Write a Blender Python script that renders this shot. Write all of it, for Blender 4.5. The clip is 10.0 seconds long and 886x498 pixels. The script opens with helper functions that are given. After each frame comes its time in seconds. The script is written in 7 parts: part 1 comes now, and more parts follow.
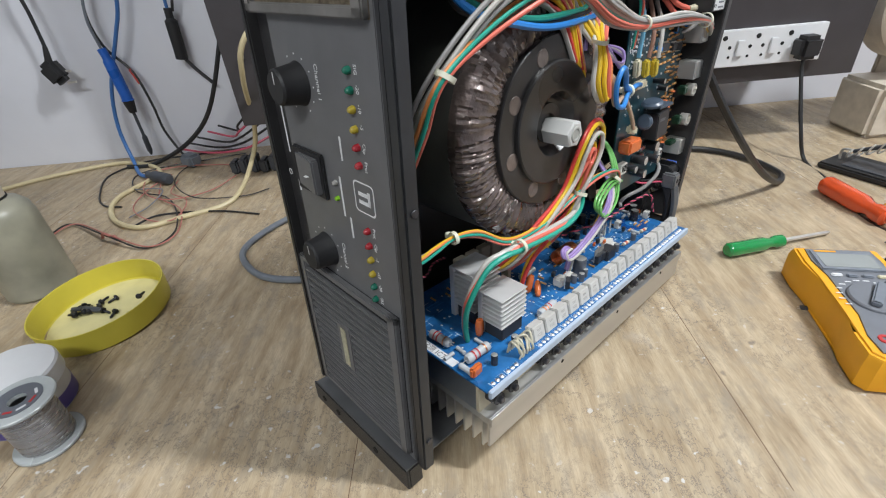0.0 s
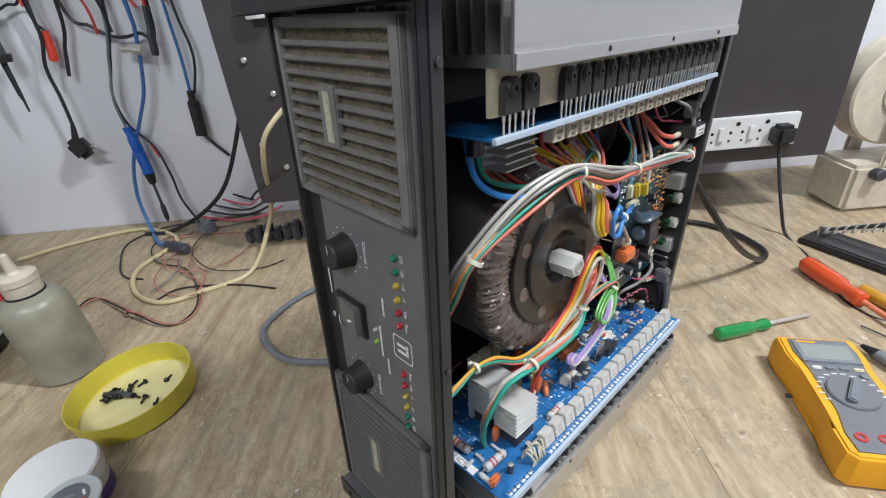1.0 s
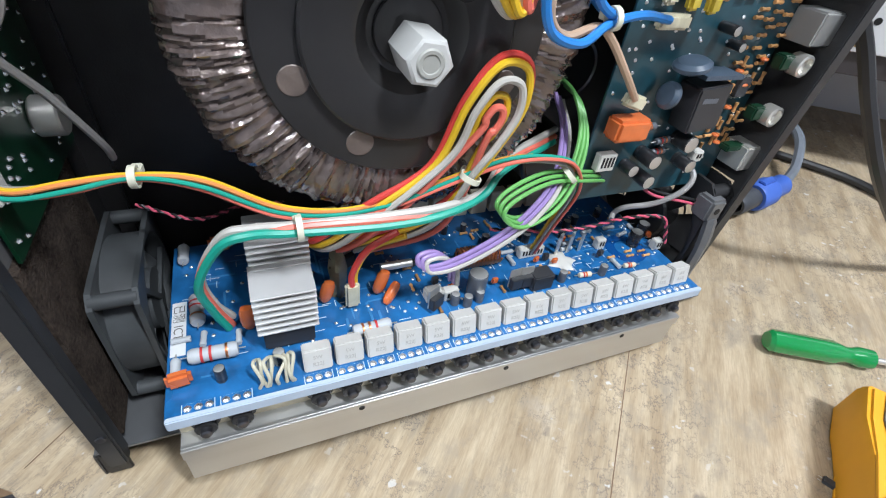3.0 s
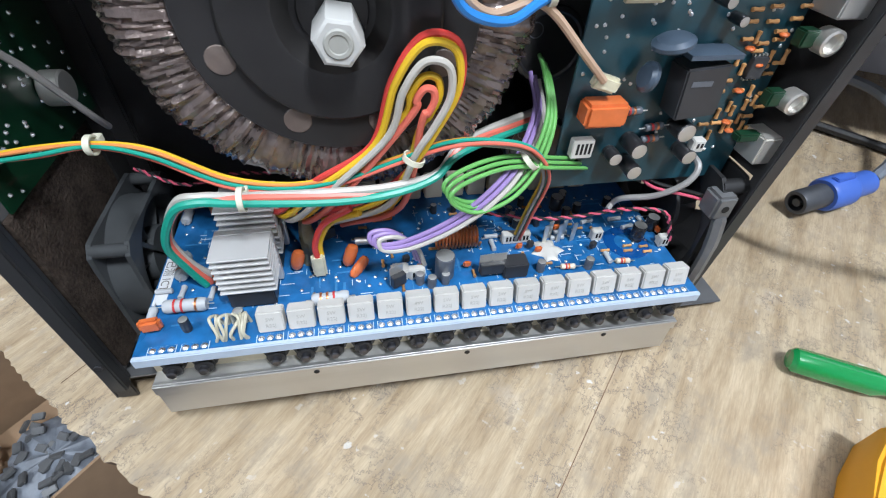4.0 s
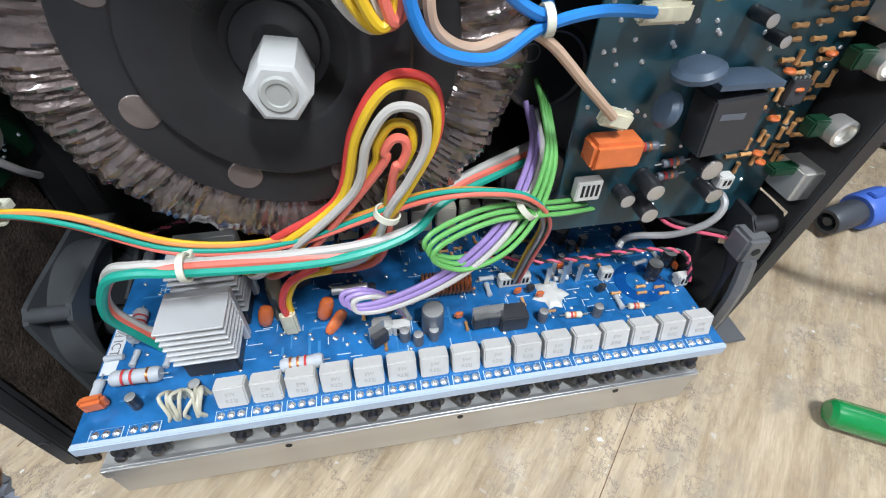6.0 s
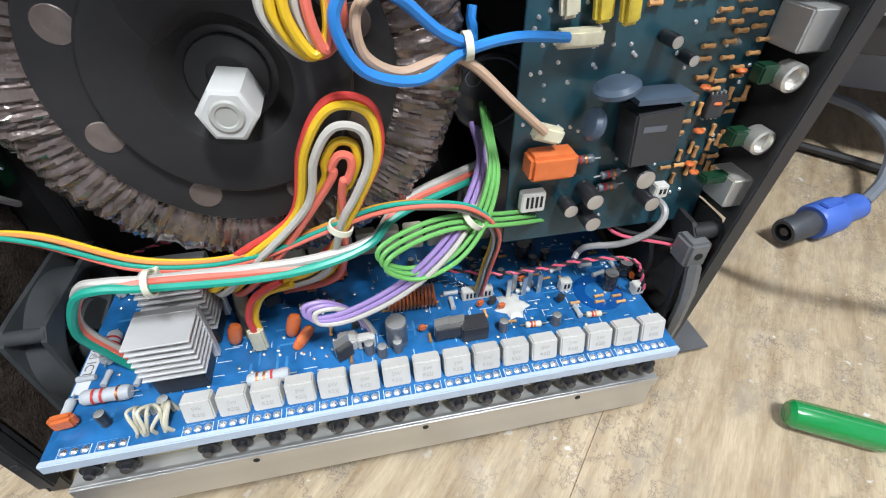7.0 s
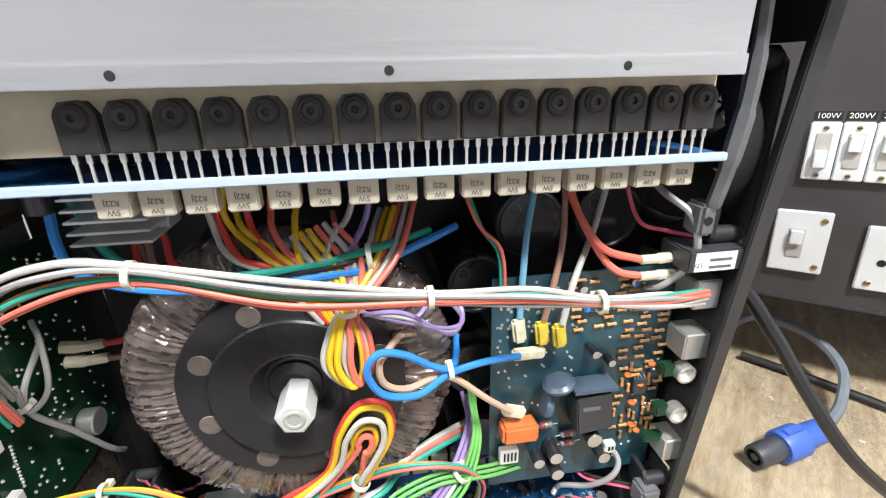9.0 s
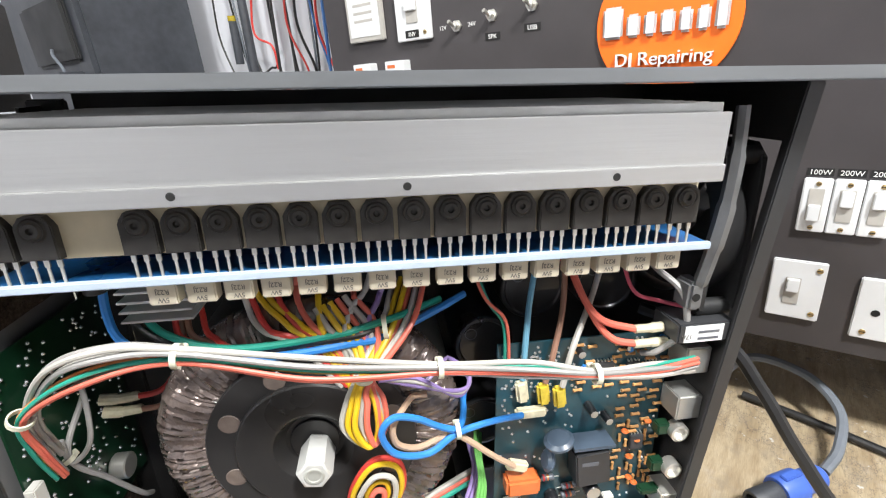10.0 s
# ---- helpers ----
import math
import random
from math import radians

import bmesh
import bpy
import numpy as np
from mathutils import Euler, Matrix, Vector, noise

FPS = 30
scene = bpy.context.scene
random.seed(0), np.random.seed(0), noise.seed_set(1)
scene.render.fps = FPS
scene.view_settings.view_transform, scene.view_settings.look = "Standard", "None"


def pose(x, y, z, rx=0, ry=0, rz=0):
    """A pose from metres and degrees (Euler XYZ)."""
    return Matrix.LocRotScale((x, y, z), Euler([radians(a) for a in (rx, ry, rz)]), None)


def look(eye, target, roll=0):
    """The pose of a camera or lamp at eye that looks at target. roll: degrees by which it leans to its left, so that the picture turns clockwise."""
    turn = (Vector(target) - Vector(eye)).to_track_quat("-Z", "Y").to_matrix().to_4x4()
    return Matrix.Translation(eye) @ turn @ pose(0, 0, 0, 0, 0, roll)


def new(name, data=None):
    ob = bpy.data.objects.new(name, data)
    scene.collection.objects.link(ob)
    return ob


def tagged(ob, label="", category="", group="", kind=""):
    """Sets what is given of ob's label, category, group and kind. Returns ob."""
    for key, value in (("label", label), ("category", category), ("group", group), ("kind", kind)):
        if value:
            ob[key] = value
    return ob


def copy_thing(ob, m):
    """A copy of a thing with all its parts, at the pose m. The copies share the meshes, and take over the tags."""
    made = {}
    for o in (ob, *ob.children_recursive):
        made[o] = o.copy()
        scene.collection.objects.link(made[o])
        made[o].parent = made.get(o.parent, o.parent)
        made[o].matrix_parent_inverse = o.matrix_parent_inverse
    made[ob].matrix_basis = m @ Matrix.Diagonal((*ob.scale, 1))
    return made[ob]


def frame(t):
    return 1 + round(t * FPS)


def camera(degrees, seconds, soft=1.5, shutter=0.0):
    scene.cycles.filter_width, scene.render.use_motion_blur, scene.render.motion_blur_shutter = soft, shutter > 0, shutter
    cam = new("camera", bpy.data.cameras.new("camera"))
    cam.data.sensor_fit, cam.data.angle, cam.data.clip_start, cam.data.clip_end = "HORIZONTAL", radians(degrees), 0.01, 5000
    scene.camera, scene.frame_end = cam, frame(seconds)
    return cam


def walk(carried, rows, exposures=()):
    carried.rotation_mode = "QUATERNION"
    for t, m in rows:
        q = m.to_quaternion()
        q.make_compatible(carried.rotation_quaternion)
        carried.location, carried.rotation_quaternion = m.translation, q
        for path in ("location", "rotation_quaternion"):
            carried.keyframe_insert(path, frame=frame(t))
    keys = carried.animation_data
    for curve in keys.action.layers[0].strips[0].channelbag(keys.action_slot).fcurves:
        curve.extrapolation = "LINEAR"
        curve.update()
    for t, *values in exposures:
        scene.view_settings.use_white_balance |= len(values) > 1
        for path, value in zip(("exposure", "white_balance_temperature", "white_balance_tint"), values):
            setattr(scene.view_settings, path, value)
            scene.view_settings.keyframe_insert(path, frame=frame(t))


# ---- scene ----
cam = camera(87.4, 10.0, soft=1.15)
PATH = [
    (0, (0.207, -0.098, 0.384), (-1.109, 0.943, -0.705), -5.8),
    (0.5, (0.208, -0.097, 0.416), (-1.101, 0.962, -0.664), -5.7),
    (1, (0.197, -0.108, 0.484), (-1.147, 0.997, -0.501), -5.6),
    (1.2, (0.219, -0.105, 0.501), (-1.16, 1.019, -0.412), -5.0),
    (1.5, (0.26, -0.08, 0.484), (-1.179, 0.963, -0.436), -3.7),
    (2, (0.3, -0.029, 0.38), (-1.141, 0.802, -0.73), 0.6),
    (2.5, (0.25, 0.067, 0.349), (-1.188, 0.776, -0.847), 1.8),
    (3, (0.185, 0.151, 0.323), (-1.192, 0.693, -1.021), 4.1),
    (3.2, (0.177, 0.174, 0.323), (-1.18, 0.606, -1.081), 3.7),
    (4.3, (0.207, 0.237, 0.33), (-1.196, 0.356, -1.091), -2.8),
    (4.5, (0.196, 0.208, 0.331), (-1.197, 0.325, -1.099), -2.5),
    (5, (0.161, 0.154, 0.318), (-1.23, 0.228, -1.117), -2.7),
    (5.5, (0.147, 0.186, 0.319), (-1.216, 0.257, -1.143), -2.4),
    (6, (0.15, 0.251, 0.324), (-1.219, 0.368, -1.129), -4.0),
    (6.2, (0.156, 0.265, 0.324), (-1.223, 0.4, -1.118), -4.5),
    (7.3, (0.178, 0.271, 0.326), (-1.367, 0.431, -0.933), -5.1),
    (7.5, (0.184, 0.271, 0.335), (-1.43, 0.443, -0.835), -5.0),
    (8, (0.196, 0.281, 0.372), (-1.526, 0.47, -0.629), -4.7),
    (8.5, (0.211, 0.288, 0.407), (-1.588, 0.467, -0.448), -5.0),
    (9, (0.218, 0.289, 0.437), (-1.618, 0.442, -0.341), -5.2),
    (9.5, (0.225, 0.29, 0.468), (-1.633, 0.426, -0.259), -5.2),
    (10, (0.229, 0.29, 0.48), (-1.634, 0.418, -0.237), -5.0),
]
walk(cam, [(t, look(eye, target, roll)) for t, eye, target, roll in PATH],
     exposures=[(0.0, -0.38, 6400, 10), (2.0, -0.33, 6300, 10), (3.0, -0.16, 6050, 10), (5.0, -0.16, 6000, 10), (6.2, -0.16, 6050, 10),
                (7.5, 0.06, 6350, 10), (8.5, 0.42, 6500, 10), (10.0, 0.37, 6750, 10)])

# ---- light ----
world = bpy.data.worlds.new("world")
scene.world = world
world.use_nodes = True
world.node_tree.nodes["Background"].inputs[0].default_value = (0.75, 0.82, 1.0, 1)
world.node_tree.nodes["Background"].inputs[1].default_value = 0.065

# table axes: U runs along the bench's near edge, N from that edge to the wall
U = Vector((0.655, 0.756, 0)).normalized()
N = Vector((-0.756, 0.655, 0)).normalized()
BENCH = Matrix(((U.x, N.x, 0, 0), (U.y, N.y, 0, 0), (0, 0, 1, 0), (0, 0, 0, 1)))


def bench(s, n, z):
    return U * s + N * n + Vector((0, 0, z))


def area(name, s, n, z, sx, sy, power, colour, target):
    data = bpy.data.lights.new(name, "AREA")
    data.shape, data.size, data.size_y, data.energy, data.color = "RECTANGLE", sx, sy, power, colour
    ob = new(name, data)
    ob.matrix_world = look(bench(s, n, z), target)
    return ob


area("tube_light", 1.04, -0.08, 1.88, 0.08, 0.6, 76, (0.96, 0.985, 1.0), (-0.35, 0.1, 0.0))
# added fill lamp behind the camera, lifts the front panel and left bench
area("fill_light", -0.50, -1.35, 1.88, 1.2, 0.10, 34, (0.95, 0.985, 1.0), (-0.55, 0.0, 0.0))


# ---- materials ----
def mat(name, base, rough=0.5, metal=0.0, grain=60.0, vary=0.12, bump=0.0, bscale=200.0, spec=0.5, coat=0.0, alpha=1.0, trans=0.0, stretch=(1, 1, 1), isl=0.0):
    m = bpy.data.materials.new(name)
    m.use_nodes = True
    nt = m.node_tree
    b = nt.nodes["Principled BSDF"]
    b.inputs["Roughness"].default_value = rough
    b.inputs["Metallic"].default_value = metal
    b.inputs["Specular IOR Level"].default_value = spec
    b.inputs["Coat Weight"].default_value = coat
    b.inputs["Transmission Weight"].default_value = trans
    b.inputs["Alpha"].default_value = alpha
    tc = nt.nodes.new("ShaderNodeTexCoord")
    mp = nt.nodes.new("ShaderNodeMapping")
    mp.inputs["Scale"].default_value = stretch
    nt.links.new(tc.outputs["Object"], mp.inputs[0])
    n1 = nt.nodes.new("ShaderNodeTexNoise")
    n1.inputs["Scale"].default_value = grain
    n1.inputs["Detail"].default_value = 6
    nt.links.new(mp.outputs[0], n1.inputs["Vector"])
    n2 = nt.nodes.new("ShaderNodeTexNoise")
    n2.inputs["Scale"].default_value = grain * 0.13
    n2.inputs["Detail"].default_value = 3
    nt.links.new(mp.outputs[0], n2.inputs["Vector"])
    add = nt.nodes.new("ShaderNodeMath")
    add.operation = "ADD"
    nt.links.new(n1.outputs[0], add.inputs[0])
    nt.links.new(n2.outputs[0], add.inputs[1])
    ramp = nt.nodes.new("ShaderNodeMapRange")
    ramp.inputs[1].default_value, ramp.inputs[2].default_value = 0.65, 1.35
    ramp.inputs[3].default_value, ramp.inputs[4].default_value = 1 - vary, 1 + vary
    nt.links.new(add.outputs[0], ramp.inputs[0])
    val = ramp.outputs[0]
    if isl:
        info = nt.nodes.new("ShaderNodeObjectInfo")
        mr = nt.nodes.new("ShaderNodeMapRange")
        mr.inputs[3].default_value, mr.inputs[4].default_value = 1 - isl, 1 + isl
        nt.links.new(info.outputs["Random"], mr.inputs[0])
        mu = nt.nodes.new("ShaderNodeMath")
        mu.operation = "MULTIPLY"
        nt.links.new(val, mu.inputs[0])
        nt.links.new(mr.outputs[0], mu.inputs[1])
        val = mu.outputs[0]
    mix = nt.nodes.new("ShaderNodeVectorMath")
    mix.operation = "SCALE"
    mix.inputs[0].default_value = base
    nt.links.new(val, mix.inputs["Scale"])
    nt.links.new(mix.outputs[0], b.inputs["Base Color"])
    rr = nt.nodes.new("ShaderNodeMapRange")
    rr.inputs[1].default_value, rr.inputs[2].default_value = 0.3, 0.7
    rr.inputs[3].default_value, rr.inputs[4].default_value = max(0.02, rough - 0.08), min(1, rough + 0.08)
    nt.links.new(n2.outputs[0], rr.inputs[0])
    nt.links.new(rr.outputs[0], b.inputs["Roughness"])
    if bump:
        n3 = nt.nodes.new("ShaderNodeTexNoise")
        n3.inputs["Scale"].default_value = bscale
        n3.inputs["Detail"].default_value = 4
        nt.links.new(mp.outputs[0], n3.inputs["Vector"])
        bp = nt.nodes.new("ShaderNodeBump")
        bp.inputs["Strength"].default_value = bump
        bp.inputs["Distance"].default_value = 0.002
        nt.links.new(n3.outputs[0], bp.inputs["Height"])
        nt.links.new(bp.outputs[0], b.inputs["Normal"])
    return m


black = mat("black_powder_coat", (0.030, 0.029, 0.029), 0.42, bump=0.12, bscale=900, vary=0.3, grain=40)
panel_grey = mat("dark_panel_paint", (0.135, 0.135, 0.137), 0.42, bump=0.08, bscale=1200, vary=0.15, grain=50)
rail_grey = mat("worn_rail_paint", (0.028, 0.029, 0.031), 0.38, vary=0.25, grain=30)
satin = mat("satin_steel_plate", (0.16, 0.165, 0.17), 0.4, 0.4, vary=0.2, grain=30)
foam = mat("dusty_filter_foam", (0.17, 0.14, 0.10), 0.95, vary=0.5, grain=500, bump=0.8, bscale=900, spec=0.1)
slat_grey = mat("dusty_grille_plastic", (0.17, 0.162, 0.15), 0.6, vary=0.25, grain=80)
alu = mat("mill_aluminium", (0.62, 0.62, 0.61), 0.38, 0.9, vary=0.13, grain=34, stretch=(1, 0.04, 1), bump=0.08, bscale=300)
alu_fin = mat("aluminium_fins", (0.62, 0.62, 0.60), 0.45, 0.85, vary=0.15, grain=40)
epoxy = mat("transistor_epoxy", (0.030, 0.028, 0.026), 0.5, vary=0.35, grain=120)
mica = mat("greased_mount_face", (0.52, 0.46, 0.33), 0.5, 0.2, vary=0.2, grain=60)
screw_steel = mat("blackened_screw", (0.10, 0.10, 0.11), 0.3, 0.85, vary=0.3, grain=300)
leg_tin = mat("tinned_lead", (0.75, 0.73, 0.68), 0.35, 0.8)
pcb_blue = mat("blue_solder_mask", (0.018, 0.125, 0.33), 0.32, vary=0.4, grain=120, coat=0.3)
pcb_edge = mat("board_edge_strip", (0.43, 0.51, 0.61), 0.45, vary=0.06, grain=60)
pcb_green = mat("green_solder_mask", (0.005, 0.034, 0.015), 0.35, vary=0.3, grain=60, coat=0.3)
pcb_teal = mat("dark_teal_solder_mask", (0.012, 0.055, 0.075), 0.35, vary=0.4, grain=90, coat=0.3)
cement = mat("cement_resistor", (0.52, 0.51, 0.48), 0.7, vary=0.06, grain=90, isl=0.05)
cement_old = mat("aged_cement_resistor", (0.62, 0.56, 0.44), 0.7, vary=0.08, grain=90, isl=0.06)
print_ink = mat("grey_print", (0.16, 0.15, 0.14), 0.7)
faint_ink = mat("faint_grey_print", (0.40, 0.39, 0.36), 0.7)
tape = mat("grey_winding_tape", (0.085, 0.085, 0.075), 0.5, vary=0.3, grain=30)
film = mat("copper_film_windings", (0.145, 0.112, 0.10), 0.20, 0.35, vary=0.6, grain=90, coat=1.0, bump=1.0, bscale=130)
window_film = mat("window_film", (0.14, 0.11, 0.095), 0.35, 0.1, vary=0.4, grain=90, coat=0.5, bump=0.3, bscale=200)
alu_bright = mat("bright_driver_sink", (0.74, 0.74, 0.73), 0.5, 0.55, vary=0.06, grain=40)
resin = mat("black_resin", (0.022, 0.021, 0.021), 0.28, vary=0.5, grain=25, bump=0.1, bscale=60)
nylon = mat("white_nylon", (0.52, 0.52, 0.50), 0.38, vary=0.05)
nylon_dull = mat("dull_nylon_bore", (0.36, 0.36, 0.33), 0.5, vary=0.1)
white_ink = mat("white_print", (0.75, 0.75, 0.74), 0.6)
knob_black = mat("soft_black_knob", (0.018, 0.018, 0.019), 0.55)
led_green = mat("green_led_lens", (0.01, 0.16, 0.10), 0.25, coat=0.5)
led_yellow = mat("yellow_led_lens", (0.45, 0.34, 0.03), 0.25, coat=0.5)
led_red = mat("red_led_lens", (0.42, 0.02, 0.03), 0.25, coat=0.5)
led_lime = mat("lime_led_lens", (0.25, 0.55, 0.03), 0.25, coat=0.5)
fan_grey = mat("grey_fan_plastic", (0.062, 0.067, 0.070), 0.5, vary=0.25, grain=50)
board_black = mat("dark_laminate_board", (0.048, 0.043, 0.045), 0.4, vary=0.12, grain=20)
wall_white = mat("white_wall_paint", (0.72, 0.73, 0.78), 0.75, vary=0.04, grain=9, bump=0.05, bscale=40)
ceil_white = mat("ceiling_paint", (0.75, 0.74, 0.72), 0.8, vary=0.03, grain=5)
floor_dark = mat("dark_floor", (0.06, 0.05, 0.045), 0.6, vary=0.3, grain=8)
plate_white = mat("white_switch_plastic", (0.68, 0.69, 0.70), 0.35, vary=0.03)
brass = mat("brass_screw", (0.45, 0.33, 0.16), 0.35, 0.9)
grey_rocker = mat("grey_rocker", (0.42, 0.40, 0.37), 0.4)
orange_sign = mat("orange_sign_sheet", (0.90, 0.16, 0.01), 0.45, vary=0.04)
hole_black = mat("deep_black", (0.008, 0.008, 0.008), 0.7)


# ---- mesh helpers ----
def bx(bm, a, b, bevel=0.0, m=None):
    r = bmesh.ops.create_cube(bm, size=1)
    vs = r["verts"]
    for v in vs:
        v.co = Vector([(a[i] + b[i]) / 2 + v.co[i] * (b[i] - a[i]) for i in range(3)])
    if bevel:
        es = {e for v in vs for e in v.link_edges}
        r2 = bmesh.ops.bevel(bm, geom=list(es), offset=bevel, segments=2, affect="EDGES", clamp_overlap=True)
        vs = list({v for f in r2["faces"] for v in f.verts} | {v for v in vs if v.is_valid})
    if m is not None:
        for v in vs:
            v.co = m @ v.co
    return bm


def lathe(bm, prof, m=None, seg=24, wob=None):
    """Rings of (radius, height) about the local z axis."""
    m = m or Matrix()
    rings = []
    for k, (r, h) in enumerate(prof):
        if r < 1e-6:
            rings.append([bm.verts.new(m @ Vector((0, 0, h)))])
        else:
            ring = []
            for i in range(seg):
                a = 2 * math.pi * i / seg
                rr, hh = (r, h) if wob is None else wob(r, h, i, k)
                ring.append(bm.verts.new(m @ Vector((rr * math.cos(a), rr * math.sin(a), hh))))
            rings.append(ring)
    for p, q in zip(rings, rings[1:]):
        for i in range(seg):
            j = (i + 1) % seg
            if len(p) == 1 and len(q) == 1:
                continue
            if len(p) == 1:
                bm.faces.new((p[0], q[i], q[j]))
            elif len(q) == 1:
                bm.faces.new((p[i], q[0], p[j]))
            else:
                bm.faces.new((p[i], q[i], q[j], p[j]))
    return bm


AX = {"z": Matrix(), "x": Matrix.Rotation(math.pi / 2, 4, "Y"), "-x": Matrix.Rotation(-math.pi / 2, 4, "Y"),
      "y": Matrix.Rotation(-math.pi / 2, 4, "X"), "-y": Matrix.Rotation(math.pi / 2, 4, "X"), "-z": Matrix.Rotation(math.pi, 4, "X")}


def cyl(bm, c, axis, r, h, seg=16, bev=0.0, r2=None):
    r2 = r if r2 is None else r2
    m = Matrix.Translation(c) @ (AX[axis] if isinstance(axis, str) else axis)
    prof = [(0, 0), (r - bev, 0), (r, bev), (r2, h - bev), (r2 - bev, h), (0, h)] if bev else [(0, 0), (r, 0), (r2, h), (0, h)]
    return lathe(bm, prof, m, seg)


def spline(pts, n=8):
    P = [Vector(p) for p in pts]
    P = [P[0] * 2 - P[1]] + P + [P[-1] * 2 - P[-2]]
    out = []
    for i in range(1, len(P) - 2):
        for k in range(n):
            t = k / n
            a, b, c, d = P[i - 1:i + 3]
            out.append(0.5 * ((2 * b) + (c - a) * t + (2 * a - 5 * b + 4 * c - d) * t * t + (3 * b - a - 3 * c + d) * t ** 3))
    out.append(P[-2])
    return out


def sweep(bm, pts, r, seg=8, n=8, smooth=True, twist=None):
    path = spline(pts, n) if smooth else [Vector(p) for p in pts]
    prev, nrm = None, None
    for i, p in enumerate(path):
        d = (path[min(i + 1, len(path) - 1)] - path[max(i - 1, 0)])
        if d.length < 1e-9:
            continue
        d.normalize()
        if nrm is None:
            nrm = d.orthogonal().normalized()
        nrm = (nrm - d * nrm.dot(d)).normalized()
        bn = d.cross(nrm)
        rr = r[min(i * (len(r) - 1) // max(1, len(path) - 1), len(r) - 1)] if isinstance(r, (list, tuple)) else r
        ring = [bm.verts.new(p + (nrm * math.cos(2 * math.pi * k / seg) + bn * math.sin(2 * math.pi * k / seg)) * rr) for k in range(seg)]
        if prev:
            for k in range(seg):
                bm.faces.new((prev[k], prev[(k + 1) % seg], ring[(k + 1) % seg], ring[k]))
        else:
            bm.faces.new(ring[::-1])
        prev = ring
    bm.faces.new(prev)
    return bm


def mesh_of(name, bm, material, smooth=True):
    bmesh.ops.recalc_face_normals(bm, faces=bm.faces[:])
    me = bpy.data.meshes.new(name)
    bm.to_mesh(me)
    bm.free()
    me.materials.append(material)
    if smooth:
        me.shade_smooth()
        me.set_sharp_from_angle(angle=radians(32))
    return me


def part(name, bm, material, parent, label="", m=None):
    ob = new(name, mesh_of(name, bm, material))
    ob.parent = parent
    if m is not None:
        ob.matrix_basis = m
    return tagged(ob, label=label) if label else ob


def shared(name, me, parent, m):
    ob = new(name, me)
    ob.parent = parent
    ob.matrix_basis = m
    return ob


def empty(name, m=None, label="", category="", group="", kind=""):
    ob = new(name)
    ob.empty_display_size = 0.02
    if m is not None:
        ob.matrix_basis = m
    return tagged(ob, label, category, group, kind)


def thing(name, bm, material, label, category, group="", m=None, kind=""):
    ob = new(name, mesh_of(name, bm, material))
    if m is not None:
        ob.matrix_basis = m
    return tagged(ob, label, category, group, kind)


T = Matrix.Translation


# ---- the room ----
def structure(name, bm, material, label, m=None):
    return thing(name, bm, material, label, name.split("_")[0], "", m, "structure")


structure("wall_north", bx(bmesh.new(), (-2.6, 0.915, -0.75), (2.2, 1.03, 1.95)), wall_white, "white painted wall behind the bench", BENCH)
# unseen pale walls, added to close the room and bounce fill light
structure("wall_south", bx(bmesh.new(), (-2.6, -2.4, -0.75), (2.2, -2.3, 1.95)), wall_white, "unseen pale wall added behind the camera to bounce light", BENCH)
structure("wall_west", bx(bmesh.new(), (-2.7, -2.3, -0.75), (-2.6, 0.915, 1.95)), wall_white, "unseen pale side wall added to bounce light", BENCH)
structure("wall_east", bx(bmesh.new(), (2.2, -2.3, -0.75), (2.3, 0.915, 1.95)), wall_white, "unseen pale side wall added to bounce light", BENCH)
structure("floor", bx(bmesh.new(), (-2.6, -2.3, -0.85), (2.2, 0.915, -0.75)), floor_dark, "dark floor below the bench", BENCH)
# unseen too: added above as a bounce surface
structure("ceiling", bx(bmesh.new(), (-2.7, -2.4, 1.95), (2.3, 1.03, 2.05)), ceil_white, "unseen white ceiling added to bounce light", BENCH)


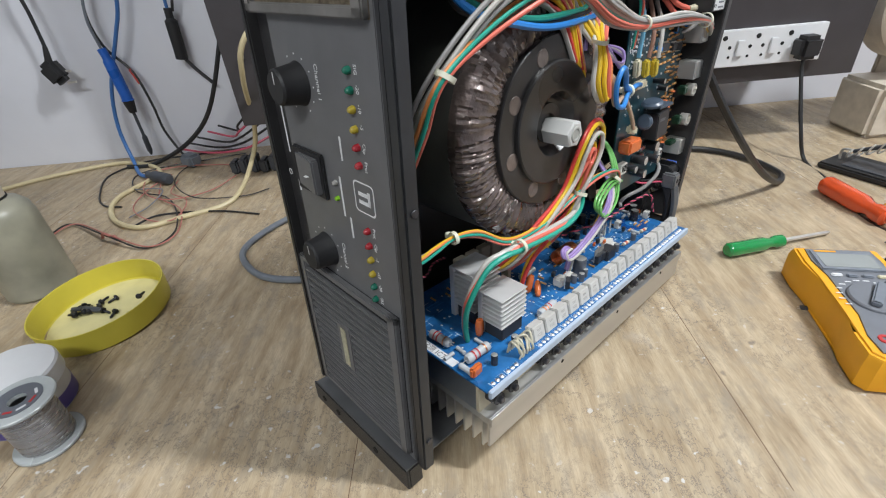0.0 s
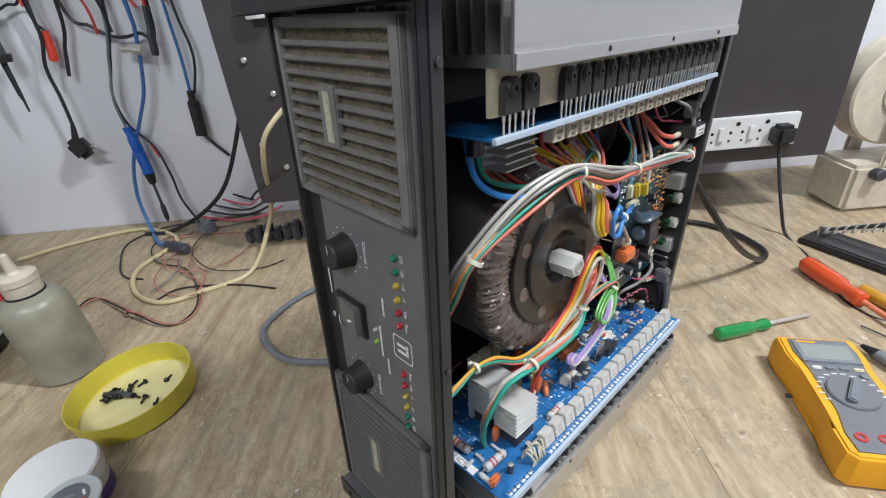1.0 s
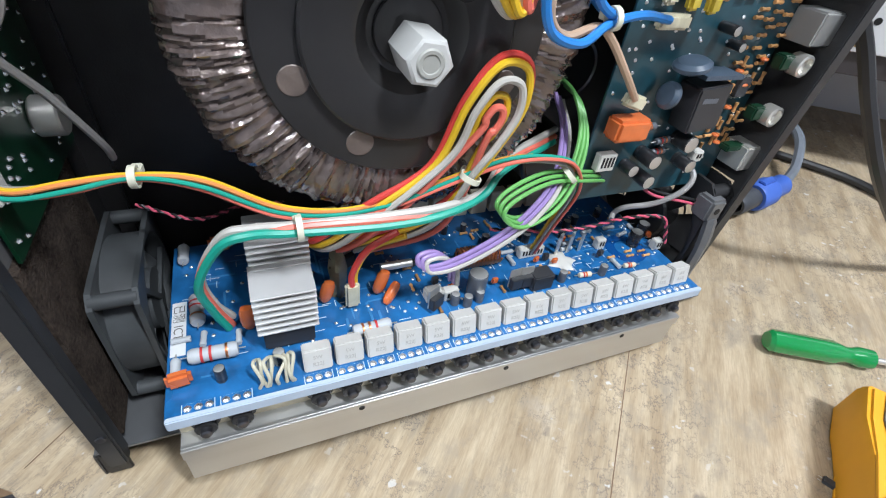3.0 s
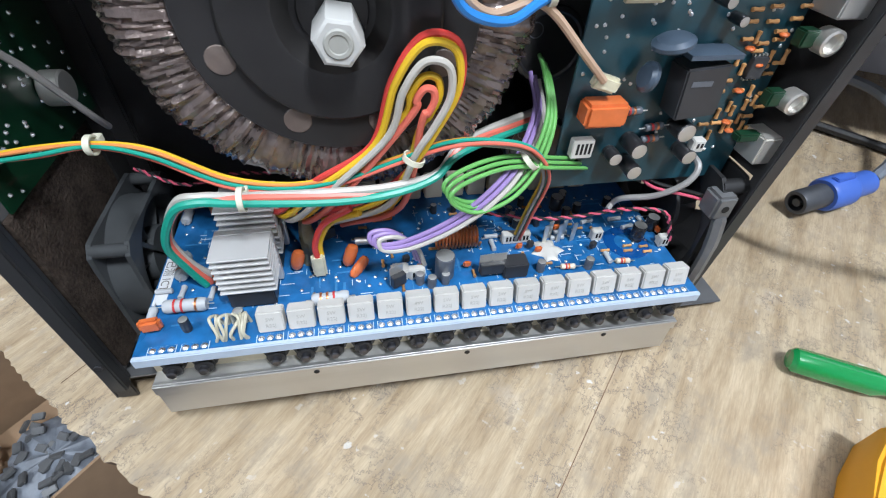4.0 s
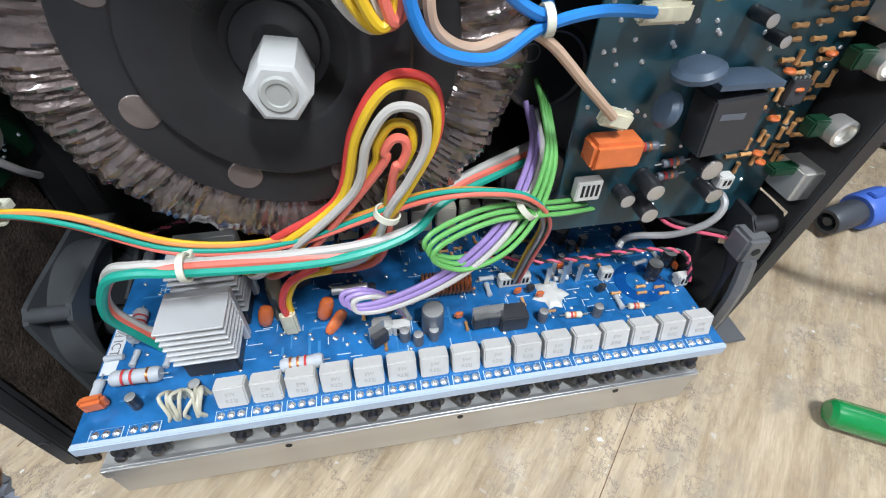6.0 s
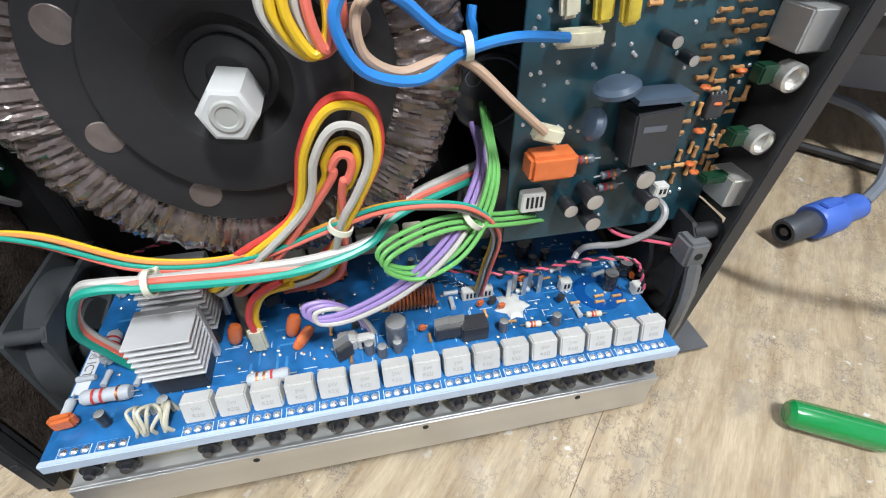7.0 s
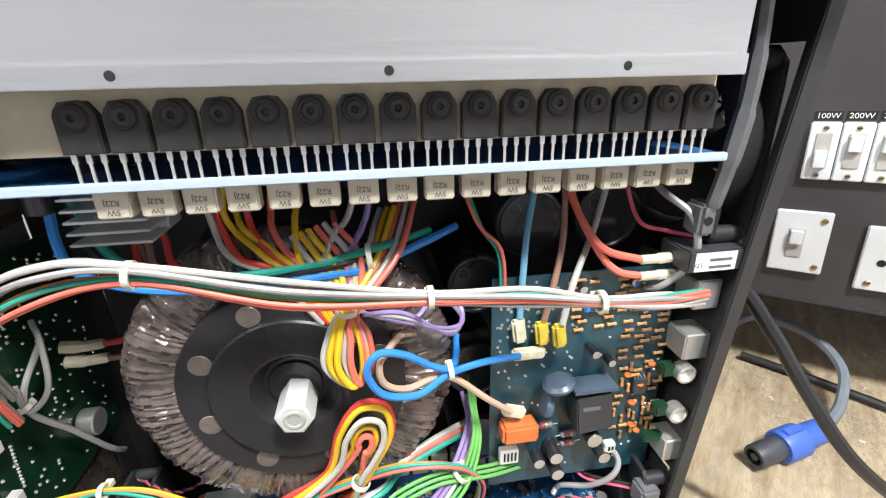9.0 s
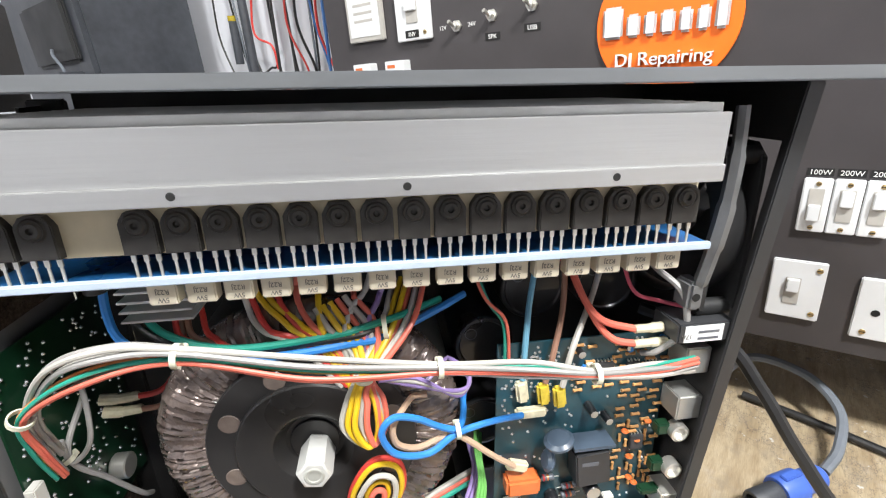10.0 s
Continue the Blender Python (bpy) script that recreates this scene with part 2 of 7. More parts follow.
# ---- the bench ----
def wood_material():
    m = bpy.data.materials.new("worn_oak_laminate")
    m.use_nodes = True
    nt = m.node_tree
    L = nt.links.new
    b = nt.nodes["Principled BSDF"]
    tc = nt.nodes.new("ShaderNodeTexCoord")

    def noise_at(scale, stretch, detail=5, rough=0.6):
        mp = nt.nodes.new("ShaderNodeMapping")
        mp.inputs["Scale"].default_value = stretch
        L(tc.outputs["Object"], mp.inputs[0])
        n = nt.nodes.new("ShaderNodeTexNoise")
        n.inputs["Scale"].default_value, n.inputs["Detail"].default_value, n.inputs["Roughness"].default_value = scale, detail, rough
        L(mp.outputs[0], n.inputs["Vector"])
        return n.outputs[0]

    def ramp(src, stops):
        r = nt.nodes.new("ShaderNodeValToRGB")
        for i, (p, c) in enumerate(stops):
            e = r.color_ramp.elements[i] if i < 2 else r.color_ramp.elements.new(p)
            e.position, e.color = p, (*c, 1)
        L(src, r.inputs[0])
        return r.outputs[0]

    def mix(mode, a, b2, f):
        x = nt.nodes.new("ShaderNodeMixRGB")
        x.blend_type = mode
        if isinstance(f, float):
            x.inputs[0].default_value = f
        else:
            L(f, x.inputs[0])
        L(a, x.inputs[1])
        L(b2, x.inputs[2])
        return x.outputs[0]

    grain = ramp(noise_at(20, (3.2, 0.5, 1), 7, 0.65), [(0.32, (0.31, 0.228, 0.135)), (0.68, (0.55, 0.455, 0.315)), (0.5, (0.45, 0.358, 0.235))])
    fine = ramp(noise_at(140, (6.0, 0.5, 1), 4), [(0.35, (0.72, 0.70, 0.68)), (0.62, (1.06, 1.05, 1.04))])
    big = ramp(noise_at(5, (2.0, 0.7, 1), 3), [(0.3, (0.85, 0.84, 0.82)), (0.7, (1.08, 1.08, 1.1))])
    col = mix("MULTIPLY", grain, fine, 0.55)
    col = mix("MULTIPLY", col, big, 0.9)
    # worn pale patches and dark burn spots
    worn = ramp(noise_at(9, (1, 1, 1), 6, 0.7), [(0.60, (0, 0, 0)), (0.75, (1, 1, 1))])
    pale = nt.nodes.new("ShaderNodeRGB")
    pale.outputs[0].default_value = (0.50, 0.47, 0.44, 1)
    w2 = nt.nodes.new("ShaderNodeMath")
    w2.operation = "MULTIPLY"
    w2.inputs[1].default_value = 0.45
    L(worn, w2.inputs[0])
    col = mix("MIX", col, pale.outputs[0], w2.outputs[0])
    spots = ramp(noise_at(45, (1, 1, 1), 2, 0.4), [(0.735, (0, 0, 0)), (0.79, (1, 1, 1))])
    dark = nt.nodes.new("ShaderNodeRGB")
    dark.outputs[0].default_value = (0.10, 0.085, 0.08, 1)
    s2 = nt.nodes.new("ShaderNodeMath")
    s2.operation = "MULTIPLY"
    s2.inputs[1].default_value = 0.6
    L(spots, s2.inputs[0])
    col = mix("MIX", col, dark.outputs[0], s2.outputs[0])
    # grey rubbed-in grime, crackled varnish and paint flecks
    grime = ramp(noise_at(26, (1.6, 0.8, 1), 9, 0.72), [(0.50, (0, 0, 0)), (0.66, (0.75, 0.75, 0.75))])
    grey = nt.nodes.new("ShaderNodeRGB")
    grey.outputs[0].default_value = (0.29, 0.245, 0.185, 1)
    col = mix("MIX", col, grey.outputs[0], grime)
    crack = ramp(noise_at(34, (1.3, 1, 1), 8, 0.75), [(0.484, (0, 0, 0)), (0.516, (0, 0, 0)), (0.5, (0.85, 0.85, 0.85))])
    zone = ramp(noise_at(7, (1, 1, 1), 4, 0.6), [(0.42, (0, 0, 0)), (0.56, (1, 1, 1))])
    col = mix("MIX", col, dark.outputs[0], mix("MULTIPLY", crack, zone, 1.0))
    fleck = ramp(noise_at(95, (1, 1, 1), 3, 0.5), [(0.66, (0, 0, 0)), (0.70, (0.8, 0.8, 0.8))])
    chalk = nt.nodes.new("ShaderNodeRGB")
    chalk.outputs[0].default_value = (0.62, 0.62, 0.61, 1)
    col = mix("MIX", col, chalk.outputs[0], mix("MULTIPLY", fleck, zone, 1.0))
    L(col, b.inputs["Base Color"])
    b.inputs["Roughness"].default_value = 0.5
    bp = nt.nodes.new("ShaderNodeBump")
    bp.inputs["Strength"].default_value = 0.4
    bp.inputs["Distance"].default_value = 0.001
    L(noise_at(60, (1.5, 0.8, 1), 10, 0.8), bp.inputs["Height"])
    L(bp.outputs[0], b.inputs["Normal"])
    return m


wood = wood_material()
chip = mat("raw_chipboard_edge", (0.16, 0.10, 0.06), 0.85, vary=0.5, grain=200, bump=0.5, bscale=400)


def bench_top():
    """Laminate top with a ragged, chipped near edge."""
    bm = bmesh.new()
    rnd = random.Random(4)
    s0, s1, n1 = -1.75, 1.75, 0.913
    near = []
    k = 900
    for i in range(k + 1):
        s = s0 + (s1 - s0) * i / k
        n = -0.034 + 0.006 * noise.noise((s * 6, 1, 0)) + 0.004 * noise.noise((s * 38, 5, 0)) + 0.0034 * noise.noise((s * 120, 9, 0)) + 0.0018 * noise.noise((s * 300, 3, 0))
        near.append((s, n))
    far = [(s1, n1), (s0, n1)]
    top = [bm.verts.new((s, n, 0)) for s, n in near + far]
    low = [bm.verts.new((s, n + (0.004 if i <= k else 0), -0.018)) for i, (s, n) in enumerate(near + far)]
    bm.faces.new(top)
    bm.faces.new(low[::-1])
    for i in range(len(top)):
        j = (i + 1) % len(top)
        f = bm.faces.new((top[i], low[i], low[j], top[j]))
        f.material_index = 1
    ob = thing("workbench", bm, wood, "worn oak-laminate workbench top with a chipped ragged edge", "workbench", m=BENCH)
    ob.data.materials.append(chip)
    return ob


bench_ob = bench_top()
leg_me = mesh_of("leg", bx(bmesh.new(), (-0.03, -0.03, -0.75), (0.03, 0.03, -0.018), 0.003), floor_dark)
for ls, ln in ((-1.65, 0.06), (1.65, 0.06), (-1.65, 0.82), (1.65, 0.82)):
    shared("leg", leg_me, bench_ob, T((ls, ln, 0)))
part("apron", bx(bmesh.new(), (-1.68, 0.10, -0.12), (1.68, 0.12, -0.018), 0.002), floor_dark, bench_ob)
# joints between the laminate's printed boards
for i, sj in enumerate((-1.1, -0.72, -0.38, -0.05, 0.31, 0.66, 1.02)):
    part("joint", bx(bmesh.new(), (sj, -0.02, 0.0), (sj + 0.0007, 0.88, 0.0002)), chip, bench_ob)

# ---- the control board on the wall ----
BF = 0.66
board = empty("control_board", BENCH, "dark laminate control board box fixed to the white wall", "control board")
part("front_sheet", bx(bmesh.new(), (-0.335, BF, 0.128), (0.80, BF + 0.012, 1.0), 0.001), board_black, board)
part("side_sheet", bx(bmesh.new(), (-0.333, BF + 0.012, 0.130), (-0.318, 0.914, 1.0)), board_black, board)
part("side_sheet", bx(bmesh.new(), (0.783, BF + 0.012, 0.130), (0.798, 0.914, 1.0)), board_black, board)
part("bottom_sheet", bx(bmesh.new(), (-0.318, BF + 0.012, 0.130), (0.783, 0.914, 0.142)), board_black, board)


# ---- the amplifier ----
lip_worn = mat("worn_plate_edge", (0.20, 0.21, 0.22), 0.38, 0.4, vary=0.3, grain=40, stretch=(1, 0.15, 1))
AMP = (Matrix.Translation((0.0099, 0.0024, 0.0053))
       @ Matrix(((0.9987, -0.0426, -0.0265, 0), (0.0443, 0.9967, 0.0679, 0), (0.0235, -0.0690, 0.9973, 0), (0, 0, 0, 1)))
       @ Matrix.Scale(1.021, 4))
amp = empty("power_amplifier", AMP, "opened black four-unit power amplifier standing on its side on the bench", "amplifier")


def chassis():
    bm = bmesh.new()
    bx(bm, (-0.150, 0.024, 0.020), (-0.148, 0.468, 0.4777))
    ch = part("chassis", bm, black, amp, "black powder-coated steel chassis")
    bm = bmesh.new()
    rim = [(-0.148, -0.001), (-0.007, -0.001), (-0.007, 0.362), (-0.012, 0.366), (-0.148, 0.366)]
    lo, hi = ([bm.verts.new((x, y, z)) for x, y in rim] for z in (0.0195, 0.0212))
    bm.faces.new(hi)
    bm.faces.new(lo[::-1])
    for i in range(5):
        bm.faces.new((lo[i], lo[(i + 1) % 5], hi[(i + 1) % 5], hi[i]))
    part("bottom_plate", bm, satin, ch)
    part("rear_ear", bx(bmesh.new(), (-0.125, 0.4365, 0.0335), (0.0, 0.4800, 0.0352), 0.0008), satin, ch, "grey steel ear at the rear")
    bm = bmesh.new()
    bx(bm, (-0.152, -0.002, -0.003), (-0.006, 0.0005, 0.0195), 0.0008)
    bx(bm, (-0.0085, 0.0005, -0.003), (-0.006, 0.014, 0.0195), 0.0008)
    fl = part("bottom_flange", bm, black, ch, "bent rack flange of dark steel")
    for x in (-0.135, -0.11, -0.05):
        part("slot", cyl(bmesh.new(), (x, -0.0026, 0.008), "y", 0.0032, 0.001, 12), hole_black, ch)
    bm = bmesh.new()
    bx(bm, (-0.150, -0.004, 0.4778), (0.034, 0.505, 0.4800), 0.0008)
    part("top_plate", bm, rail_grey, ch)
    part("top_lip", bx(bmesh.new(), (0.0342, 0.031, 0.4775), (0.0362, 0.505, 0.4842), 0.0007), lip_worn, ch, "worn bright edge of the top plate")
    bm = bmesh.new()
    bx(bm, (-0.152, -0.007, 0.4665), (0.030, -0.004, 0.535), 0.001)
    bx(bm, (0.030, -0.007, 0.4802), (0.033, 0.03, 0.52), 0.001)
    part("top_flange", bm, black, ch, "bent rack flange of dark steel")
    # rear panel: one sheet round two fan openings
    bm = bmesh.new()
    xs, zs = (-0.148, -0.112, 0.003, 0.0115), (0.0360, 0.047, 0.160, 0.333, 0.446, 0.4775)
    grid = [[bm.verts.new((x, 0.4310 + 0.075 * z, z)) for x in xs] for z in zs]
    for r in range(5):
        for c in range(3):
            if not (c == 1 and r in (1, 3)):
                bm.faces.new((grid[r][c], grid[r][c + 1], grid[r + 1][c + 1], grid[r + 1][c]))
    ext = bmesh.ops.extrude_face_region(bm, geom=bm.faces[:])
    for v in ext["geom"]:
        if isinstance(v, bmesh.types.BMVert):
            v.co.y += 0.002
    for v in bm.verts:
        if v.co.x > 0.002:
            v.co.x -= 0.013 * (1 - v.co.z / 0.4777)
    part("rear_panel", bm, black, ch)
    bm = bmesh.new()
    bx(bm, (0.0115, 0.4420, 0.0358), (0.0145, 0.4525, 0.4777), 0.0008)
    for v in bm.verts:
        v.co.y += 0.075 * v.co.z - 0.0165
        v.co.x -= 0.013 * (1 - v.co.z / 0.4777)
    part("rear_rail", bm, rail_grey, ch)


chassis()


# ---- front panel ----
front = empty("front_panel", T((-0.0085, 0.0095, 0)) @ Matrix.Rotation(radians(1.9), 4, "Y"))
front.parent = amp
FP = front


def front_panel():
    bm = bmesh.new()
    bx(bm, (-0.112, 0.0, 0.022), (0.000, 0.003, 0.462), 0.0006)
    part("face_plate", bm, panel_grey, FP, "dark grey painted face plate")
    bm = bmesh.new()
    bx(bm, (-0.140, -0.004, 0.022), (-0.134, 0.020, 0.470), 0.0012)
    bx(bm, (-0.134, 0.004, 0.022), (-0.112, 0.006, 0.466))
    part("left_rail", bm, black, FP)
    bm = bmesh.new()
    bx(bm, (0.000, 0.000, 0.022), (0.0045, 0.008, 0.470), 0.0008)
    bx(bm, (0.0045, -0.001, 0.022), (0.013, 0.0095, 0.470), 0.0012)
    rr = part("right_rail", bm, rail_grey, FP, "worn satin side rail")
    for z in (0.055, 0.250, 0.440):
        bm = bmesh.new()
        cyl(bm, (0.0131, 0.0050, z), "x", 0.0026, 0.0012, 14, 0.0003)
        part("screw", bm, screw_steel, FP)

    def grille(z0, z1, rows, badge, material, foam_mat):
        g = empty("grille")
        g.parent = FP
        x0, x1 = -0.129, -0.003
        bm = bmesh.new()
        bx(bm, (x0, -0.0008, z0), (x1, -0.0002, z1))
        part("filter", bm, foam_mat, g)
        bm = bmesh.new()
        bx(bm, (x0, -0.005, z0), (x0 + 0.007, 0.0, z1), 0.001)
        bx(bm, (x1 - 0.009, -0.005, z0), (x1, 0.0, z1), 0.001)
        bx(bm, (x0, -0.005, z0), (x1, 0.0, z0 + 0.006), 0.001)
        bx(bm, (x0, -0.005, z1 - 0.006), (x1, 0.0, z1), 0.001)
        part("frame", bm, material, g)
        pitch = (z1 - z0 - 0.012) / rows
        b0, b1 = badge
        bz0, bz1 = z0 + (z1 - z0) * 0.34, z0 + (z1 - z0) * 0.68
        bm = bmesh.new()
        bx(bm, (b0 - 0.006, -0.0055, bz0), (b1 + 0.006, -0.001, bz1), 0.001)
        part("badge_mount", bm, material, g)
        part("badge", bx(bmesh.new(), (b0, -0.0062, bz0 + 0.004), (b1, -0.0054, bz1 - 0.004), 0.0003), badge_mat, g, "pale name badge, lettering worn away")
        me = mesh_of("slat", bx(bmesh.new(), (x0 + 0.006, -0.0048, -pitch * 0.21), (x1 - 0.008, -0.0012, pitch * 0.21), 0.0008), material)
        for i in range(1, rows):
            shared("slat", me, g, T((0, 0, z0 + 0.006 + pitch * i)))

    for z0, z1 in ((0.030, 0.165), (0.347, 0.461)):
        bm = bmesh.new()
        bx(bm, (-0.106, 0.0034, z0), (-0.003, 0.0075, z1))
        bmesh.ops.subdivide_edges(bm, edges=bm.edges[:], cuts=12, use_grid_fill=True)
        for v in bm.verts:
            v.co += Vector((noise.noise(v.co * 220), noise.noise(v.co * 260), noise.noise(v.co * 240))) * 0.0007
        part("filter_pad", bm, foam_inner, FP, "dusty brown foam filter pad")
    grille(0.347, 0.461, 12, (-0.078, -0.071), slat_grey, foam)
    grille(0.030, 0.170, 18, (-0.078, -0.071), panel_grey, foam_dark)

    for z, nm in ((0.3085, "Channel 1"), (0.190, "Channel 2")):
        k = part("knob", lathe(bmesh.new(), [(0, -0.016), (0.0095, -0.016), (0.0108, -0.0145), (0.0125, -0.002), (0.0135, 0.0), (0.0135, 0.0002)], T((-0.0845, 0, z)) @ AX["y"], 32), knob_black, FP)
        part("pointer", bx(bmesh.new(), (-0.08455, -0.0163, z + 0.002), (-0.0840, -0.0159, z + 0.009)), white_ink, k)
        for a in range(11):
            an = radians(-60 + a * 30)
            part("scale_dot", cyl(bmesh.new(), (-0.0845 + 0.0175 * math.cos(an), -0.0002, z + 0.0175 * math.sin(an)), "-y", 0.0006, 0.0002, 8), white_ink, FP)
        letters(nm, 0.0052, T((-0.0630, -0.0002, z + (0.014 if z > 0.25 else 0.014))) @ Matrix.Rotation(math.pi / 2, 4, "Y") @ Matrix.Rotation(math.pi / 2, 4, "X"), FP)
    cols = (led_green, led_green, led_yellow, led_yellow, led_red, led_red)
    for i, z in enumerate((0.3225, 0.3122, 0.3020, 0.2910, 0.2805, 0.2697)):
        for zz in (z, 0.496 - z):
            bm = bmesh.new()
            lathe(bm, [(0, -0.004), (0.0012, -0.0037), (0.0021, -0.0025), (0.0024, -0.001), (0.0024, 0.0002)], T((-0.0270, 0, zz)) @ AX["y"], 14)
            part("indicator", bm, cols[i], FP)
    letters_led = (("SIG", 0.3225), ("-20", 0.3122), ("-10", 0.3020), ("-5", 0.2910), ("Clip", 0.2805), ("Prot", 0.2697))
    for nm, z in letters_led:
        for zz in (z, 0.496 - z):
            letters(nm, 0.0038, T((-0.0222, -0.0002, zz + 0.0035)) @ Matrix.Rotation(math.pi / 2, 4, "Y") @ Matrix.Rotation(math.pi / 2, 4, "X"), FP)
    for z, mt in ((0.2575, led_lime), (0.2685, leg_tin)):
        part("indicator", lathe(bmesh.new(), [(0, -0.003), (0.0012, -0.0026), (0.0018, -0.001), (0.0018, 0.0002)], T((-0.0580, 0, z - 0.018)) @ AX["y"], 12), mt, FP)
    # mode and power captions, too small to read
    for x, z0, z1 in ((-0.0535, 0.228, 0.256), (-0.0470, 0.268, 0.283), (-0.0470, 0.214, 0.229), (-0.1170, 0.258, 0.296), (-0.1115, 0.230, 0.238)):
        part("caption", bx(bmesh.new(), (x, -0.0003, z0), (x + 0.0016, 0.0, z1)), white_ink, FP)
    rk = part("power_rocker", bx(bmesh.new(), (-0.103, -0.003, 0.243), (-0.066, 0.0005, 0.275), 0.001), knob_black, FP, m=T((-0.003, 0, -0.0085)))
    bm = bmesh.new()
    bx(bm, (-0.100, -0.009, 0.2465), (-0.070, 0.0, 0.2715), 0.0012)
    for v in bm.verts:
        if v.co.y < -0.004:
            v.co.y += (v.co.x + 0.070) / 0.030 * -0.0045 - 0.0 + 0.001
    part("rocker_key", bm, panel_grey, rk)
    bm = bmesh.new()
    lathe(bm, [(0.0016, -0.0105), (0.0021, -0.0105), (0.0021, -0.0102), (0.0016, -0.0102), (0.0016, -0.0105)], T((-0.096, 0, 0.259)) @ AX["y"], 16)
    bx(bm, (-0.0805, -0.0095, 0.2588), (-0.0765, -0.0075, 0.2593))
    part("rocker_mark", bm, white_ink, rk)
    # plain emblem: a rounded outline with slanted strokes
    bm = bmesh.new()
    cx, cz, w, h, r = -0.0270, 0.2485, 0.0105, 0.0105, 0.003
    loop = []
    for qx, qz, a0 in ((1, 1, 0), (-1, 1, 90), (-1, -1, 180), (1, -1, 270)):
        for k in range(5):
            a = radians(a0 + k * 22.5)
            loop.append((cx + qx * (w - r) + r * math.cos(a), cz + qz * (h - r) + r * math.sin(a)))
    inner = [(cx + (x - cx) * 0.9, cz + (z - cz) * 0.9) for x, z in loop]
    o1 = [bm.verts.new((x, -0.0003, z)) for x, z in loop]
    o2 = [bm.verts.new((x, -0.0003, z)) for x, z in inner]
    for i in range(len(o1)):
        j = (i + 1) % len(o1)
        bm.faces.new((o1[i], o1[j], o2[j], o2[i]))
    bx(bm, (cx - 0.006, -0.0003, cz + 0.001), (cx + 0.006, -0.0001, cz + 0.0035))
    bx(bm, (cx - 0.006, -0.0003, cz - 0.0045), (cx + 0.006, -0.0001, cz - 0.002))
    bx(bm, (cx + 0.0035, -0.0003, cz - 0.0045), (cx + 0.006, -0.0001, cz + 0.005))
    part("emblem", bm, white_ink, FP)


def letters(text, size, m, parent, material=None, extrude=0.0001, name="lettering", align="LEFT"):
    cu = bpy.data.curves.new(name, "FONT")
    cu.body, cu.size, cu.extrude, cu.resolution_u, cu.align_x = text, size, extrude, 3, align
    tmp = bpy.data.objects.new("tmp_text", cu)
    scene.collection.objects.link(tmp)
    bpy.context.view_layer.update()
    me = bpy.data.meshes.new_from_object(tmp.evaluated_get(bpy.context.evaluated_depsgraph_get()))
    bpy.data.objects.remove(tmp)
    me.name = name
    me.materials.clear()
    me.materials.append(material or white_ink)
    ob = new(name, me)
    ob.parent = parent
    ob.matrix_basis = m
    return ob


badge_mat = mat("pale_badge", (0.50, 0.48, 0.34), 0.35, 0.2, vary=0.35, grain=300)
foam_inner = mat("brown_dust_foam", (0.055, 0.042, 0.034), 0.95, vary=0.7, grain=380, bump=1.0, bscale=700, spec=0.1)
foam_dark = mat("dark_filter_foam", (0.045, 0.045, 0.047), 0.95, vary=0.4, grain=500, bump=0.5, bscale=900, spec=0.1)
front_panel()


# ---- heat sinks, power transistors and driver boards ----
def z_at(low, z):
    """Heights are given for the lower module; the upper one is its mirror image."""
    return z if low else 0.4955 - z


def zbox(bm, low, a, b, bevel=0.0):
    za, zb = z_at(low, a[2]), z_at(low, b[2])
    return bx(bm, (a[0], a[1], min(za, zb)), (b[0], b[1], max(za, zb)), bevel)


def heat_sink(low):
    hs = part("heat_sink", zbox(bmesh.new(), low, (-0.102, 0.056, 0.0565), (0.029, 0.407, 0.063)), alu_fin, amp, "extruded aluminium heat sink with long fins")
    bm = bmesh.new()
    zbox(bm, low, (0.029, 0.056, 0.0312), (0.0318, 0.407, 0.064), 0.0004)
    zbox(bm, low, (0.0318, 0.056, 0.0555), (0.0335, 0.407, 0.064), 0.0004)
    part("face_rail", bm, alu, hs, "bright milled aluminium face")
    me = mesh_of("fin", zbox(bmesh.new(), low, (-0.0009, 0.056, 0.027), (0.0009, 0.407, 0.0565)), alu_fin)
    for i in range(13):
        shared("fin", me, hs, T((-0.101 + i * 0.0104, 0, 0)))
    bm = bmesh.new()
    wx = 0.005 if low else 0.0
    zbox(bm, low, (0.0125 + wx, 0.056, 0.063), (0.0160 + wx, 0.407, 0.0895))
    part("mounting_wall", bm, mica, hs, "greasy aluminium transistor wall")
    for y in (0.153, 0.252, 0.351):
        bm = bmesh.new()
        c = (0.0331, y, z_at(low, 0.0595))
        cyl(bm, c, "x", 0.0019, 0.0008, 14, 0.0002)
        part("screw_hole", bm, hole_black, hs)


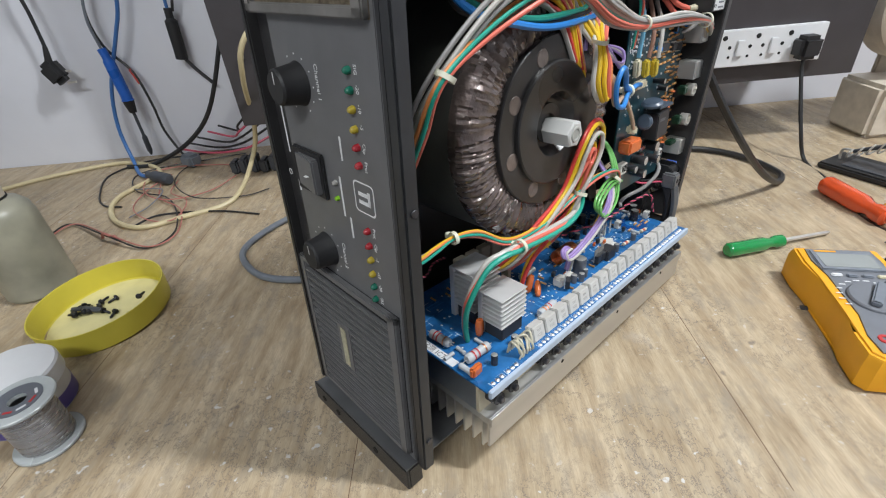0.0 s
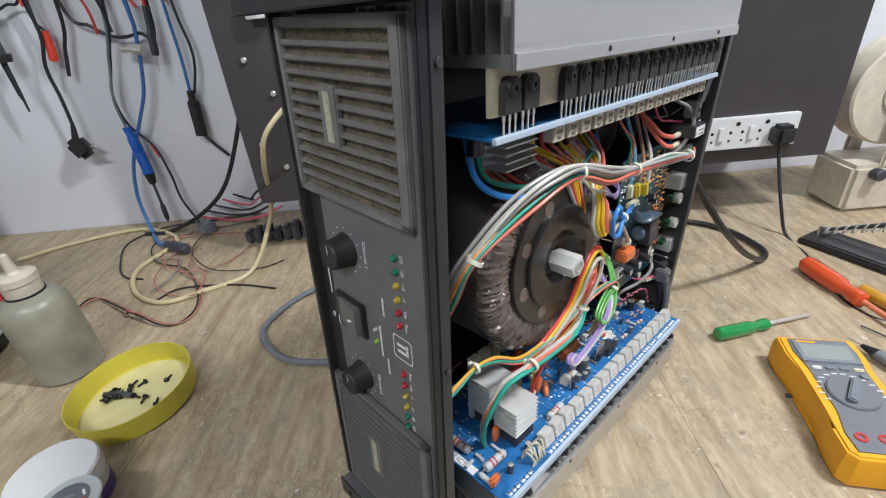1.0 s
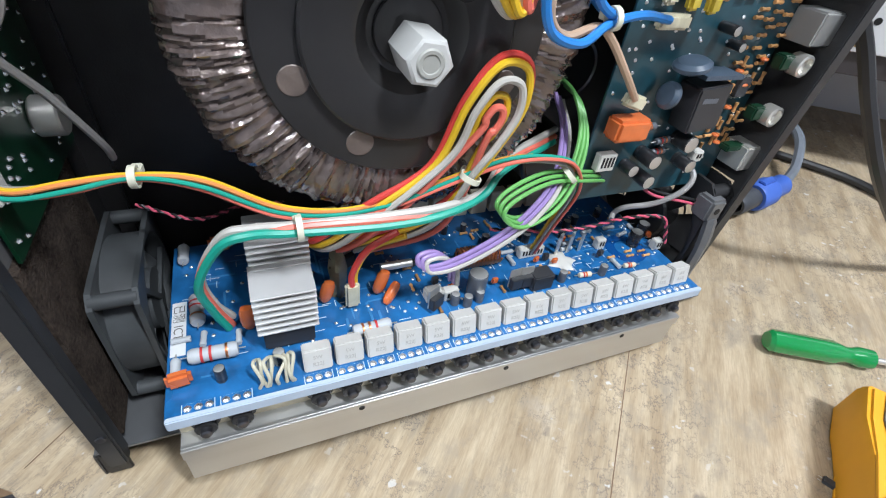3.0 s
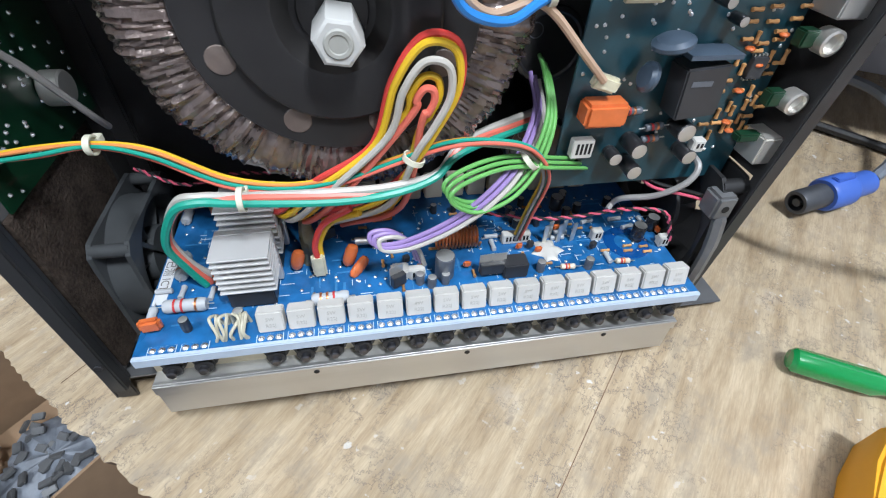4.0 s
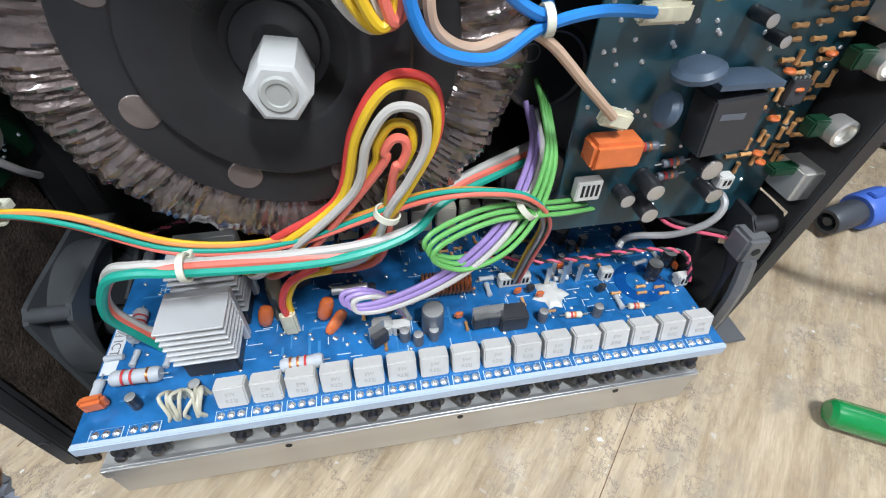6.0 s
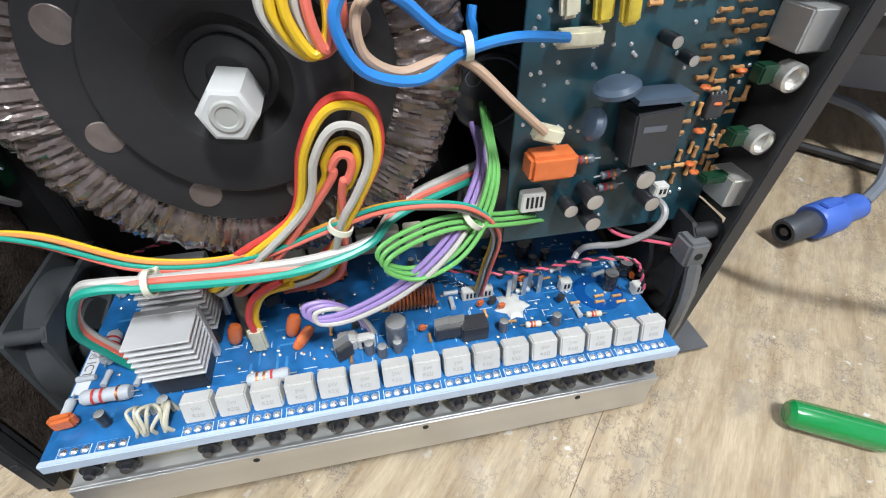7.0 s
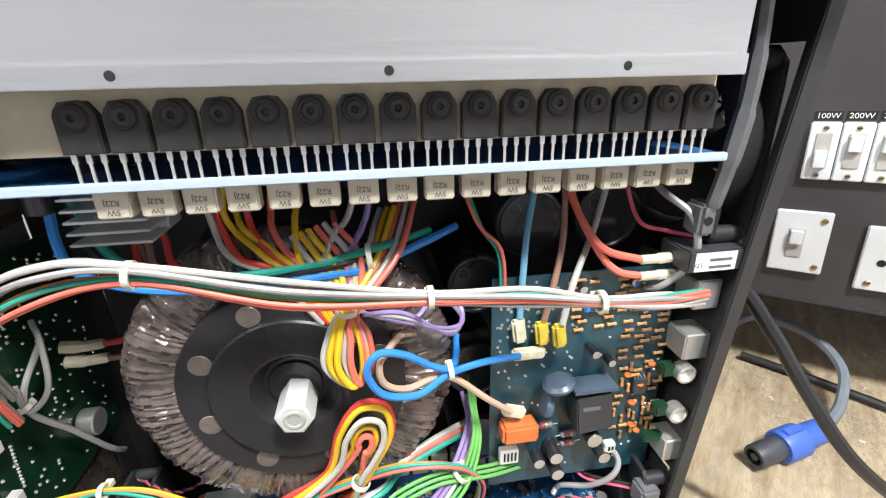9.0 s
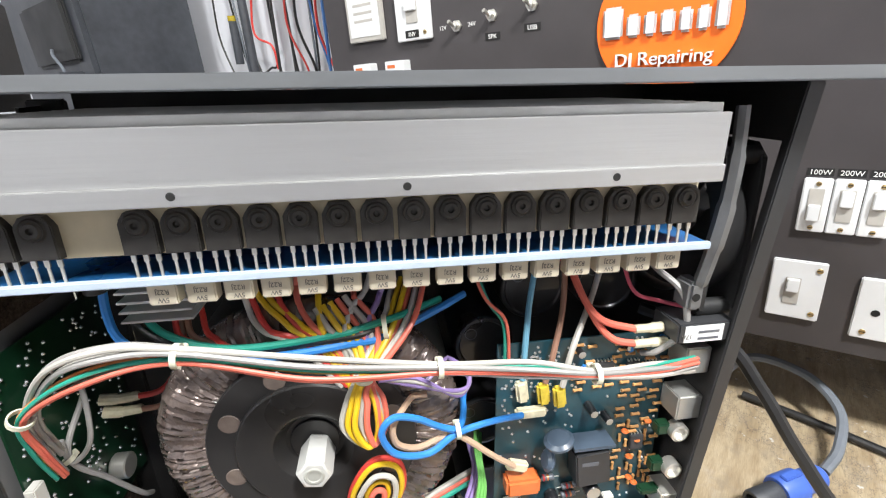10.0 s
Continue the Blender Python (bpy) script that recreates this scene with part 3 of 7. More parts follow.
def power_transistor_mesh(low):
    bm = bmesh.new()
    z0, z1 = (0.0, 0.0205)
    w = 0.0078
    prof = [(-w, z0), (w, z0), (w, 0.0150), (0.0066, 0.0172), (0.0046, 0.0200), (0.0, z1), (-0.0046, 0.0200), (-0.0066, 0.0172), (-w, 0.0150)]
    f = [bm.verts.new((0.0048, y, z)) for y, z in prof]
    b = [bm.verts.new((0.0, y, z)) for y, z in prof]
    bm.faces.new(f)
    bm.faces.new(b[::-1])
    for i in range(9):
        bm.faces.new((f[i], b[i], b[(i + 1) % 9], f[(i + 1) % 9]))
    bmesh.ops.bevel(bm, geom=[e for e in bm.edges if all(v.co.x > 0.004 for v in e.verts)], offset=0.0006, segments=2, affect="EDGES")
    lathe(bm, [(0.0, 0.0056), (0.0012, 0.0052), (0.0016, 0.0066), (0.0034, 0.0066), (0.0040, 0.0058), (0.0046, 0.0056), (0.0052, 0.0060), (0.0058, 0.0047)], T((0, 0, 0.0142)) @ AX["x"], 16)
    return bm


def transistors(low):
    s = 1 if low else -1
    ys = [0.0705, 0.0885] + [0.1305 + 0.01785 * i for i in range(16)]
    bm = power_transistor_mesh(low)
    for v in bm.verts:
        v.co.z *= -s
    body = mesh_of("power_transistor", bm, epoxy)
    bm = bmesh.new()
    for k in (-1, 0, 1):
        bx(bm, (0.0014, k * 0.0054 - 0.0006, 0.0 if s > 0 else -0.014), (0.0022, k * 0.0054 + 0.0006, 0.0014 if s > 0 else 0.0))
        bx(bm, (0.0012, k * 0.0054 - 0.0011, 0.0 if s > 0 else -0.004), (0.0023, k * 0.0054 + 0.0011, 0.001 if s > 0 else 0.0))
    legs = mesh_of("lead_set", bm, leg_tin)
    bm = bmesh.new()
    cyl(bm, (0.005, 0, -0.0160), "x", 0.0030, 0.0072, 12, 0.0008)
    screw = mesh_of("screw", bm, screw_steel)
    bm = bmesh.new()
    cyl(bm, (0.0066, 0, -0.0160), "x", 0.0058, 0.0020, 16, 0.0006)
    washer = mesh_of("washer", bm, knob_black)
    zb = z_at(low, 0.0892 if low else 0.0885)
    for y in ys:
        t = shared("power_transistor", body, amp, T((0.021 if low else 0.016, y, zb)))
        shared("lead_set", legs, t, Matrix())
        if low:
            shared("screw", screw, t, Matrix())
            shared("washer", washer, t, Matrix())


heat_sink(True)
heat_sink(False)
transistors(True)
transistors(False)

# driver boards
low_board = part("circuit_board", bx(bmesh.new(), (-0.105, 0.055, 0.1000), (0.0300, 0.413, 0.1016), 0.0003, T((0, 0, -0.0095))), pcb_blue, amp, "blue driver circuit board crowded with parts")
part("edge_strip", bx(bmesh.new(), (0.0305, 0.0555, 0.0862), (0.0338, 0.412, 0.0936), 0.0006), pcb_edge, low_board)
up_board = part("circuit_board", bx(bmesh.new(), (-0.105, 0.055, 0.3925), (0.0165, 0.418, 0.3941), 0.0003), pcb_blue, amp, "blue driver circuit board hung upside down")
part("edge_strip", bx(bmesh.new(), (0.0165, 0.0555, 0.3908), (0.0200, 0.418, 0.3950), 0.0006), pcb_edge, up_board)

res_me = mesh_of("cement_resistor", bx(bmesh.new(), (-0.0090, -0.0078, 0), (0.0, 0.0078, 0.0145), 0.0008), cement)
res_me_up = mesh_of("cement_resistor", bx(bmesh.new(), (-0.0045, -0.0070, -0.0145), (0.0045, 0.0070, 0), 0.0008), cement_old)
for i in range(16):
    lr = shared("cement_resistor", res_me, low_board, T((0.0235, 0.1315 + i * 0.01785, 0.0921)) @ Matrix.Rotation(radians(-15), 4, "Y"))
    for txt, h in (("5W", 0.0085), ("R22J", 0.0040)):
        letters(txt, 0.0034, Matrix(((0, 0, 1, 0.0001), (1, 0, 0, 0), (0, 1, 0, h), (0, 0, 0, 1))), lr, faint_ink, name="print", align="CENTER")
    r = shared("cement_resistor", res_me_up, up_board, T((0.0090, 0.1315 + i * 0.0178, 0.3925)))
    letters("5W", 0.0036, T((0, 0.0, -0.0105)) @ Matrix(((0, 0, 1, 0.0047), (-1, 0, 0, 0), (0, -1, 0, 0), (0, 0, 0, 1))), r, print_ink, name="print", align="CENTER")
    letters("R22J", 0.0036, T((0, 0.0, -0.0062)) @ Matrix(((0, 0, 1, 0.0047), (-1, 0, 0, 0), (0, -1, 0, 0), (0, 0, 0, 1))), r, print_ink, name="print", align="CENTER")


# ---- toroidal transformer ----
def toroid():
    c = T((0, 0.1875, 0.2585)) @ AX["x"]
    tr = part("transformer", lathe(bmesh.new(), [(0.03, -0.146), (0.093, -0.146), (0.0985, -0.141), (0.0985, -0.034), (0.097, -0.032)], c, 96), tape, amp, "large toroidal transformer wound in grey tape")
    rnd = random.Random(7)
    ph = [rnd.random() for _ in range(400)]

    def wob(r, h, i, k):
        # ridges of wrapped film that lean and cross a little
        j = (i + (k // 2) * (1 if noise.noise((i * 0.05, 3, 1)) > 0 else -1)) % 400
        d = (ph[j] - 0.5) * 0.0024 + (ph[(j // 3) % 400] - 0.5) * 0.0016 + 0.0012 * noise.noise((i * 0.13, k * 0.3, 2))
        e = 0.0 if k == 0 else 1.0
        return r + d * 0.5 * e, h + d * e

    prof = [(0.0980, -0.038), (0.0990, -0.034), (0.0986, -0.029), (0.0962, -0.0245), (0.0920, -0.0210), (0.0870, -0.0192), (0.0810, -0.0184), (0.0750, -0.0184), (0.0700, -0.0190), (0.0650, -0.0205)]
    part("winding_film", lathe(bmesh.new(), prof, c, 400, wob), film, tr, "wrinkled clear film over copper windings")
    # black cap with round windows and a sunken middle
    bm = bmesh.new()
    lathe(bm, [(0.0668, -0.021), (0.0668, -0.0166), (0.0660, -0.0158), (0.0488, -0.0156)], c, 96)
    lathe(bm, [(0.0488, -0.0156), (0.0486, -0.0130), (0.0474, -0.0120), (0.0275, -0.0120), (0.0255, -0.0126), (0.0238, -0.0150), (0.0215, -0.0190), (0.0190, -0.0215), (0.0140, -0.0222), (0.0, -0.0222)], c, 72)
    part("cap", bm, resin, tr, "black resin cap, scuffed")
    for i in range(8):
        a = radians(20 + i * 45)
        p = c @ Vector((0.0545 * math.cos(a), 0.0545 * math.sin(a), -0.0168))
        part("window", cyl(bmesh.new(), p, "x", 0.0068, 0.0016, 20, 0.0004), window_film, tr)
    part("washer", lathe(bmesh.new(), [(0.008, -0.0222), (0.0160, -0.0222), (0.0160, -0.0206), (0.0155, -0.0202), (0.008, -0.0202)], c, 32), resin, tr)
    bm = bmesh.new()
    cn = T((0, 0.1890, 0.2528)) @ AX["x"] @ Matrix.Rotation(radians(22), 4, "Z")
    lathe(bm, [(0.0098, -0.0222), (0.0106, -0.0210), (0.0112, -0.0195), (0.0112, 0.0028), (0.0106, 0.0042), (0.0092, 0.0050), (0.0, 0.0050)], cn, 6)
    bmesh.ops.bevel(bm, geom=[e for e in bm.edges if e.is_manifold and e.calc_face_angle(0) > 0.6], offset=0.0010, segments=3, affect="EDGES")
    nut = part("nut", bm, nylon, tr, "white nylon hex nut")
    part("bore", lathe(bmesh.new(), [(0, 0.0052), (0.0038, 0.0052), (0.0042, 0.0057), (0.0056, 0.0058), (0.0064, 0.0051)], cn, 28), nylon_dull, nut)


def clear_of_core(p, r):
    """Lifts a wire that would cut into the transformer onto its face."""
    q = math.hypot(p[1] - 0.1875, p[2] - 0.2585)
    if q > 0.1035:
        return Vector(p)
    face = -0.0165 if q < 0.087 else -0.0165 - 0.016 * (q - 0.087) / 0.0165
    return Vector((max(p[0], face + r), p[1], p[2]))


toroid()


# ---- wiring inside the amplifier ----
def plastic(name, c, rough=0.38):
    return mat(name, c, rough, vary=0.07, grain=90)


w_white = plastic("white_wire", (0.47, 0.45, 0.41))
w_grey = plastic("grey_wire", (0.30, 0.29, 0.28))
w_red = plastic("red_wire", (0.62, 0.055, 0.045))
w_coral = plastic("coral_wire", (0.72, 0.16, 0.11))
w_yellow = plastic("yellow_wire", (0.72, 0.46, 0.02))
w_orange = plastic("orange_wire", (0.75, 0.27, 0.08))
w_green = plastic("sea_green_wire", (0.02, 0.33, 0.24))
w_lime = plastic("light_green_wire", (0.14, 0.40, 0.10))
w_blue = plastic("blue_wire", (0.03, 0.22, 0.62))
w_sky = plastic("pale_blue_wire", (0.16, 0.40, 0.55))
w_purple = plastic("purple_wire", (0.30, 0.21, 0.46))
w_brown = plastic("brown_wire", (0.30, 0.16, 0.11))
w_beige = plastic("beige_wire", (0.52, 0.36, 0.25))
w_black = plastic("black_wire", (0.02, 0.02, 0.021))
w_pink = plastic("pink_wire", (0.62, 0.10, 0.16))
tie_mat = mat("aged_nylon_tie", (0.66, 0.65, 0.52), 0.4, vary=0.05)
sleeve_mat = mat("clear_crimp_sleeve", (0.62, 0.58, 0.42), 0.25, vary=0.2, grain=200, coat=0.6)
glue_mat = mat("murky_hot_glue", (0.20, 0.18, 0.11), 0.3, vary=0.4, grain=200, coat=0.4, trans=0.2)
sleeve_yellow = mat("yellow_crimp_sleeve", (0.66, 0.50, 0.05), 0.3, vary=0.25, grain=200, coat=0.5)
orange_cap = mat("orange_film_capacitor", (0.62, 0.15, 0.04), 0.28, vary=0.15, grain=150, coat=0.4)
cap_black = mat("black_capacitor_sleeve", (0.02, 0.02, 0.022), 0.3, vary=0.3, grain=60, coat=0.4)
cap_grey = mat("grey_capacitor_sleeve", (0.11, 0.12, 0.14), 0.35)
resistor_grey = mat("grey_power_resistor", (0.42, 0.44, 0.46), 0.5)
resistor_tan = mat("tan_resistor", (0.52, 0.27, 0.10), 0.45, vary=0.2, isl=0.35)
band_red = mat("red_band", (0.45, 0.03, 0.03), 0.5)
copper = mat("bare_copper", (0.70, 0.27, 0.12), 0.3, 0.9)
conn_white = mat("white_connector", (0.58, 0.57, 0.53), 0.45)
relay_black = mat("black_relay", (0.035, 0.036, 0.04), 0.45)
blue_disc = mat("blue_grey_disc", (0.06, 0.085, 0.12), 0.35, vary=0.2)
solder = mat("solder", (0.72, 0.73, 0.75), 0.28, 0.9, vary=0.2, grain=200)
link_cream = mat("cream_link_wire", (0.50, 0.47, 0.36), 0.4, vary=0.1)
silk = mat("white_silk_screen", (0.60, 0.68, 0.75), 0.6)

loom = empty("wiring_loom")
loom.parent = amp


def wire(pts, material, r=0.0018, name="wire", parent=None):
    path = [clear_of_core(p, r) for p in spline(pts, 8)]
    return part(name, sweep(bmesh.new(), path, r, 8, smooth=False), material, parent or loom)


def bundle(pts, mats, r, spread, seed, tight=(), parent=None):
    """Wires that run side by side along one line and draw together at the ties."""
    rnd = random.Random(seed)
    base = [Vector(p) for p in pts]
    n = len(mats)
    for k, mt in enumerate(mats):
        a0 = 2 * math.pi * k / n + rnd.random()
        rad = spread * (0.55 + 0.45 * rnd.random()) if n > 3 else spread
        out = []
        for i, p in enumerate(base):
            s = 0.55 if i in tight else 1.0 + 0.35 * rnd.random()
            a = a0 + 0.22 * i + 0.25 * (rnd.random() - 0.5)
            d = (base[min(i + 1, len(base) - 1)] - base[max(i - 1, 0)]).normalized()
            e1 = d.cross(Vector((1, 0, 0))).normalized()
            e2 = Vector((1, 0, 0))
            out.append(p + (e1 * math.cos(a) + e2 * math.sin(a)) * rad * s)
        wire(out, mt, r)


def tie(p, d, r=0.005):
    d = Vector(d).normalized()
    q = d.to_track_quat("Z", "Y").to_matrix().to_4x4()
    bm = bmesh.new()
    lathe(bm, [(r, -0.0015), (r + 0.0009, -0.0015), (r + 0.0009, 0.0015), (r, 0.0015), (r, -0.0015)], T(p) @ q, 16)
    bx(bm, (r - 0.001, -0.002, -0.0022), (r + 0.004, 0.002, 0.0022), 0.0004, T(p) @ q)
    part("cable_tie", bm, tie_mat, loom)


def twisted(pts, m1, m2, r=0.0008, turns=16):
    path = spline(pts, 10)
    for k, mt in enumerate((m1, m2)):
        out = []
        for i, p in enumerate(path):
            d = (path[min(i + 1, len(path) - 1)] - path[max(i - 1, 0)]).normalized()
            e1 = d.orthogonal().normalized()
            e2 = d.cross(e1)
            a = math.pi * k + turns * 2 * math.pi * i / len(path)
            out.append(p + (e1 * math.cos(a) + e2 * math.sin(a)) * r)
        part("wire", sweep(bmesh.new(), out, r, 6, smooth=False), mt, loom)


# long harness over the transformer
main_run = [(-0.018, 0.034, 0.255), (-0.004, 0.038, 0.285), (0.009, 0.047, 0.317), (0.022, 0.090, 0.346), (0.026, 0.138, 0.354), (0.018, 0.200, 0.334), (0.010, 0.268, 0.323), (0.020, 0.318, 0.325), (0.025, 0.356, 0.321), (0.014, 0.398, 0.312), (0.002, 0.436, 0.307)]
bundle(main_run, (w_coral, w_green, w_orange, w_yellow, w_grey, w_coral), 0.0013, 0.0034, 3, (2, 4, 6, 8))
upper_run = [(-0.020, 0.035, 0.272), (0.000, 0.045, 0.312), (0.018, 0.075, 0.349), (0.026, 0.110, 0.362), (0.028, 0.142, 0.360), (0.018, 0.200, 0.341), (0.010, 0.268, 0.326), (0.020, 0.318, 0.326), (0.025, 0.356, 0.321), (0.014, 0.398, 0.311), (0.002, 0.434, 0.302)]
bundle(upper_run, (w_grey, w_white, w_grey, w_white), 0.0016, 0.0042, 11, (4, 6, 8))
for p, d in (((0.009, 0.047, 0.317), (0.1, 0.3, 0.5)), ((0.027, 0.138, 0.357), (0, 1, -0.1)), ((0.010, 0.268, 0.325), (0, 1, 0)), ((0.025, 0.356, 0.321), (0, 1, 0))):
    tie(p, d, 0.0054)

# thick white, green and red supply leads over the driver heat sink
big = [(-0.022, 0.089, 0.093), (-0.018, 0.083, 0.114), (-0.012, 0.081, 0.140), (-0.006, 0.095, 0.166), (-0.002, 0.110, 0.173), (0.0, 0.131, 0.174), (0.0, 0.178, 0.171), (-0.002, 0.209, 0.170), (-0.010, 0.235, 0.173), (-0.020, 0.253, 0.185), (-0.045, 0.302, 0.186)]
for off, mt in (((-0.004, 0.001, 0.0035), w_white), ((-0.0018, 0.0, 0.0), w_coral), ((0.0015, -0.002, -0.001), w_green)):
    wire([Vector(p) + Vector(off) * (0.6 if 0 < i < 9 else 1) + Vector((0, 0, 0.0012 * math.sin(i * 1.7 + off[0] * 900))) for i, p in enumerate(big)], mt, 0.0023)
tie((-0.001, 0.131, 0.174), (0, 1, 0), 0.0058)

low_run = [(-0.009, 0.023, 0.205), (-0.008, 0.032, 0.203), (-0.010, 0.048, 0.203), (-0.013, 0.069, 0.203), (-0.012, 0.093, 0.197), (-0.012, 0.123, 0.178), (-0.014, 0.153, 0.170), (-0.012, 0.181, 0.174), (-0.008, 0.211, 0.186), (-0.004, 0.239, 0.197), (-0.002, 0.264, 0.198), (-0.004, 0.286, 0.190), (-0.012, 0.302, 0.166), (-0.024, 0.302, 0.129), (-0.034, 0.301, 0.096)]
bundle(low_run, (w_green, w_orange, w_yellow, w_grey, w_coral), 0.0011, 0.0022, 5, (3,))
tie((-0.013, 0.069, 0.203), (0.1, 1, 0), 0.0040)

# spare secondary leads looped back and tied
loop_r = [(-0.060, 0.125, 0.130), (-0.030, 0.140, 0.140), (-0.014, 0.166, 0.171), (-0.008, 0.201, 0.197), (-0.002, 0.212, 0.232), (0.0, 0.225, 0.251), (0.0, 0.240, 0.248), (0.0, 0.242, 0.229), (-0.002, 0.232, 0.206), (-0.006, 0.221, 0.185), (-0.020, 0.199, 0.154), (-0.050, 0.160, 0.118)]
for k, (mt, sc) in enumerate(((w_red, 1.07), (w_yellow, 0.98), (w_white, 0.74), (w_yellow, 0.45), (w_coral, 0.28))):
    c = Vector((0.0, 0.226, 0.222))
    out = [(c + (Vector(p) - c) * sc if 2 < i < 10 else Vector(p) + Vector((0, 0.004 * k, -0.002 * k))) + Vector((0.0022 * (k % 3) - 0.002, 0, 0)) for i, p in enumerate(loop_r)]
    wire(out, mt, 0.0019)
tie((-0.004, 0.221, 0.190), (0, 0.4, 1), 0.0052)
loop_u = [(-0.050, 0.246, 0.357), (-0.020, 0.233, 0.335), (-0.002, 0.220, 0.315), (0.004, 0.213, 0.302), (0.006, 0.210, 0.286), (0.006, 0.221, 0.272), (0.004, 0.231, 0.280), (0.002, 0.231, 0.300), (-0.004, 0.224, 0.312), (-0.020, 0.212, 0.333), (-0.050, 0.197, 0.353)]
for k, (mt, sc) in enumerate(((w_white, 1.05), (w_yellow, 0.85), (w_yellow, 0.6), (w_coral, 0.95), (w_white, 0.5), (w_coral, 0.3))):
    c = Vector((0.003, 0.2215, 0.300))
    out = [(Vector((p[0], c.y + (p[1] - c.y) * sc, c.z + (p[2] - c.z) * (0.85 + 0.15 * sc))) if 2 <= i <= 8 else Vector(p) + Vector((0, 0.003 * k, 0.001 * k))) + Vector((0.0024 * (k % 3) - 0.002, 0.0012 * k, 0)) for i, p in enumerate(loop_u)]
    wire(out, mt, 0.0019)
tie((-0.002, 0.224, 0.316), (0.2, 0, 1), 0.0055)
wire([(-0.012, 0.326, 0.267), (-0.004, 0.300, 0.271), (0.0, 0.278, 0.268), (0.006, 0.260, 0.261), (0.010, 0.240, 0.267), (0.012, 0.232, 0.284), (0.012, 0.239, 0.295), (0.008, 0.253, 0.290), (0.002, 0.268, 0.277), (-0.002, 0.280, 0.271), (-0.020, 0.287, 0.270), (-0.045, 0.289, 0.277)], w_blue, 0.0022)
wire([(-0.010, 0.321, 0.226), (-0.006, 0.304, 0.242), (-0.004, 0.284, 0.261), (-0.002, 0.272, 0.266), (0.002, 0.254, 0.263), (0.006, 0.241, 0.271), (0.006, 0.239, 0.284), (-0.004, 0.246, 0.289), (-0.03, 0.262, 0.29)], w_beige, 0.0021)
tie((-0.001, 0.280, 0.270), (0, 1, 0.1), 0.0046)
for k, mt in enumerate((w_purple, w_purple, w_white)):
    o = Vector((0.001 * k, 0.0026 * k - 0.002, -0.002 * k))
    wire([Vector(p) + o for p in ((-0.050, 0.298, 0.215), (-0.035, 0.299, 0.198), (-0.008, 0.281, 0.182), (0.002, 0.263, 0.167), (0.002, 0.242, 0.149), (0.0, 0.216, 0.135), (0.0, 0.199, 0.135), (-0.002, 0.197, 0.142), (-0.004, 0.208, 0.141), (-0.008, 0.220, 0.127), (-0.014, 0.226, 0.105))], mt, 0.0015)
for k, mt in enumerate((w_lime, w_lime, w_lime)):
    o = Vector((0.0022 * k - 0.001, 0.0016 * k, -0.0022 * k))
    wire([Vector(p) + o for p in ((-0.028, 0.334, 0.166), (-0.012, 0.305, 0.179), (-0.004, 0.270, 0.187), (0.002, 0.243, 0.182), (0.004, 0.237, 0.173), (0.002, 0.253, 0.162), (0.0, 0.274, 0.169), (-0.008, 0.290, 0.184), (-0.020, 0.299, 0.204), (-0.035, 0.299, 0.220), (-0.060, 0.304, 0.221))], mt, 0.0013)
tie((-0.006, 0.287, 0.184), (0.1, 0.6, 0.6), 0.0062)
for k, mt in enumerate((w_purple, w_white, w_purple)):
    wire([(-0.004 + 0.001 * k, 0.232, 0.312), (-0.010, 0.255, 0.300 + 0.003 * k), (-0.012, 0.282, 0.292 - 0.002 * k), (-0.016, 0.290, 0.297 + 0.002 * k), (-0.03, 0.278, 0.306), (-0.05, 0.262, 0.30)], mt, 0.0014)
# primary fan-out above the transformer
for pts, mt in (
        ([(-0.030, 0.152, 0.390), (-0.028, 0.156, 0.362), (-0.025, 0.162, 0.348), (-0.022, 0.186, 0.333), (-0.030, 0.209, 0.302)], w_white),
        ([(-0.036, 0.157, 0.390), (-0.030, 0.159, 0.362), (-0.021, 0.170, 0.345), (-0.018, 0.190, 0.335), (-0.034, 0.212, 0.302)], w_red),
        ([(-0.030, 0.165, 0.390), (-0.030, 0.163, 0.362), (-0.022, 0.182, 0.346), (-0.020, 0.200, 0.329), (-0.030, 0.216, 0.297)], w_yellow),
        ([(-0.036, 0.170, 0.390), (-0.034, 0.168, 0.362), (-0.024, 0.188, 0.347), (-0.023, 0.203, 0.331), (-0.033, 0.218, 0.297)], w_yellow),
        ([(-0.030, 0.177, 0.390), (-0.030, 0.175, 0.360), (-0.020, 0.194, 0.340), (-0.020, 0.209, 0.324), (-0.032, 0.223, 0.295)], w_red)):
    wire(pts, mt, 0.0019)
for pts, mt in (
        ([(-0.034, 0.190, 0.390), (-0.034, 0.186, 0.360), (-0.023, 0.200, 0.340), (-0.022, 0.212, 0.322), (-0.034, 0.226, 0.292)], w_coral),
        ([(-0.040, 0.199, 0.390), (-0.040, 0.199, 0.353), (-0.030, 0.204, 0.334), (-0.025, 0.214, 0.317), (-0.035, 0.226, 0.288)], w_yellow),
        ([(-0.045, 0.236, 0.390), (-0.035, 0.228, 0.360), (-0.030, 0.218, 0.350), (-0.028, 0.212, 0.330), (-0.035, 0.222, 0.300)], w_white),
        ([(-0.045, 0.242, 0.390), (-0.040, 0.238, 0.358), (-0.030, 0.227, 0.340), (-0.030, 0.224, 0.309)], w_purple)):
    wire(pts, mt, 0.0019)
wire([(-0.030, 0.082, 0.392), (-0.022, 0.083, 0.359), (-0.012, 0.095, 0.344), (-0.006, 0.124, 0.336), (-0.008, 0.161, 0.331), (-0.012, 0.201, 0.331), (-0.020, 0.240, 0.334), (-0.030, 0.269, 0.341), (-0.045, 0.292, 0.345)], w_blue, 0.0025)
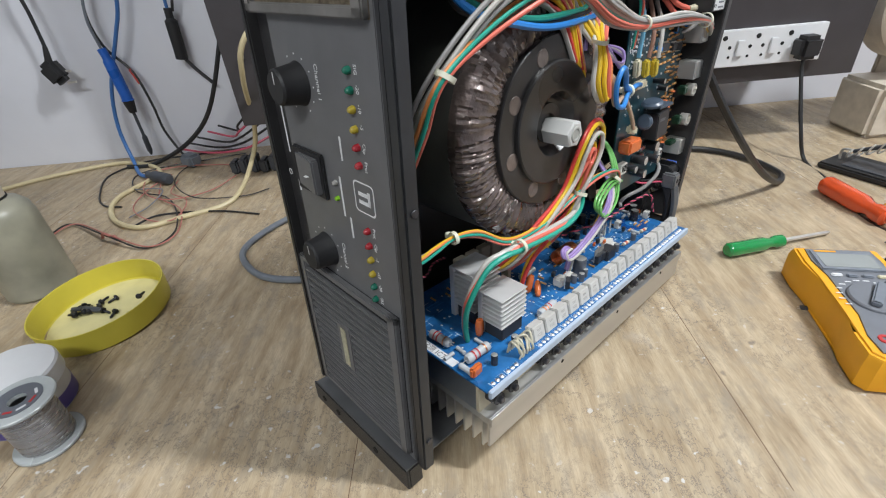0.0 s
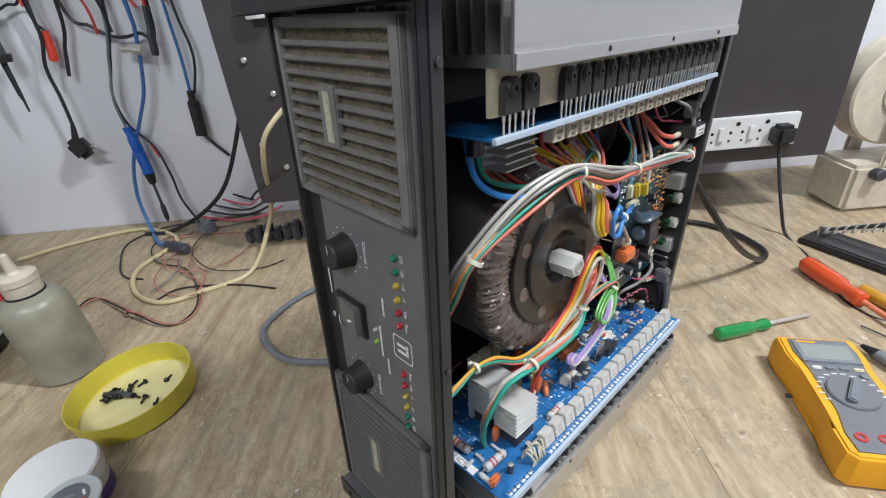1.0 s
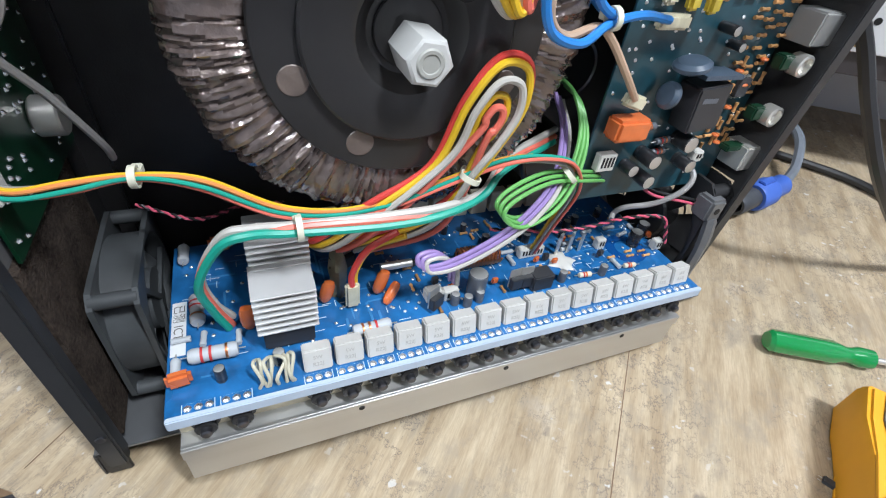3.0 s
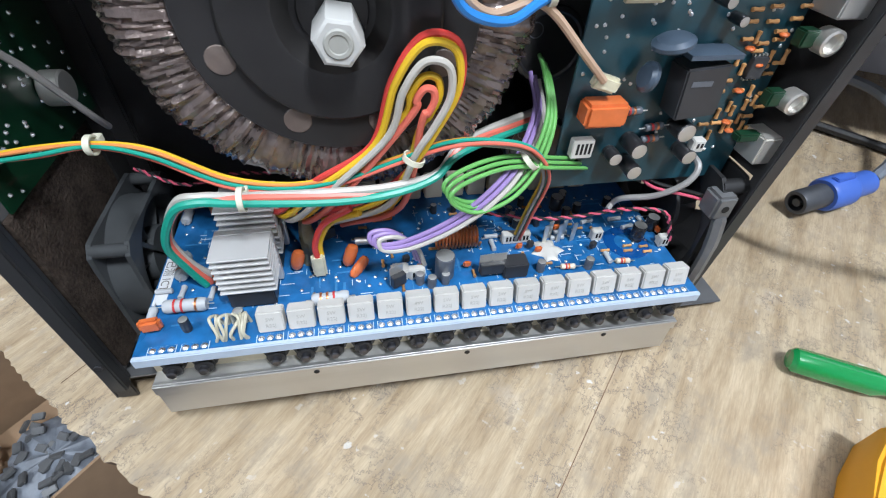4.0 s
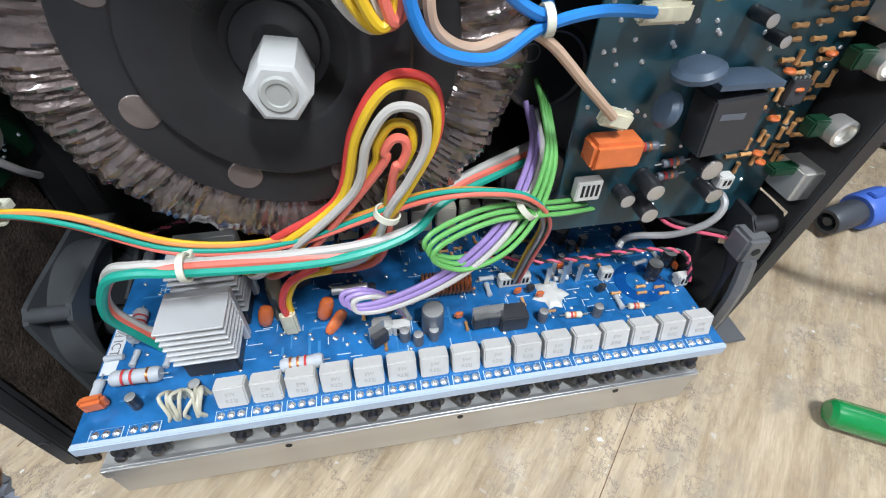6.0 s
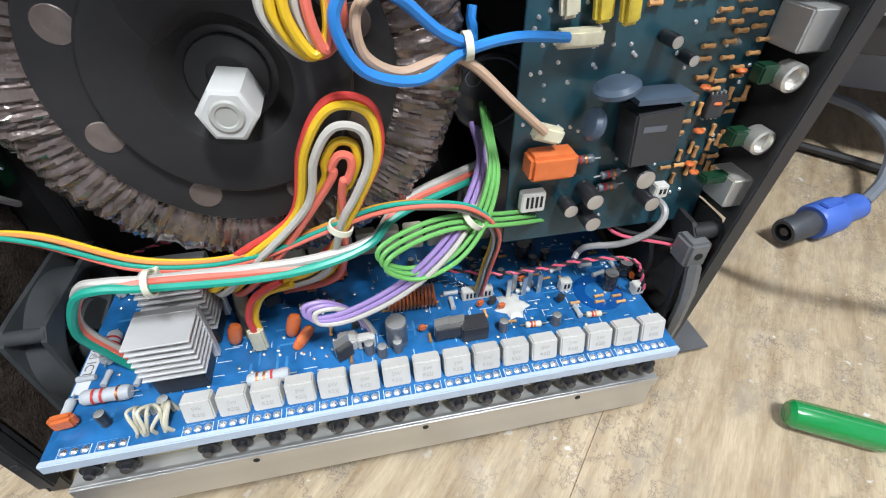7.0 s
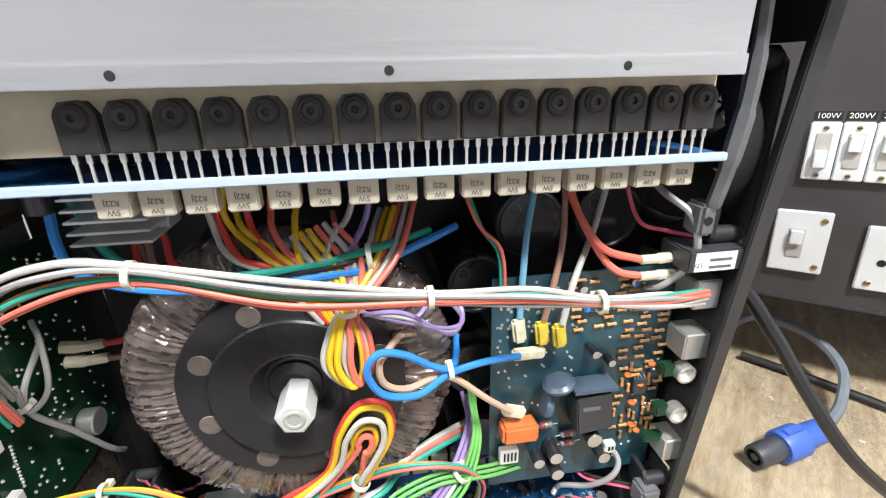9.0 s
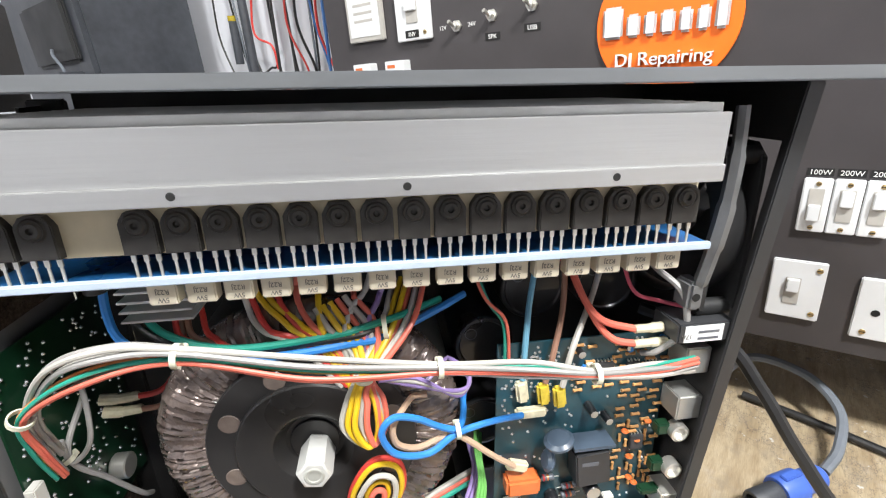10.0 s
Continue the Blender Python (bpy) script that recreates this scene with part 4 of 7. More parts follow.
wire([(-0.026, 0.090, 0.392), (-0.028, 0.098, 0.356), (-0.018, 0.116, 0.344), (-0.011, 0.150, 0.337), (-0.014, 0.201, 0.338), (-0.020, 0.240, 0.343), (-0.040, 0.275, 0.345)], w_green, 0.0023)
wire([(-0.030, 0.088, 0.392), (-0.030, 0.092, 0.352), (-0.020, 0.112, 0.340), (-0.012, 0.150, 0.333), (-0.016, 0.201, 0.335), (-0.022, 0.240, 0.339), (-0.042, 0.275, 0.342)], w_black, 0.0022)
for dy, mt in ((0.0, w_red), (0.007, w_brown), (0.016, w_red)):
    wire([(-0.04, 0.108 + dy, 0.372), (-0.035, 0.112 + dy, 0.352), (-0.022, 0.120 + dy, 0.340), (-0.03, 0.14 + dy, 0.333)], mt, 0.0019)
tie((-0.018, 0.238, 0.339), (0, 1, 0.1), 0.0070)
# supply leads to the rear board
wire([(-0.050, 0.355, 0.390), (-0.040, 0.362, 0.366), (-0.020, 0.367, 0.346), (-0.012, 0.377, 0.334), (-0.008, 0.398, 0.328)], w_coral, 0.0024)
wire([(-0.050, 0.360, 0.390), (-0.035, 0.365, 0.358), (-0.018, 0.374, 0.333), (-0.010, 0.384, 0.321), (-0.008, 0.400, 0.317)], w_coral, 0.0024)
for z, yy in ((0.328, 0.397), (0.317, 0.398)):
    part("crimp_sleeve", sweep(bmesh.new(), [(-0.008, yy, z), (-0.008, yy + 0.012, z), (-0.010, yy + 0.024, z - 0.001)], [0.0029, 0.0034, 0.0028], 10), sleeve_mat, loom)
wire([(-0.055, 0.350, 0.390), (-0.030, 0.334, 0.348), (-0.018, 0.328, 0.322), (-0.018, 0.327, 0.291)], w_sky, 0.0021)
wire([(-0.050, 0.363, 0.390), (-0.030, 0.357, 0.342), (-0.016, 0.347, 0.312), (-0.015, 0.342, 0.289)], w_brown, 0.0021)
wire([(-0.055, 0.401, 0.390), (-0.035, 0.380, 0.343), (-0.014, 0.359, 0.315), (-0.010, 0.352, 0.288)], w_white, 0.0021)
for p, mt in (((-0.018, 0.327, 0.2800), sleeve_mat), ((-0.016, 0.3415, 0.2780), sleeve_yellow), ((-0.012, 0.3515, 0.2775), sleeve_yellow)):
    part("crimp_sleeve", bx(bmesh.new(), (-0.003, -0.0042, -0.007), (0.003, 0.0042, 0.010), 0.0018, T(p) @ Matrix.Rotation(radians(8), 4, "X")), mt, loom)
part("crimp_sleeve", bx(bmesh.new(), (-0.003, -0.010, -0.0040), (0.003, 0.012, 0.0040), 0.0016, T((-0.016, 0.332, 0.2655))), sleeve_mat, loom)
part("crimp_sleeve", bx(bmesh.new(), (-0.003, -0.008, -0.0042), (0.003, 0.008, 0.0042), 0.0016, T((-0.013, 0.324, 0.2235)) @ Matrix.Rotation(radians(-18), 4, "X")), sleeve_mat, loom)
wire([(-0.050, 0.406, 0.385), (-0.020, 0.412, 0.367), (-0.004, 0.421, 0.357), (0.002, 0.424, 0.344), (0.0, 0.425, 0.327), (-0.006, 0.413, 0.311), (-0.014, 0.408, 0.306)], w_grey, 0.0021)
wire([(-0.040, 0.395, 0.385), (-0.030, 0.405, 0.347), (-0.020, 0.419, 0.341), (-0.010, 0.440, 0.338)], w_pink, 0.0014)
wire([(-0.036, 0.292, 0.385), (-0.020, 0.302, 0.352), (-0.016, 0.312, 0.335), (-0.02, 0.315, 0.30)], w_green, 0.0011)
wire([(-0.036, 0.290, 0.385), (-0.020, 0.300, 0.354), (-0.014, 0.313, 0.338), (-0.02, 0.318, 0.30)], w_coral, 0.0011)
twisted([(-0.05, 0.16, 0.386), (-0.02, 0.26, 0.384), (-0.006, 0.33, 0.381), (-0.002, 0.37, 0.380), (-0.004, 0.40, 0.382), (-0.01, 0.415, 0.392)], w_red, w_black, 0.0009, 18)
twisted([(-0.075, 0.050, 0.150), (-0.065, 0.080, 0.142), (-0.08, 0.105, 0.138), (-0.09, 0.13, 0.13)], w_pink, w_black, 0.0008, 12)
twisted([(-0.050, 0.270, 0.112), (-0.030, 0.310, 0.118), (-0.025, 0.340, 0.121), (-0.020, 0.368, 0.128), (-0.012, 0.396, 0.129), (-0.010, 0.409, 0.104)], w_pink, w_black, 0.0009, 15)
wire([(-0.010, 0.452, 0.129), (-0.008, 0.445, 0.127), (-0.010, 0.415, 0.141), (-0.020, 0.385, 0.146), (-0.035, 0.378, 0.150)], w_pink, 0.0011)
wire([(-0.010, 0.452, 0.131), (-0.008, 0.446, 0.131), (-0.010, 0.416, 0.144), (-0.020, 0.387, 0.149), (-0.035, 0.380, 0.150)], w_black, 0.0011)
wire([(-0.030, 0.402, 0.170), (-0.014, 0.406, 0.166), (-0.010, 0.400, 0.155), (-0.018, 0.388, 0.140), (-0.030, 0.373, 0.130), (-0.035, 0.370, 0.122), (-0.032, 0.366, 0.119)], w_grey, 0.0021)
# screened leads behind the front panel
wire([(-0.055, 0.034, 0.300), (-0.045, 0.042, 0.290), (-0.038, 0.042, 0.262), (-0.032, 0.032, 0.252), (-0.032, 0.030, 0.270)], w_grey, 0.0017)
wire([(-0.060, 0.032, 0.285), (-0.034, 0.030, 0.256), (-0.045, 0.042, 0.225), (-0.060, 0.050, 0.195), (-0.075, 0.048, 0.180)], w_grey, 0.0019)
tie((-0.033, 0.030, 0.254), (0, 0.4, -0.8), 0.0034)
for dz, mt in ((0.0, w_red), (-0.011, w_brown)):
    wire([(-0.072, 0.050, 0.270 + dz), (-0.078, 0.075, 0.273 + dz), (-0.10, 0.085, 0.30), (-0.11, 0.075, 0.345)], mt, 0.0022)
    part("crimp_sleeve", sweep(bmesh.new(), [(-0.070, 0.034, 0.272 + dz), (-0.072, 0.045, 0.270 + dz), (-0.074, 0.058, 0.270 + dz)], [0.0042, 0.0036, 0.0030], 10), sleeve_mat, loom)


# ---- parts on the driver boards ----
def axial(name, p, d, length, r, body, parent, bands=()):
    d = Vector(d).normalized()
    m = T(p) @ d.to_track_quat("Z", "Y").to_matrix().to_4x4()
    h = length / 2
    ob = part(name, lathe(bmesh.new(), [(0, -h), (r * 0.8, -h), (r, -h * 0.85), (r, -h * 0.6), (r * 0.92, -h * 0.5), (r * 0.92, h * 0.5), (r, h * 0.6), (r, h * 0.85), (r * 0.8, h), (0, h)], m, 14), body, parent)
    bm = bmesh.new()
    cyl(bm, m @ Vector((0, 0, -h - 0.004)), m.to_3x3().to_4x4(), 0.0004, 2 * h + 0.008, 6)
    part("lead", bm, leg_tin, ob)
    for t, bmat in bands:
        part("band", lathe(bmesh.new(), [(r * 1.01, t * h - 0.0007), (r * 1.02, t * h - 0.0006), (r * 1.02, t * h + 0.0006), (r * 1.01, t * h + 0.0007)], m, 14), bmat, ob)
    return ob


def electrolytic(p, axis, r, h, parent, body=None):
    m = T(p) @ AX[axis]
    ob = part("electrolytic_capacitor", lathe(bmesh.new(), [(0, 0), (r * 0.96, 0), (r, 0.0006), (r, 0.0018), (r * 0.95, 0.0024), (r, 0.003), (r, h - 0.0006), (r * 0.93, h)], m, 18), body or cap_black, parent)
    part("top", lathe(bmesh.new(), [(r * 0.94, h - 0.0002), (r * 0.85, h - 0.0001), (0, h - 0.0001)], m, 18), alu_fin, ob)
    return ob


def film_cap(p, parent, rot=0.0, s=1.0, lean=0.0):
    bm = bmesh.new()
    bx(bm, (-0.0028 * s, -0.0062 * s, 0.001), (0.0028 * s, 0.0062 * s, 0.0105 * s), 0.0018 * s)
    return part("film_capacitor", bm, orange_cap, parent, m=T(p) @ Matrix.Rotation(rot, 4, "Z") @ Matrix.Rotation(lean, 4, "Y"))


def dipped_cap(p, parent, h=0.018, lean=0.0, turn=0.0):
    """Tall flat capacitor dipped in glossy orange-brown lacquer."""
    bm = bmesh.new()
    lathe(bm, [(0, 0.0015), (0.0022, 0.0018), (0.0038, 0.004), (0.0044, 0.008), (0.0043, h - 0.004), (0.0032, h - 0.0012), (0, h)], Matrix.Diagonal((0.75, 1.0, 1.0, 1.0)), 18)
    return part("film_capacitor", bm, orange_cap, parent, m=T(p) @ Matrix.Rotation(turn, 4, "Z") @ Matrix.Rotation(-lean, 4, "X"))


def finned_block(p, w, d, h, parent, fins=7):
    """Silver driver heat sink: a tower with fins on the open side."""
    ob = part("driver_heat_sink", bx(bmesh.new(), (-d, -w / 2, 0.002), (-d * 0.82, w / 2, h), 0.0004), alu_bright, parent, "small silver finned heat sink", m=T(p))
    step = min(0.0045, h / (fins + 0.2))
    me = mesh_of("fin", bx(bmesh.new(), (-d * 0.82, -w / 2, 0.0), (0.0, w / 2, 0.0013), 0.0003), alu_bright)
    for i in range(fins):
        shared("fin", me, ob, T((0, 0, h - 0.0014 - i * step)))
    # black base block; its colour also stands for the shadow gap below the fins
    part("gap_base", bx(bmesh.new(), (-d * 0.8, -w * 0.42, 0.001), (-0.002, w * 0.42, h - 0.003 - (fins - 1) * step), 0.0008), relay_black, ob, "black base block filling the shadow gap under the fins")
    return ob


LZ = 0.0922
finned_block((0.004, 0.1195, LZ), 0.033, 0.027, 0.044, low_board, 7)
finned_block((-0.027, 0.1205, LZ), 0.034, 0.030, 0.054, low_board, 9)
rb = ((-0.45, band_red), (-0.1, band_red), (0.55, copper))
axial("power_resistor", (-0.037, 0.0705, LZ + 0.0045), (1, 0.05, 0), 0.022, 0.0042, resistor_grey, low_board, rb)
axial("power_resistor", (-0.0015, 0.079, LZ + 0.0046), (0.03, 1, 0), 0.025, 0.0044, resistor_grey, low_board, rb)
axial("power_resistor", (0.004, 0.0600, LZ + 0.003), (1, 0, 0), 0.014, 0.0027, resistor_grey, low_board)
axial("power_resistor", (0.005, 0.1665, LZ + 0.0044), (0, 1, 0.02), 0.023, 0.0042, resistor_grey, low_board, ((-0.5, copper), (-0.15, copper), (0.2, band_red)))
for y in (0.178, 0.189):
    axial("power_resistor", (-0.074, y, LZ + 0.010), (0, 0.1, 1), 0.018, 0.0036, cap_grey, low_board)
axial("power_resistor", (-0.092, 0.062, LZ + 0.004), (1, 0, 0), 0.016, 0.0036, resistor_grey, low_board)
for y in (0.330, 0.372):
    axial("resistor", (-0.003, y, LZ + 0.0022), (0.1, 1, 0), 0.010, 0.0021, cement_old, low_board, ((-0.3, band_red), (0.1, orange_cap)))
film_cap((0.012, 0.0625, LZ), low_board, 0.1, 1.0)
dipped_cap((-0.017, 0.0985, LZ), low_board, 0.020)
dipped_cap((-0.027, 0.143, LZ), low_board, 0.019, 0.25)
dipped_cap((-0.026, 0.177, LZ), low_board, 0.021, 0.3)
dipped_cap((-0.014, 0.179, LZ), low_board, 0.019, 1.05, 0.7)
film_cap((-0.072, 0.205, LZ), low_board, 0.1, 1.6)
film_cap((-0.095, 0.085, LZ), low_board, 0.1, 1.2)
for x, y, r, h in ((0.014, 0.082, 0.0029, 0.010), (0.011, 0.1120, 0.0033, 0.009), (-0.009, 0.2425, 0.0066, 0.019), (-0.036, 0.411, 0.0048, 0.012), (-0.026, 0.394, 0.0050, 0.014), (-0.070, 0.345, 0.0050, 0.012)):
    electrolytic((x, y, LZ), "z", r, h, low_board, cap_black if r < 0.006 else cap_grey)
# tinned link wires at the front corner
lw = random.Random(17)
for k in range(8):
    a = 0.1000 + k * 0.0026
    b = a + lw.uniform(-0.004, 0.004)
    wire([(0.0255, b, LZ), (0.0250 + lw.uniform(-0.002, 0.001), b + lw.uniform(-0.002, 0.002), LZ + 0.006), (0.0200, (a + b) / 2 + lw.uniform(-0.003, 0.003), LZ + 0.012 + lw.uniform(-0.002, 0.003)), (0.0145, a + lw.uniform(-0.002, 0.002), LZ + 0.010), (0.0130, a, LZ)], link_cream, 0.0010, "link_wire", low_board)



def header(p, pins, parent, rot=0.0, h=0.009):
    w = 0.0026 * pins + 0.003
    ob = part("connector", bx(bmesh.new(), (-0.003, -w / 2, 0), (0.003, w / 2, h), 0.0006), conn_white, parent, m=T(p) @ Matrix.Rotation(rot, 4, "Z"))
    for i in range(pins):
        part("pin", bx(bmesh.new(), (0.0028, -w / 2 + 0.0025 + i * 0.0026, 0.003), (0.0034, -w / 2 + 0.0038 + i * 0.0026, h - 0.002)), hole_black, ob)
    return ob


header((-0.010, 0.2235, LZ), 3, low_board)
header((-0.036, 0.301, LZ), 7, low_board)
header((-0.031, 0.363, LZ), 2, low_board)
header((-0.018, 0.411, LZ), 2, low_board)
part("relay", bx(bmesh.new(), (-0.0060, -0.0085, 0), (0.0060, 0.0085, 0.0125), 0.0008), relay_black, low_board, m=T((-0.005, 0.2905, LZ)))
part("fuse_holder", sweep(bmesh.new(), [(-0.040, 0.184, LZ + 0.010), (-0.040, 0.206, LZ + 0.010)], 0.0028, 12), leg_tin, low_board)
part("terminal_sleeve", bx(bmesh.new(), (-0.0025, -0.0045, 0.001), (0.0025, 0.0045, 0.020), 0.0014), sleeve_mat, low_board, m=T((-0.0195, 0.160, LZ)))
part("glue_column", lathe(bmesh.new(), [(0, 0), (0.0052, 0.0), (0.0046, 0.010), (0.0052, 0.022), (0.0040, 0.034), (0.0028, 0.040), (0, 0.042)], T((-0.034, 0.154, LZ)), 14, lambda r, h, i, k: (r * (1 + 0.2 * math.sin(i * 1.7 + k)), h)), glue_mat, low_board, "murky column of hot glue")
wire([(-0.0195, 0.160, LZ + 0.016), (-0.018, 0.160, LZ + 0.030), (-0.014, 0.168, LZ + 0.050), (-0.012, 0.185, LZ + 0.062)], w_red, 0.0020)
wire([(-0.0215, 0.162, LZ + 0.016), (-0.021, 0.163, LZ + 0.030), (-0.02, 0.172, LZ + 0.046), (-0.012, 0.19, LZ + 0.058)], w_yellow, 0.0020)
# air-core choke of copper wire
turns = [(-0.036 + 0.0072 * math.cos(a * 0.7854), 0.240 + a * 0.00031, LZ + 0.0088 + 0.0072 * math.sin(a * 0.7854)) for a in range(105)]
part("choke", sweep(bmesh.new(), turns, 0.0009, 6, smooth=False), copper, low_board, "air-core choke of copper wire")
# to-220 devices with metal tabs
for x, y, rz in ((-0.002, 0.2105, 0.5), (-0.004, 0.271, 0.1), (-0.004, 0.2795, 0.0), (-0.055, 0.165, 0.5)):
    ob = part("small_transistor", bx(bmesh.new(), (-0.0022, -0.005, 0.003), (0.0022, 0.005, 0.012), 0.0004), relay_black, low_board, m=T((x, y, LZ)) @ Matrix.Rotation(rz, 4, "Z"))
    part("tab", bx(bmesh.new(), (-0.0030, -0.005, 0.003), (-0.0022, 0.005, 0.018)), leg_tin, ob)
for i in range(5):
    part("heat_tab", bx(bmesh.new(), (-0.0006, -0.0018, 0), (0.0006, 0.0018, 0.017 - 0.001 * (i % 2)), 0.0002), leg_tin, low_board, m=T((-0.031 - 0.005 * (i % 2), 0.322 + 0.0055 * i, LZ)) @ Matrix.Rotation(0.3, 4, "Z"))
part("silicone_blob", lathe(bmesh.new(), [(0, 0.003), (0.006, 0.0022), (0.010, 0.0004), (0.0104, 0)], T((-0.023, 0.322, LZ)), 18, lambda r, h, i, k: (r * (1 + 0.25 * math.sin(i * 1.9)), h)), conn_white, low_board)
varnish = mat("dark_blue_varnish", (0.008, 0.07, 0.26), 0.2, vary=0.2, coat=0.5)
bm = bmesh.new()
lathe(bm, [(0.009, 0.0), (0.017, 0.0), (0.017, 0.0006), (0.009, 0.0006)], T((-0.023, 0.385, LZ - 0.0002)), 28)
part("varnish_ring", bm, varnish, low_board)
# bridge behind, a second row of resistors along the far edge
back_me = mesh_of("cement_resistor", bx(bmesh.new(), (-0.0045, -0.0072, 0), (0.0045, 0.0072, 0.020), 0.0008), cement_old)
for i in range(13):
    shared("cement_resistor", back_me, low_board, T((-0.100, 0.160 + i * 0.0178, LZ)))
# solder joints along the strip: three to each power transistor
joint_me = mesh_of("solder_joint", lathe(bmesh.new(), [(0, 0.0014), (0.0011, 0.0010), (0.0019, 0.0003), (0.0022, 0.0)], Matrix(), 10), solder)
pad_me = mesh_of("pad_outline", bx(bmesh.new(), (-0.0030, -0.0078, 0), (0.0030, 0.0078, 0.00015)), silk)
pad_in = mesh_of("pad_field", bx(bmesh.new(), (-0.0028, -0.0074, 0.0001), (0.0028, 0.0074, 0.00035)), pcb_blue)
for y in [0.0705, 0.0885] + [0.1305 + 0.01785 * i for i in range(16)]:
    o = shared("pad_outline", pad_me, low_board, T((0.0273, y, LZ - 0.0001)))
    shared("pad_field", pad_in, low_board, T((0.0273, y, LZ - 0.0001)))
    for k in (-1, 0, 1):
        shared("solder_joint", joint_me, low_board, T((0.0273, y + k * 0.0051, LZ + 0.0002)))
# white silk-screen lines and part outlines
rs = random.Random(21)
for i in range(170):
    x, y = rs.uniform(-0.09, 0.006), rs.uniform(0.06, 0.415)
    a, b = (rs.uniform(0.003, 0.009), 0.0004) if rs.random() < 0.5 else (0.0004, rs.uniform(0.003, 0.009))
    part("silk_mark", bx(bmesh.new(), (x, y, LZ - 0.0002), (x + a, y + b, LZ + 0.0001)), silk, low_board)
# pale copper tracks under the solder mask
track = mat("pale_track", (0.05, 0.21, 0.46), 0.35, vary=0.2, grain=90, coat=0.3)
tr_rnd = random.Random(44)
for i in range(70):
    x, y = tr_rnd.uniform(-0.085, 0.012), tr_rnd.uniform(0.060, 0.395)
    ln, wd = tr_rnd.uniform(0.006, 0.022), tr_rnd.uniform(0.0006, 0.0018)
    a, b = (ln, wd) if tr_rnd.random() < 0.4 else (wd, ln)
    part("track", bx(bmesh.new(), (x, y, LZ - 0.0003), (min(x + a, 0.014), y + b, LZ + 0.00003)), track, low_board)
small_r = mesh_of("small_resistor", lathe(bmesh.new(), [(0, -0.0032), (0.0011, -0.0032), (0.0012, -0.0022), (0.0009, -0.0012), (0.0009, 0.0012), (0.0012, 0.0022), (0.0011, 0.0032), (0, 0.0032)], AX["y"], 8), resistor_tan)
for i in range(26):
    x, y = rs.uniform(-0.088, 0.0), rs.uniform(0.195, 0.415)
    shared("small_resistor", small_r, low_board, T((x, y, LZ + 0.0014)) @ Matrix.Rotation(rs.choice((0, math.pi / 2)), 4, "Z"))
for i in range(16):
    electrolytic((rs.uniform(-0.085, -0.045), rs.uniform(0.21, 0.41), LZ), "z", rs.choice((0.0025, 0.0032)), 0.008, low_board)
# more small parts between the large ones
tiny_joint = mesh_of("solder_joint", lathe(bmesh.new(), [(0, 0.0009), (0.0008, 0.0006), (0.0013, 0.0)], Matrix(), 8), solder)
for i in range(190):
    shared("solder_joint", tiny_joint, low_board, T((rs.uniform(-0.090, 0.008), rs.uniform(0.060, 0.417), LZ - 0.0001)))
for i in range(10):
    x, y = rs.uniform(-0.090, -0.050), rs.uniform(0.100, 0.200)
    shared("small_resistor", small_r, low_board, T((x, y, LZ + 0.0014)) @ Matrix.Rotation(rs.choice((0, math.pi / 2)), 4, "Z"))
small_t = mesh_of("small_transistor", bx(bmesh.new(), (-0.0018, -0.0024, 0.002), (0.0018, 0.0024, 0.0075), 0.0007), relay_black)
small_c = mesh_of("ceramic_capacitor", bx(bmesh.new(), (-0.0012, -0.0028, 0.0015), (0.0012, 0.0028, 0.0070), 0.0011), orange_cap)
small_g = mesh_of("grey_resistor", lathe(bmesh.new(), [(0, -0.005), (0.0017, -0.005), (0.0019, -0.004), (0.0016, -0.002), (0.0016, 0.002), (0.0019, 0.004), (0.0017, 0.005), (0, 0.005)], AX["y"], 10), resistor_grey)
for i in range(26):
    x, y = rs.uniform(-0.050, -0.004), rs.uniform(0.200, 0.415)
    nm, me = rs.choice((("small_transistor", small_t), ("ceramic_capacitor", small_c), ("grey_resistor", small_g), ("grey_resistor", small_g)))
    shared(nm, me, low_board, T((x, y, LZ + (0.0019 if me is small_g else 0))) @ Matrix.Rotation(rs.choice((0, 0.2, math.pi / 2)), 4, "Z"))
for y in (0.062, 0.0735, 0.092):
    shared("grey_resistor", small_g, low_board, T((-0.030 + y * 0.2, y, LZ + 0.002)) @ Matrix.Rotation(1.5 * (y > 0.07), 4, "Z"))
for x, y in ((-0.004, 0.225), (0.0, 0.2325), (-0.002, 0.242), (-0.004, 0.310), (-0.002, 0.345)):
    electrolytic((x, y, LZ), "z", 0.0030, 0.009, low_board, cap_grey)
part("ceramic_blob", bx(bmesh.new(), (-0.005, -0.006, 0), (0.005, 0.006, 0.009), 0.0012), conn_white, low_board, m=T((-0.012, 0.2125, LZ)))

part("maker_label", bx(bmesh.new(), (-0.050, 0.0562, LZ - 0.0002), (-0.008, 0.0640, LZ + 0.0002)), plate_white, low_board)
letters("\u5df2\u6d4b ICT", 0.0072, T((-0.0475, 0.0575, LZ + 0.0002)), low_board, print_ink)


# underside of the upper board: driver heat sink and parts hanging down
ob = part("driver_heat_sink", bx(bmesh.new(), (-0.045, 0.098, 0.360), (-0.028, 0.135, 0.392), 0.0004), alu_bright, up_board, "small silver finned heat sink")
fme = mesh_of("fin", bx(bmesh.new(), (-0.028, 0.098, 0), (-0.006, 0.135, 0.0013), 0.0003), alu_bright)
for i in range(5):
    shared("fin", fme, ob, T((0, 0, 0.360 + i * 0.0056)))
for y in (0.17, 0.21, 0.26, 0.31, 0.36):
    film_cap((-0.05, y, 0.380), up_board, 0.3, 1.2)
